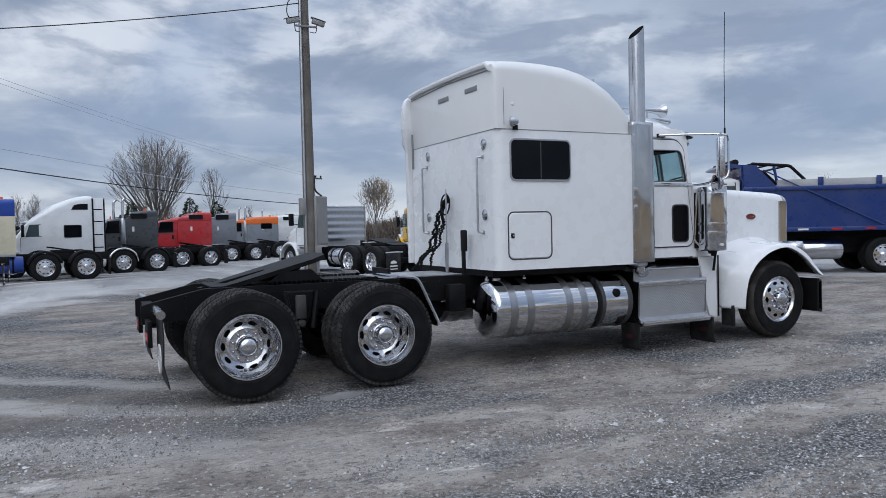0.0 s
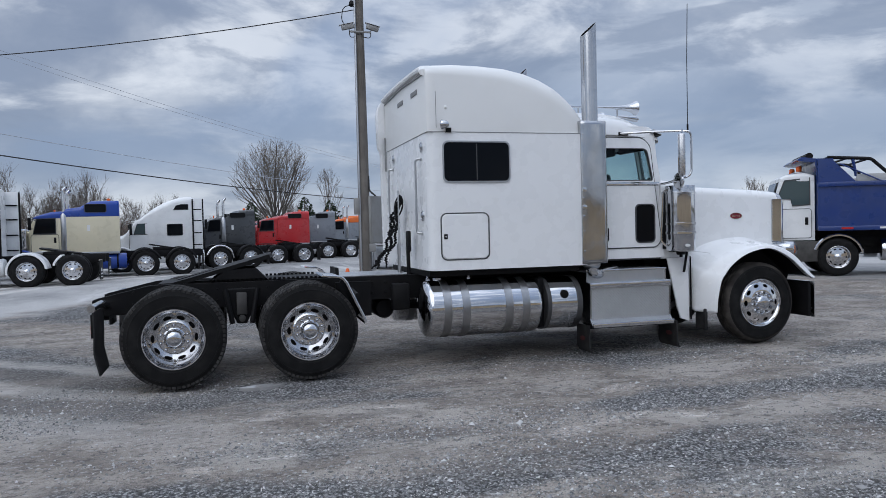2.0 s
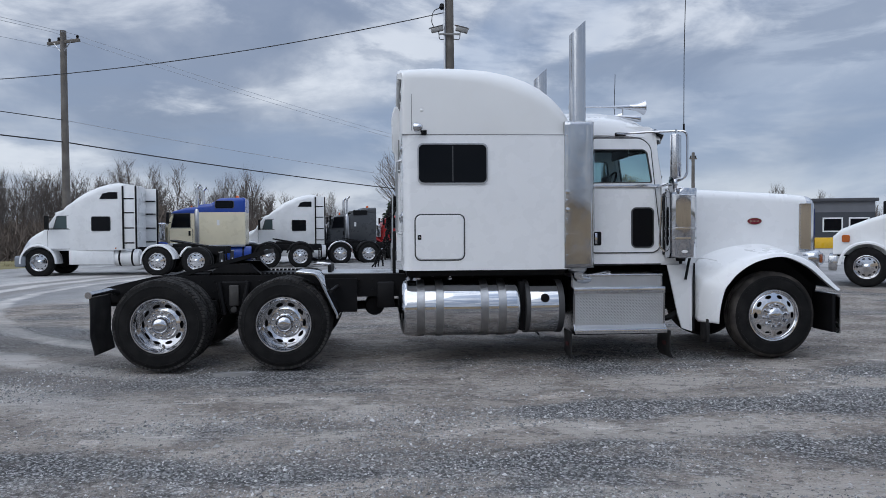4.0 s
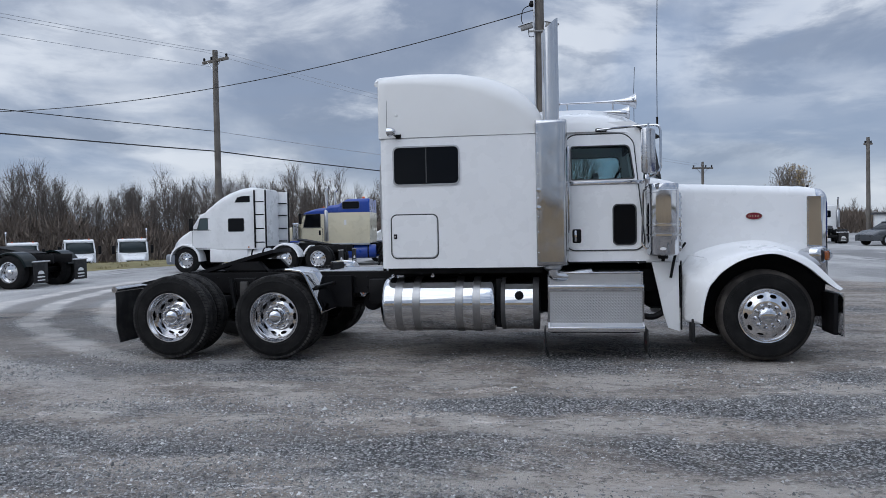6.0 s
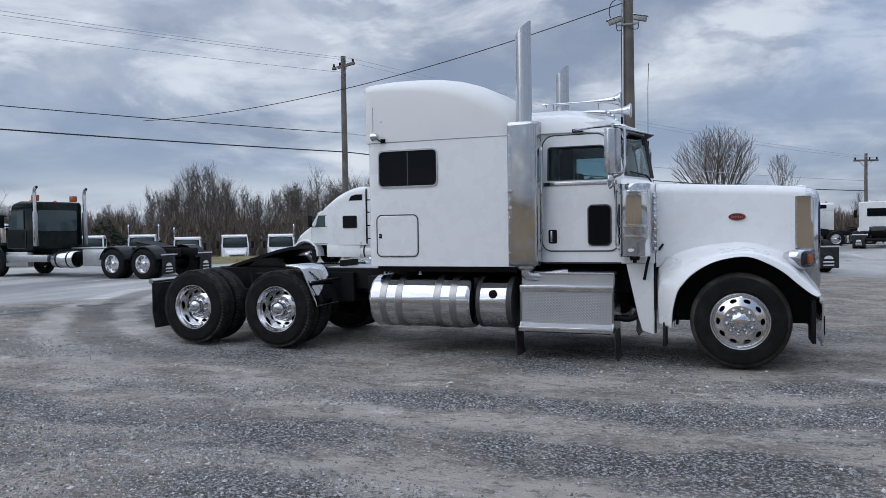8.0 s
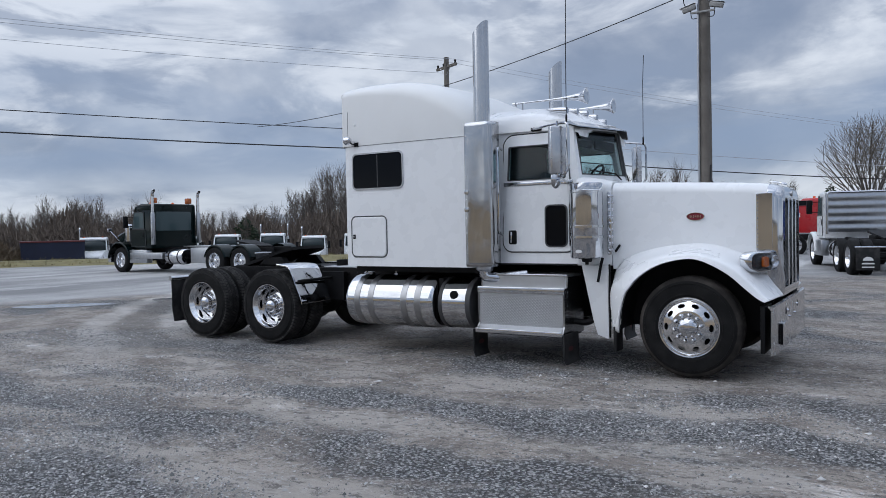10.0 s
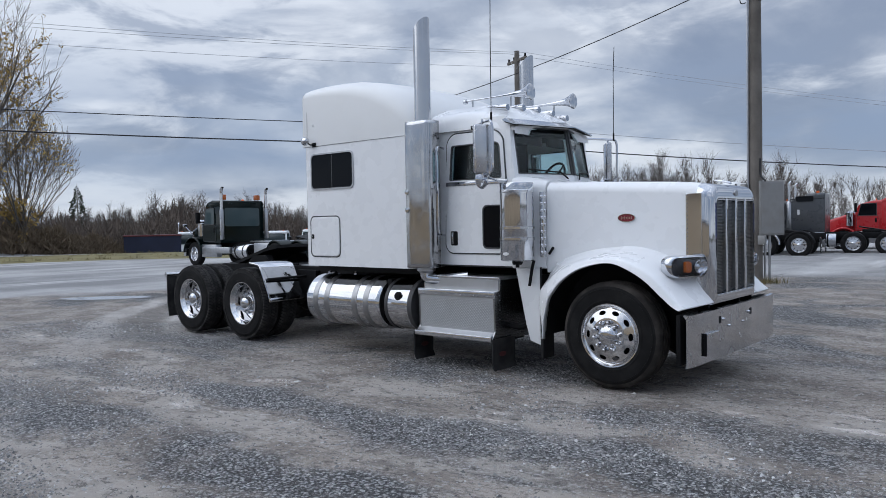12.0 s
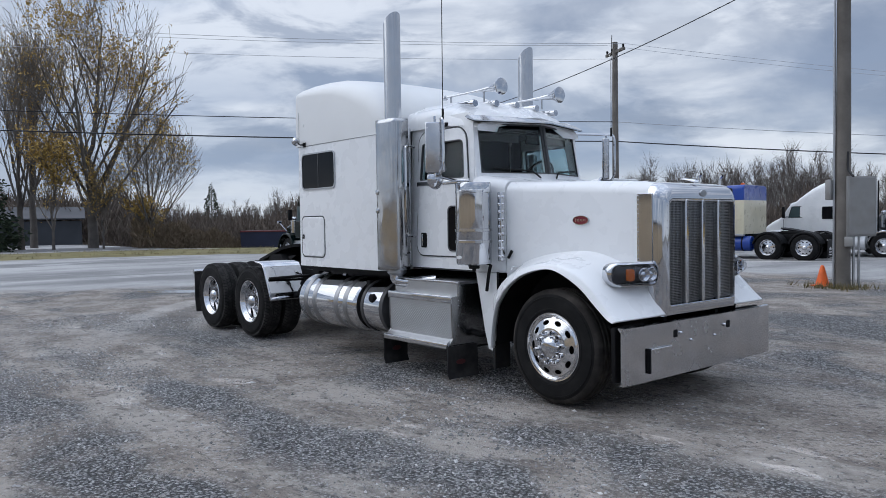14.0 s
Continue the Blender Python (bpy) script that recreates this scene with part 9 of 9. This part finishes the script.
# ---------------------------------------------------------------- buildings and cars
SIDING = material("tan_metal_siding", (0.80, 0.62, 0.41), 0.55, 0, 0.10, 0.7, (0.62, 0.47, 0.31), 0.4)
GREY_WALL = material("grey_siding", (0.13, 0.135, 0.15), 0.6, 0, 0.1, 1.0)
DARK_WALL = material("dark_siding", (0.045, 0.05, 0.06), 0.6, 0, 0.1, 1.0)
ROOFING = material("roof_sheet", (0.055, 0.057, 0.065), 0.6, 0, 0.15, 1.0)


def shop_building():
    """The low tan workshop across the yard, which the polished parts mirror."""
    t = thing("workshop_building", "long low tan metal-sided workshop with a grey roof", "building", "", pose(4, -17.5, 0))
    bm = BM()
    box(bm, -24, 26, -9, 0, 0, 2.5)
    part("wall", bm, SIDING, t)
    bm = BM()
    slab(bm, [(0.2, 2.45), (0.2, 2.52), (-4.5, 2.9), (-9.2, 2.52), (-9.2, 2.45)], "x", -24.4, 26.4)
    part("roof", bm, ROOFING, t)
    for x in np.arange(-23.5, 26, 0.5):
        bm = BM()
        box(bm, x - 0.03, x + 0.03, 0.0, 0.025, 0.1, 2.45)
        part("siding_rib", bm, SIDING, t)
    for x in (-16, -6, 12, 20):
        bm = BM()
        box(bm, x - 1.6, x + 1.6, 0.02, 0.07, 0.0, 2.3, 0.01)
        part("roller_door", bm, SIDING, t)


shop_building()


def office_building():
    t = thing("low_building", "low grey office building with a pale annexe and dark upper wall", "building", "", pose(30.5, 47.0, 0, 0, 0, -20))
    bm = BM()
    box(bm, -1.5, 8, 0, 9, 0.9, 3.4)
    part("wall", bm, GREY_WALL, t)
    bm = BM()
    box(bm, -1.7, 8.2, -0.25, 9.2, 3.4, 3.65, 0.03)
    part("roof", bm, ROOFING, t)
    bm = BM()
    box(bm, -4.5, 3.0, 0.5, 6.0, 0, 1.9)
    part("annexe", bm, FLEET_WHITE, t)
    bm = BM()
    box(bm, -4.7, 3.2, 0.3, 6.2, 1.9, 2.05, 0.02)
    part("annexe_roof", bm, ROOFING, t)
    bm = BM()
    box(bm, 3.0, 8, -0.05, 0.02, 0.0, 2.6)
    part("base_wall", bm, DARK_WALL, t)
    for x in (-3.8, -1.6, 4.5, 6.3):
        bm = BM()
        z = 0.7 if x < 3 else 1.2
        y = 0.48 if x < 3 else -0.08
        ring_slab(bm, rounded(x - 0.1, x + 1.3, z - 0.1, z + 1.0, 0.01), rounded(x, x + 1.2, z, z + 0.9, 0.01), "y", y + 0.03, y - 0.04)
        wn = part("window", bm, FLEET_WHITE, t)
        bm = BM()
        slab(bm, rounded(x, x + 1.2, z, z + 0.9, 0.01), "y", y + 0.02, y - 0.01)
        part("pane", bm, DARK_GLASS, wn)
    bm = BM()
    tube(bm, [(3.5, -0.15, 0.2), (3.5, -0.15, 3.5)], 0.09, 8)
    part("downpipe", bm, FLEET_WHITE, t)


office_building()


def shed():
    t = thing("shed", "long low dark shed beyond the road", "building", "", pose(-62, 10.5, 0, 0, 0, 75))
    bm = BM()
    box(bm, -6, 2, 0, 6, 0, 2.1)
    part("wall", bm, DARK_WALL, t)
    bm = BM()
    slab(bm, [(-0.3, 2.25), (3, 3.3), (6.3, 2.25), (6.3, 2.35), (3, 3.42), (-0.3, 2.35)], "x", -6.3, 2.3)
    part("roof", bm, ROOFING, t)


shed()


def car(label, x, y, turn, mat):
    t = thing("car", label, "car", "parked cars", pose(x, y, 0, 0, 0, turn))
    rows = [(-2.2, 0.70, 0.75), (-2.1, 0.84, 0.95), (-1.2, 0.90, 1.0), (0.8, 0.90, 0.98), (1.7, 0.86, 0.88), (2.15, 0.74, 0.66)]
    part("body", body_loft(rows, 0.28, 0.14), mat, t)
    part("cabin", body_loft([(-1.75, 0.70, 0.98), (-1.15, 0.68, 1.40), (-0.2, 0.68, 1.46), (0.45, 0.68, 1.38), (1.1, 0.72, 0.98)], 0.9, 0.16), DARK_GLASS, t)
    part("roof", body_loft([(-1.2, 0.64, 1.42), (-0.2, 0.66, 1.48), (0.45, 0.64, 1.40)], 1.36, 0.05), mat, t)
    for xx in (-1.35, 1.35):
        for sy in (-1, 1):
            bm = BM()
            lathe(bm, [(0.19, 0.02), (0.21, 0.0), (0.32, 0.02), (0.33, 0.05), (0.33, 0.17), (0.31, 0.20), (0.2, 0.2)], (0, 0, 0), 20)
            w = part("wheel", bm, RUBBER, t, at=pose(xx, sy * 0.90, 0.33, 0, 0, 180 if sy > 0 else 0))
            bm = BM()
            lathe(bm, [(0.20, 0.015), (0.12, 0.03), (0.05, 0.01), (1e-5, 0.008)], (0, 0, 0), 14)
            part("rim", bm, ALU, w)


car("black parked car beside the low building", 23.6, 38.5, 200, DARK_GREY)
car("black and white parked car beside the low building", 26.0, 40.5, 205, FLEET_WHITE)
car("black parked car at the end of the line", 27.2, 38.6, 215, DARK_GREY)
bm = BM()
box(bm, 30.2, 34.5, 40.6, 41.0, 0.0, 0.75, 0.04)
tagged(part("concrete_barrier", bm, YELLOW), "yellow painted concrete barrier by the cars", "barrier")


DULL_NAVY = material("dull_navy", (0.010, 0.014, 0.035), 0.6, 0, 0.2, 1.0)
DULL_RED = material("dull_red", (0.10, 0.02, 0.02), 0.6, 0, 0.2, 1.0)


def trailer(x, y, turn):
    t = thing("dump_trailer", "dark blue dump trailer parked beyond the road", "trailer", "", pose(x, y, -1.25, 0, 0, turn))
    bm = BM()
    slab(bm, [(-1.9, 1.0), (1.9, 1.0), (1.95, 2.3), (-1.95, 2.3)], "y", -1.2, 1.2)
    part("trailer_box", bm, DULL_NAVY, t)
    bm = BM()
    box(bm, -1.97, 1.97, -1.25, 1.25, 2.25, 2.36, 0.02)
    part("top_rail", bm, DULL_RED, t)
    for xx in (-1.3, -0.1):
        for sy in (-1, 1):
            put("wheel", Wheels.far_tyre, t, pose(xx, sy * 1.2, 0.5, 0, 0, 180 if sy > 0 else 0))
    bm = BM()
    box(bm, -1.9, 1.9, -0.4, 0.4, 0.7, 1.0)
    part("chassis", bm, FRAME, t)


trailer(-42.3, 20.8, 63)


# ---------------------------------------------------------------- trees
BARK = material("grey_bark", (0.115, 0.103, 0.094), 0.9, 0, 0.3, 2.0, (0.09, 0.08, 0.07), 0.5)
TWIG = material("brown_twigs", (0.17, 0.148, 0.128), 0.95, 0, 0.25, 0.5)
LEAF_OLD = scatter_material("yellow_leaves", (0.30, 0.19, 0.05), (0.60, 0.42, 0.13), 0.8)
NEEDLE = scatter_material("dark_needles", (0.010, 0.020, 0.010), (0.040, 0.062, 0.026), 0.8)


def grow(seed, height, spread, trunk_r, depth=5, kids=(4, 5, 5, 4, 3), upright=0.5, limbs=9, fan=0.34, crook=1.0, crown=None, stem_share=0.50, start=0.26, reach=1.0):
    """Segments (start, end, radius, radius) of a bare tree, rising from one trunk into many ascending limbs."""
    rng = np.random.default_rng(seed)
    segs, tips = [], []

    def branch(p, d, length, r, level):
        n = 4 if level < 2 else 3 if level < 4 else 2
        q = p
        for i in range(n):
            bendv = rng.normal(0, (0.05 + 0.022 * level) * crook, 3)
            d2 = d + bendv + np.array([0, 0, 0.06 * upright])
            d2 = d2 / np.linalg.norm(d2)
            e = q + d2 * length / n
            if crown and (e[0] ** 2 + e[1] ** 2) / crown[1] ** 2 + ((e[2] - crown[0]) / crown[2]) ** 2 > rng.uniform(0.85, 1.1):
                break
            ra, rb = r * (1 - 0.55 * i / n), r * (1 - 0.55 * (i + 1) / n)
            segs.append((q, e, max(ra, 0.006), max(rb, 0.005)))
            q, d = e, d2
            if level < depth and (i > 0 or level > 0):
                k = kids[min(level, len(kids) - 1)] / n
                for _ in range(int(k) + (rng.random() < k - int(k))):
                    a = rng.uniform(0, 6.283)
                    side = np.array([np.cos(a), np.sin(a), 0.0])
                    nd = d * (0.75 + 0.2 * upright) + side * (fan + 0.25 * spread) + np.array([0, 0, 0.25 * upright])
                    nd = nd / np.linalg.norm(nd)
                    branch(q, nd, length * rng.uniform(0.50, 0.72), rb * rng.uniform(0.5, 0.7), level + 1)
        tips.append(q)

    q, top = np.array([0.0, 0.0, -0.1]), height * stem_share
    stem = [q]
    for i in range(8):
        e = np.array([rng.normal(0, 0.05) * (i + 1) / 4, rng.normal(0, 0.05) * (i + 1) / 4, top * (i + 1) / 8])
        segs.append((q, e, trunk_r * (1.15 - 0.09 * i), trunk_r * (1.06 - 0.09 * i)))
        stem.append(e)
        q = e
    branch(q, np.array([0.02, 0.02, 1.0]), height * (0.86 - stem_share) * (reach if reach > 1 else 1), trunk_r * 0.42, 1)
    for i in range(limbs):
        f = (i + rng.uniform(0, 0.8)) / limbs
        a = 2.4 * i + rng.uniform(-0.4, 0.4)
        out = spread * (1.15 - 0.55 * f) * rng.uniform(0.55, 1.0)
        d = np.array([out * np.cos(a), out * np.sin(a), 1.0])
        k = (start + (0.96 - start) * f) * 8
        foot = stem[int(k)] + (stem[min(8, int(k) + 1)] - stem[int(k)]) * (k - int(k))
        branch(foot, d / np.linalg.norm(d), height * reach * (0.56 - 0.24 * f) * rng.uniform(0.85, 1.1), trunk_r * rng.uniform(0.32, 0.5) * (1 - 0.35 * f), 1)
    return segs, np.array(tips)


def seg_mesh(segs, sides=3):
    a = np.array([s[0] for s in segs])
    b = np.array([s[1] for s in segs])
    ra, rb = np.array([s[2] for s in segs]), np.array([s[3] for s in segs])
    d = b - a
    d /= np.linalg.norm(d, axis=1, keepdims=True) + 1e-9
    ref = np.where(np.abs(d[:, 2:3]) < 0.9, np.array([[0, 0, 1.0]]), np.array([[1.0, 0, 0]]))
    u = np.cross(d, ref)
    u /= np.linalg.norm(u, axis=1, keepdims=True)
    v = np.cross(d, u)
    rings = []
    for p, r in ((a, ra), (b, rb)):
        for k in range(sides):
            t = 2 * np.pi * k / sides
            rings.append(p + r[:, None] * (np.cos(t) * u + np.sin(t) * v))
    verts = np.stack(rings, 1).reshape(-1, 3)
    o = np.arange(len(segs))[:, None] * (2 * sides)
    faces = np.concatenate([o + np.array([[k, (k + 1) % sides, sides + (k + 1) % sides, sides + k]]) for k in range(sides)])
    return verts, faces


def bare_tree(label, x, y, seed, height, spread, trunk_r, leaves=0, leaf_low=0.0, leaf_size=0.07, twig=0.009, **kw):
    t = thing("bare_tree", label, "tree", "", pose(x, y, ground_height(x, y), 0, 0, seed * 37 % 360))
    segs, tips = grow(seed, height, spread, trunk_r, **kw)
    thick = [s for s in segs if s[2] > 0.05]
    thin = [(a, b, max(c, twig), max(d, twig * 0.8)) for a, b, c, d in segs if c <= 0.05]
    v, f = seg_mesh(thick, 6)
    o = merged("trunk", v, f, BARK, smooth=True)
    o.parent = t
    v, f = seg_mesh(thin, 3)
    o = merged("crown", v, f, TWIG)
    o.parent = t
    if leaves:
        rng = np.random.default_rng(seed + 100)
        ends = np.array([s[1] for s in thin])
        ends = ends[ends[:, 2] > leaf_low]
        pick = ends[rng.integers(0, len(ends), leaves)]
        blob = np.array([noise.noise(Vector(p * 0.35)) for p in pick])
        pick = pick[blob > 0.0] + rng.normal(0, 0.16, (np.sum(blob > 0.0), 3))
        n = len(pick)
        a, b = rng.normal(0, leaf_size, (n, 3)), rng.normal(0, leaf_size, (n, 3))
        v = np.stack([pick - a, pick + b, pick + a, pick - b], 1).reshape(-1, 3)
        o = merged("leaves", v, np.arange(4 * n).reshape(n, 4), LEAF_OLD)
        o.parent = t
    return t


bare_tree("large bare deciduous tree with a broad fan-shaped crown", 4.6, 69.7, 4, 11.0, 0.95, 0.25, twig=0.0115, limbs=20, fan=0.26, depth=4, kids=(3, 4, 5, 5, 2), upright=0.45, crook=0.38, crown=(6.4, 4.6, 5.0), stem_share=0.34, start=0.42, reach=1.15)
bare_tree("smaller bare tree beside the large one", 10.6, 74.0, 9, 8.2, 0.42, 0.12, twig=0.0105, limbs=9, fan=0.3, kids=(3, 3, 3, 3, 2), crook=0.6, crown=(4.9, 1.9, 3.7), stem_share=0.7)
bare_tree("tall many-limbed tree with patches of yellow leaves by the road", -46.2, 9.3, 21, 17.5, 0.85, 0.34, 19000, 3, 0.045, twig=0.013, limbs=14, fan=0.30, depth=4, kids=(3, 4, 5, 5, 2), upright=0.4, crook=0.5, crown=(10.6, 7.2, 8.4), stem_share=0.42, start=0.22, reach=1.1)
bare_tree("tall bare tree behind the roadside trees", -53.5, 7.0, 33, 17.0, 0.40, 0.28, 400, 8, 0.04, twig=0.013, limbs=11, fan=0.30, depth=4, kids=(3, 4, 5, 5, 2), upright=0.7, crook=0.5, crown=(9.6, 4.6, 7.6))
bare_tree("tall slender tree by the road with thin crown", -48.5, 5.2, 41, 15.0, 0.40, 0.22, 4500, 4, 0.042, twig=0.012, limbs=10, fan=0.32, depth=4, kids=(3, 4, 5, 5, 2), upright=0.6, crook=0.55, crown=(8.8, 3.6, 6.6))
bare_tree("bushy many-stemmed bare tree by the road", -44.2, 12.7, 27, 10.0, 0.75, 0.15, 4000, 1, 0.045, twig=0.011, limbs=18, fan=0.34, depth=4, kids=(3, 4, 5, 5, 2), upright=0.5, crook=0.5, crown=(5.4, 3.9, 5.0), stem_share=0.3, start=0.10, reach=1.2)
bare_tree("low orange-leaved bush under the bare trees", -43.9, 12.3, 29, 3.4, 0.7, 0.06, 3000, 0.4, 0.05, limbs=10, depth=3, kids=(3, 3, 3))
bare_tree("young orange-leaved tree by the road", -45.6, 6.6, 52, 7.2, 0.55, 0.10, 6000, 1, 0.05, limbs=9, depth=4, fan=0.34, crook=0.7)
bare_tree("low bare tree with orange leaves by the road", -44.8, 9.6, 61, 5.4, 0.5, 0.08, 2000, 0.5, 0.04, limbs=9, depth=4, crook=0.7)
bare_tree("small tree with a few orange leaves beyond the trucks", 24.4, 62.0, 71, 6.6, 0.6, 0.11, 1500, 2, 0.035, twig=0.0115, limbs=10, depth=4, fan=0.34, crook=0.7, crown=(3.9, 2.6, 2.9))


def conifer(label, x, y, seed, height, width):
    rng = np.random.default_rng(seed)
    t = thing("conifer", label, "tree", "", pose(x, y, ground_height(x, y)))
    segs = [(np.array([0, 0, -0.1]), np.array([0, 0, height]), 0.14, 0.02)]
    n = int(2200 * height / 5 * max(1, width / 2))
    z = height * (1 - np.sqrt(rng.uniform(0.0, 0.98, n)))
    z = np.clip(z, 0.25, height)
    a = rng.uniform(0, 6.283, n)
    lobes = 1 + 0.25 * np.sin(a * 3 + z * 2.1) + 0.2 * np.sin(a * 5 - z * 3.7)
    r = width * (1 - z / height) ** 0.8 * rng.uniform(0.35, 1, n) ** 0.5 * lobes
    p = np.stack([r * np.cos(a), r * np.sin(a), z - 0.12 * r], 1)
    for k in range(60):
        zz = height * rng.uniform(0.08, 0.95)
        aa, rr = rng.uniform(0, 6.283), width * (1 - zz / height)
        segs.append((np.array([0, 0, zz]), np.array([rr * np.cos(aa), rr * np.sin(aa), zz - 0.1 * rr]), 0.025, 0.008))
    v, f = seg_mesh(segs, 5)
    o = merged("trunk", v, f, BARK)
    o.parent = t
    u = np.stack([np.cos(a), np.sin(a), rng.uniform(-0.6, 0.2, n)], 1) * rng.uniform(0.10, 0.26, (n, 1))
    w = rng.normal(0, 0.07, (n, 3))
    v = np.stack([p - u * 0.5, p + w, p + u, p - w], 1).reshape(-1, 3)
    o = merged("crown", v, np.arange(4 * n).reshape(n, 4), NEEDLE)
    o.parent = t


conifer("dark green cedar behind the parked trucks", 2.0, 63.0, 1, 4.6, 1.7)
conifer("dark green spruce behind the parked trucks", 7.0, 64.0, 2, 5.0, 1.9)
conifer("dark green spruce beside the big bare tree", 9.6, 65.0, 3, 4.6, 2.2)
conifer("dense dark cedar at the roadside", -47.0, 2.0, 4, 8.2, 3.0)
conifer("dark spruce before the brown woods", -44.0, 60.0, 5, 4.4, 1.6)
conifer("broad dark pine before the brown woods", -46.0, 42.0, 6, 4.4, 2.4)
conifer("dark spruce in the brown woods", -24.0, 58.0, 7, 5.6, 1.6)
conifer("distant dark spruce over the woods", -98.0, 40.0, 8, 9.5, 2.0)


def spikes(p, d, w, rng):
    """Tapering twigs, one slim triangle each, from p along d, w wide at the foot."""
    n = len(p)
    side = np.cross(d, rng.normal(0, 1, (n, 3)))
    side *= (w / 2) / (np.linalg.norm(side, axis=1, keepdims=True) + 1e-9)
    return np.stack([p - side, p + side, p + d], 1).reshape(-1, 3), np.arange(3 * n).reshape(n, 3)


def woods():
    """Brown leafless woods round the yard, in depth, with brushy undergrowth."""
    rng = np.random.default_rng(77)
    kinds = []
    for k in range(7):
        segs, _ = grow(200 + k, 8.5 + k * 0.4, 0.50 + 0.05 * k, 0.085, depth=2, kids=(3, 4, 3), limbs=11, upright=0.9, fan=0.30, crook=0.9, stem_share=0.72, start=0.22, reach=0.55)
        limbs = [(a, b, max(c, 0.014), max(d, 0.010)) for a, b, c, d in segs if c > 0.012]
        tv, tf = seg_mesh(limbs, 3)
        a, b = np.array([q[0] for q in segs]), np.array([q[1] for q in segs])
        a, b = a[9:], b[9:]
        m = 620
        pick = rng.integers(0, len(a), m)
        foot = a[pick] + (b[pick] - a[pick]) * rng.random((m, 1))
        run = b[pick] - a[pick]
        run /= np.linalg.norm(run, axis=1, keepdims=True) + 1e-9
        d = (run + rng.normal(0, 0.55, (m, 3)) + (0, 0, 0.25)) * rng.uniform(0.35, 0.95, (m, 1))
        sv, sf = spikes(foot, d, 0.034, rng)
        kinds.append((np.concatenate([tv, sv]), np.concatenate([tf[:, [0, 1, 2]], tf[:, [0, 2, 3]], sf + len(tv)])))
    verts, faces, base = [], [], 0
    spots = []
    for az in np.arange(20, 182, 0.36):
        for _ in range(2 if az > 100 else 1):
            far = 76 + 46 * rng.random() if az > 100 else 95 + 45 * rng.random()
            a = radians(az + rng.uniform(-0.3, 0.3))
            gap = noise.noise(Vector((az * 0.14, 0, 3))) + 0.45
            if rng.random() > 0.7 + gap:
                continue
            x, y = 4 + far * np.cos(a), -6 + far * np.sin(a)
            rise = noise.noise(Vector((az * 0.22, far * 0.02, 9)))
            if az > 133:
                tall = 0.60 + 0.22 * rise + rng.uniform(-0.10, 0.08)
            elif az > 100:
                tall = (0.74 + 0.36 * rise + rng.uniform(-0.14, 0.12)) * (1.22 if 107 < az < 124 else 1.08)
            else:
                tall = (0.60 + 0.42 * rise + rng.uniform(-0.14, 0.12)) * 0.82 * far / 100 * (0.70 if 66 < az < 86 else 1.0)
            spots.append((x, y, tall))
    for x, y, q in spots:
        v, f = kinds[rng.integers(len(kinds))]
        c, d = np.cos(t := rng.uniform(0, 6.283)), np.sin(t)
        w = np.stack([v[:, 0] * c - v[:, 1] * d, v[:, 0] * d + v[:, 1] * c, v[:, 2]], 1) * q
        verts.append(w + (x, y, ground_height(x, y)))
        faces.append(f + base)
        base += len(v)
    merged("woods", np.concatenate(verts), np.concatenate(faces), scatter_material("woods_bark", (0.085, 0.072, 0.064), (0.195, 0.170, 0.153), 0.95), "brown leafless late-autumn woods in the distance", "woods", "stuff")
    # undergrowth: clumps of short crossing twigs, thick low down
    n = 190000
    az = np.radians(rng.uniform(20, 182, n))
    west = az > radians(100)
    far = np.where(west, rng.uniform(70, 108, n), rng.uniform(95, 130, n))
    x, y = 4 + far * np.cos(az), -6 + far * np.sin(az)
    swell = 0.85 + 0.25 * np.sin(az * 37) * np.sin(az * 17 + 1) + 0.12 * np.sin(az * 83) + 0.10 * np.sin(az * 191 + far)
    z = np.where(west, 4.3, 2.4) * swell * rng.uniform(0, 1, n) ** 1.1
    level = np.where((x < 12) & (y > 21), -1.45, 0.0)
    lean = np.stack([*rng.normal(0, 0.40, (2, n)), rng.uniform(0.5, 1.5, n)], 1)
    v, f = spikes(np.stack([x, y, level - 0.1 + z], 1), lean, 0.13, rng)
    merged("brushwood", v, f, scatter_material("brush_stems", (0.085, 0.066, 0.053), (0.185, 0.150, 0.122), 0.95), "dense brown brushwood under the distant woods", "bushes", "stuff")
    # a thick tan hedge beside the road
    n = 15000
    u, side = rng.uniform(0, 1, n), rng.normal(0, 0.75, n)
    x, y = -44.6 + 1.3 * u + side * 0.98, 11.6 + 7.8 * u - side * 0.18
    high = (1.9 + 0.25 * np.sin(u * 19) + 0.15 * np.sin(u * 47)) * np.clip(1 - (side / 2.4) ** 2, 0.3, 1)
    z = high * rng.uniform(0, 1, n) ** 0.8
    lean = np.stack([*rng.normal(0, 0.20, (2, n)), rng.uniform(0.1, 0.5, n)], 1)
    floor = np.array([ground_height(*p) for p in np.stack([x, y], 1)])
    v, f = spikes(np.stack([x, y, floor - 0.1 + z], 1), lean, 0.065, rng)
    merged("hedge", v, f, scatter_material("hedge_twigs", (0.11, 0.080, 0.052), (0.25, 0.19, 0.125), 0.95), "thick tan leafless hedge along the road", "bushes", "stuff")


woods()
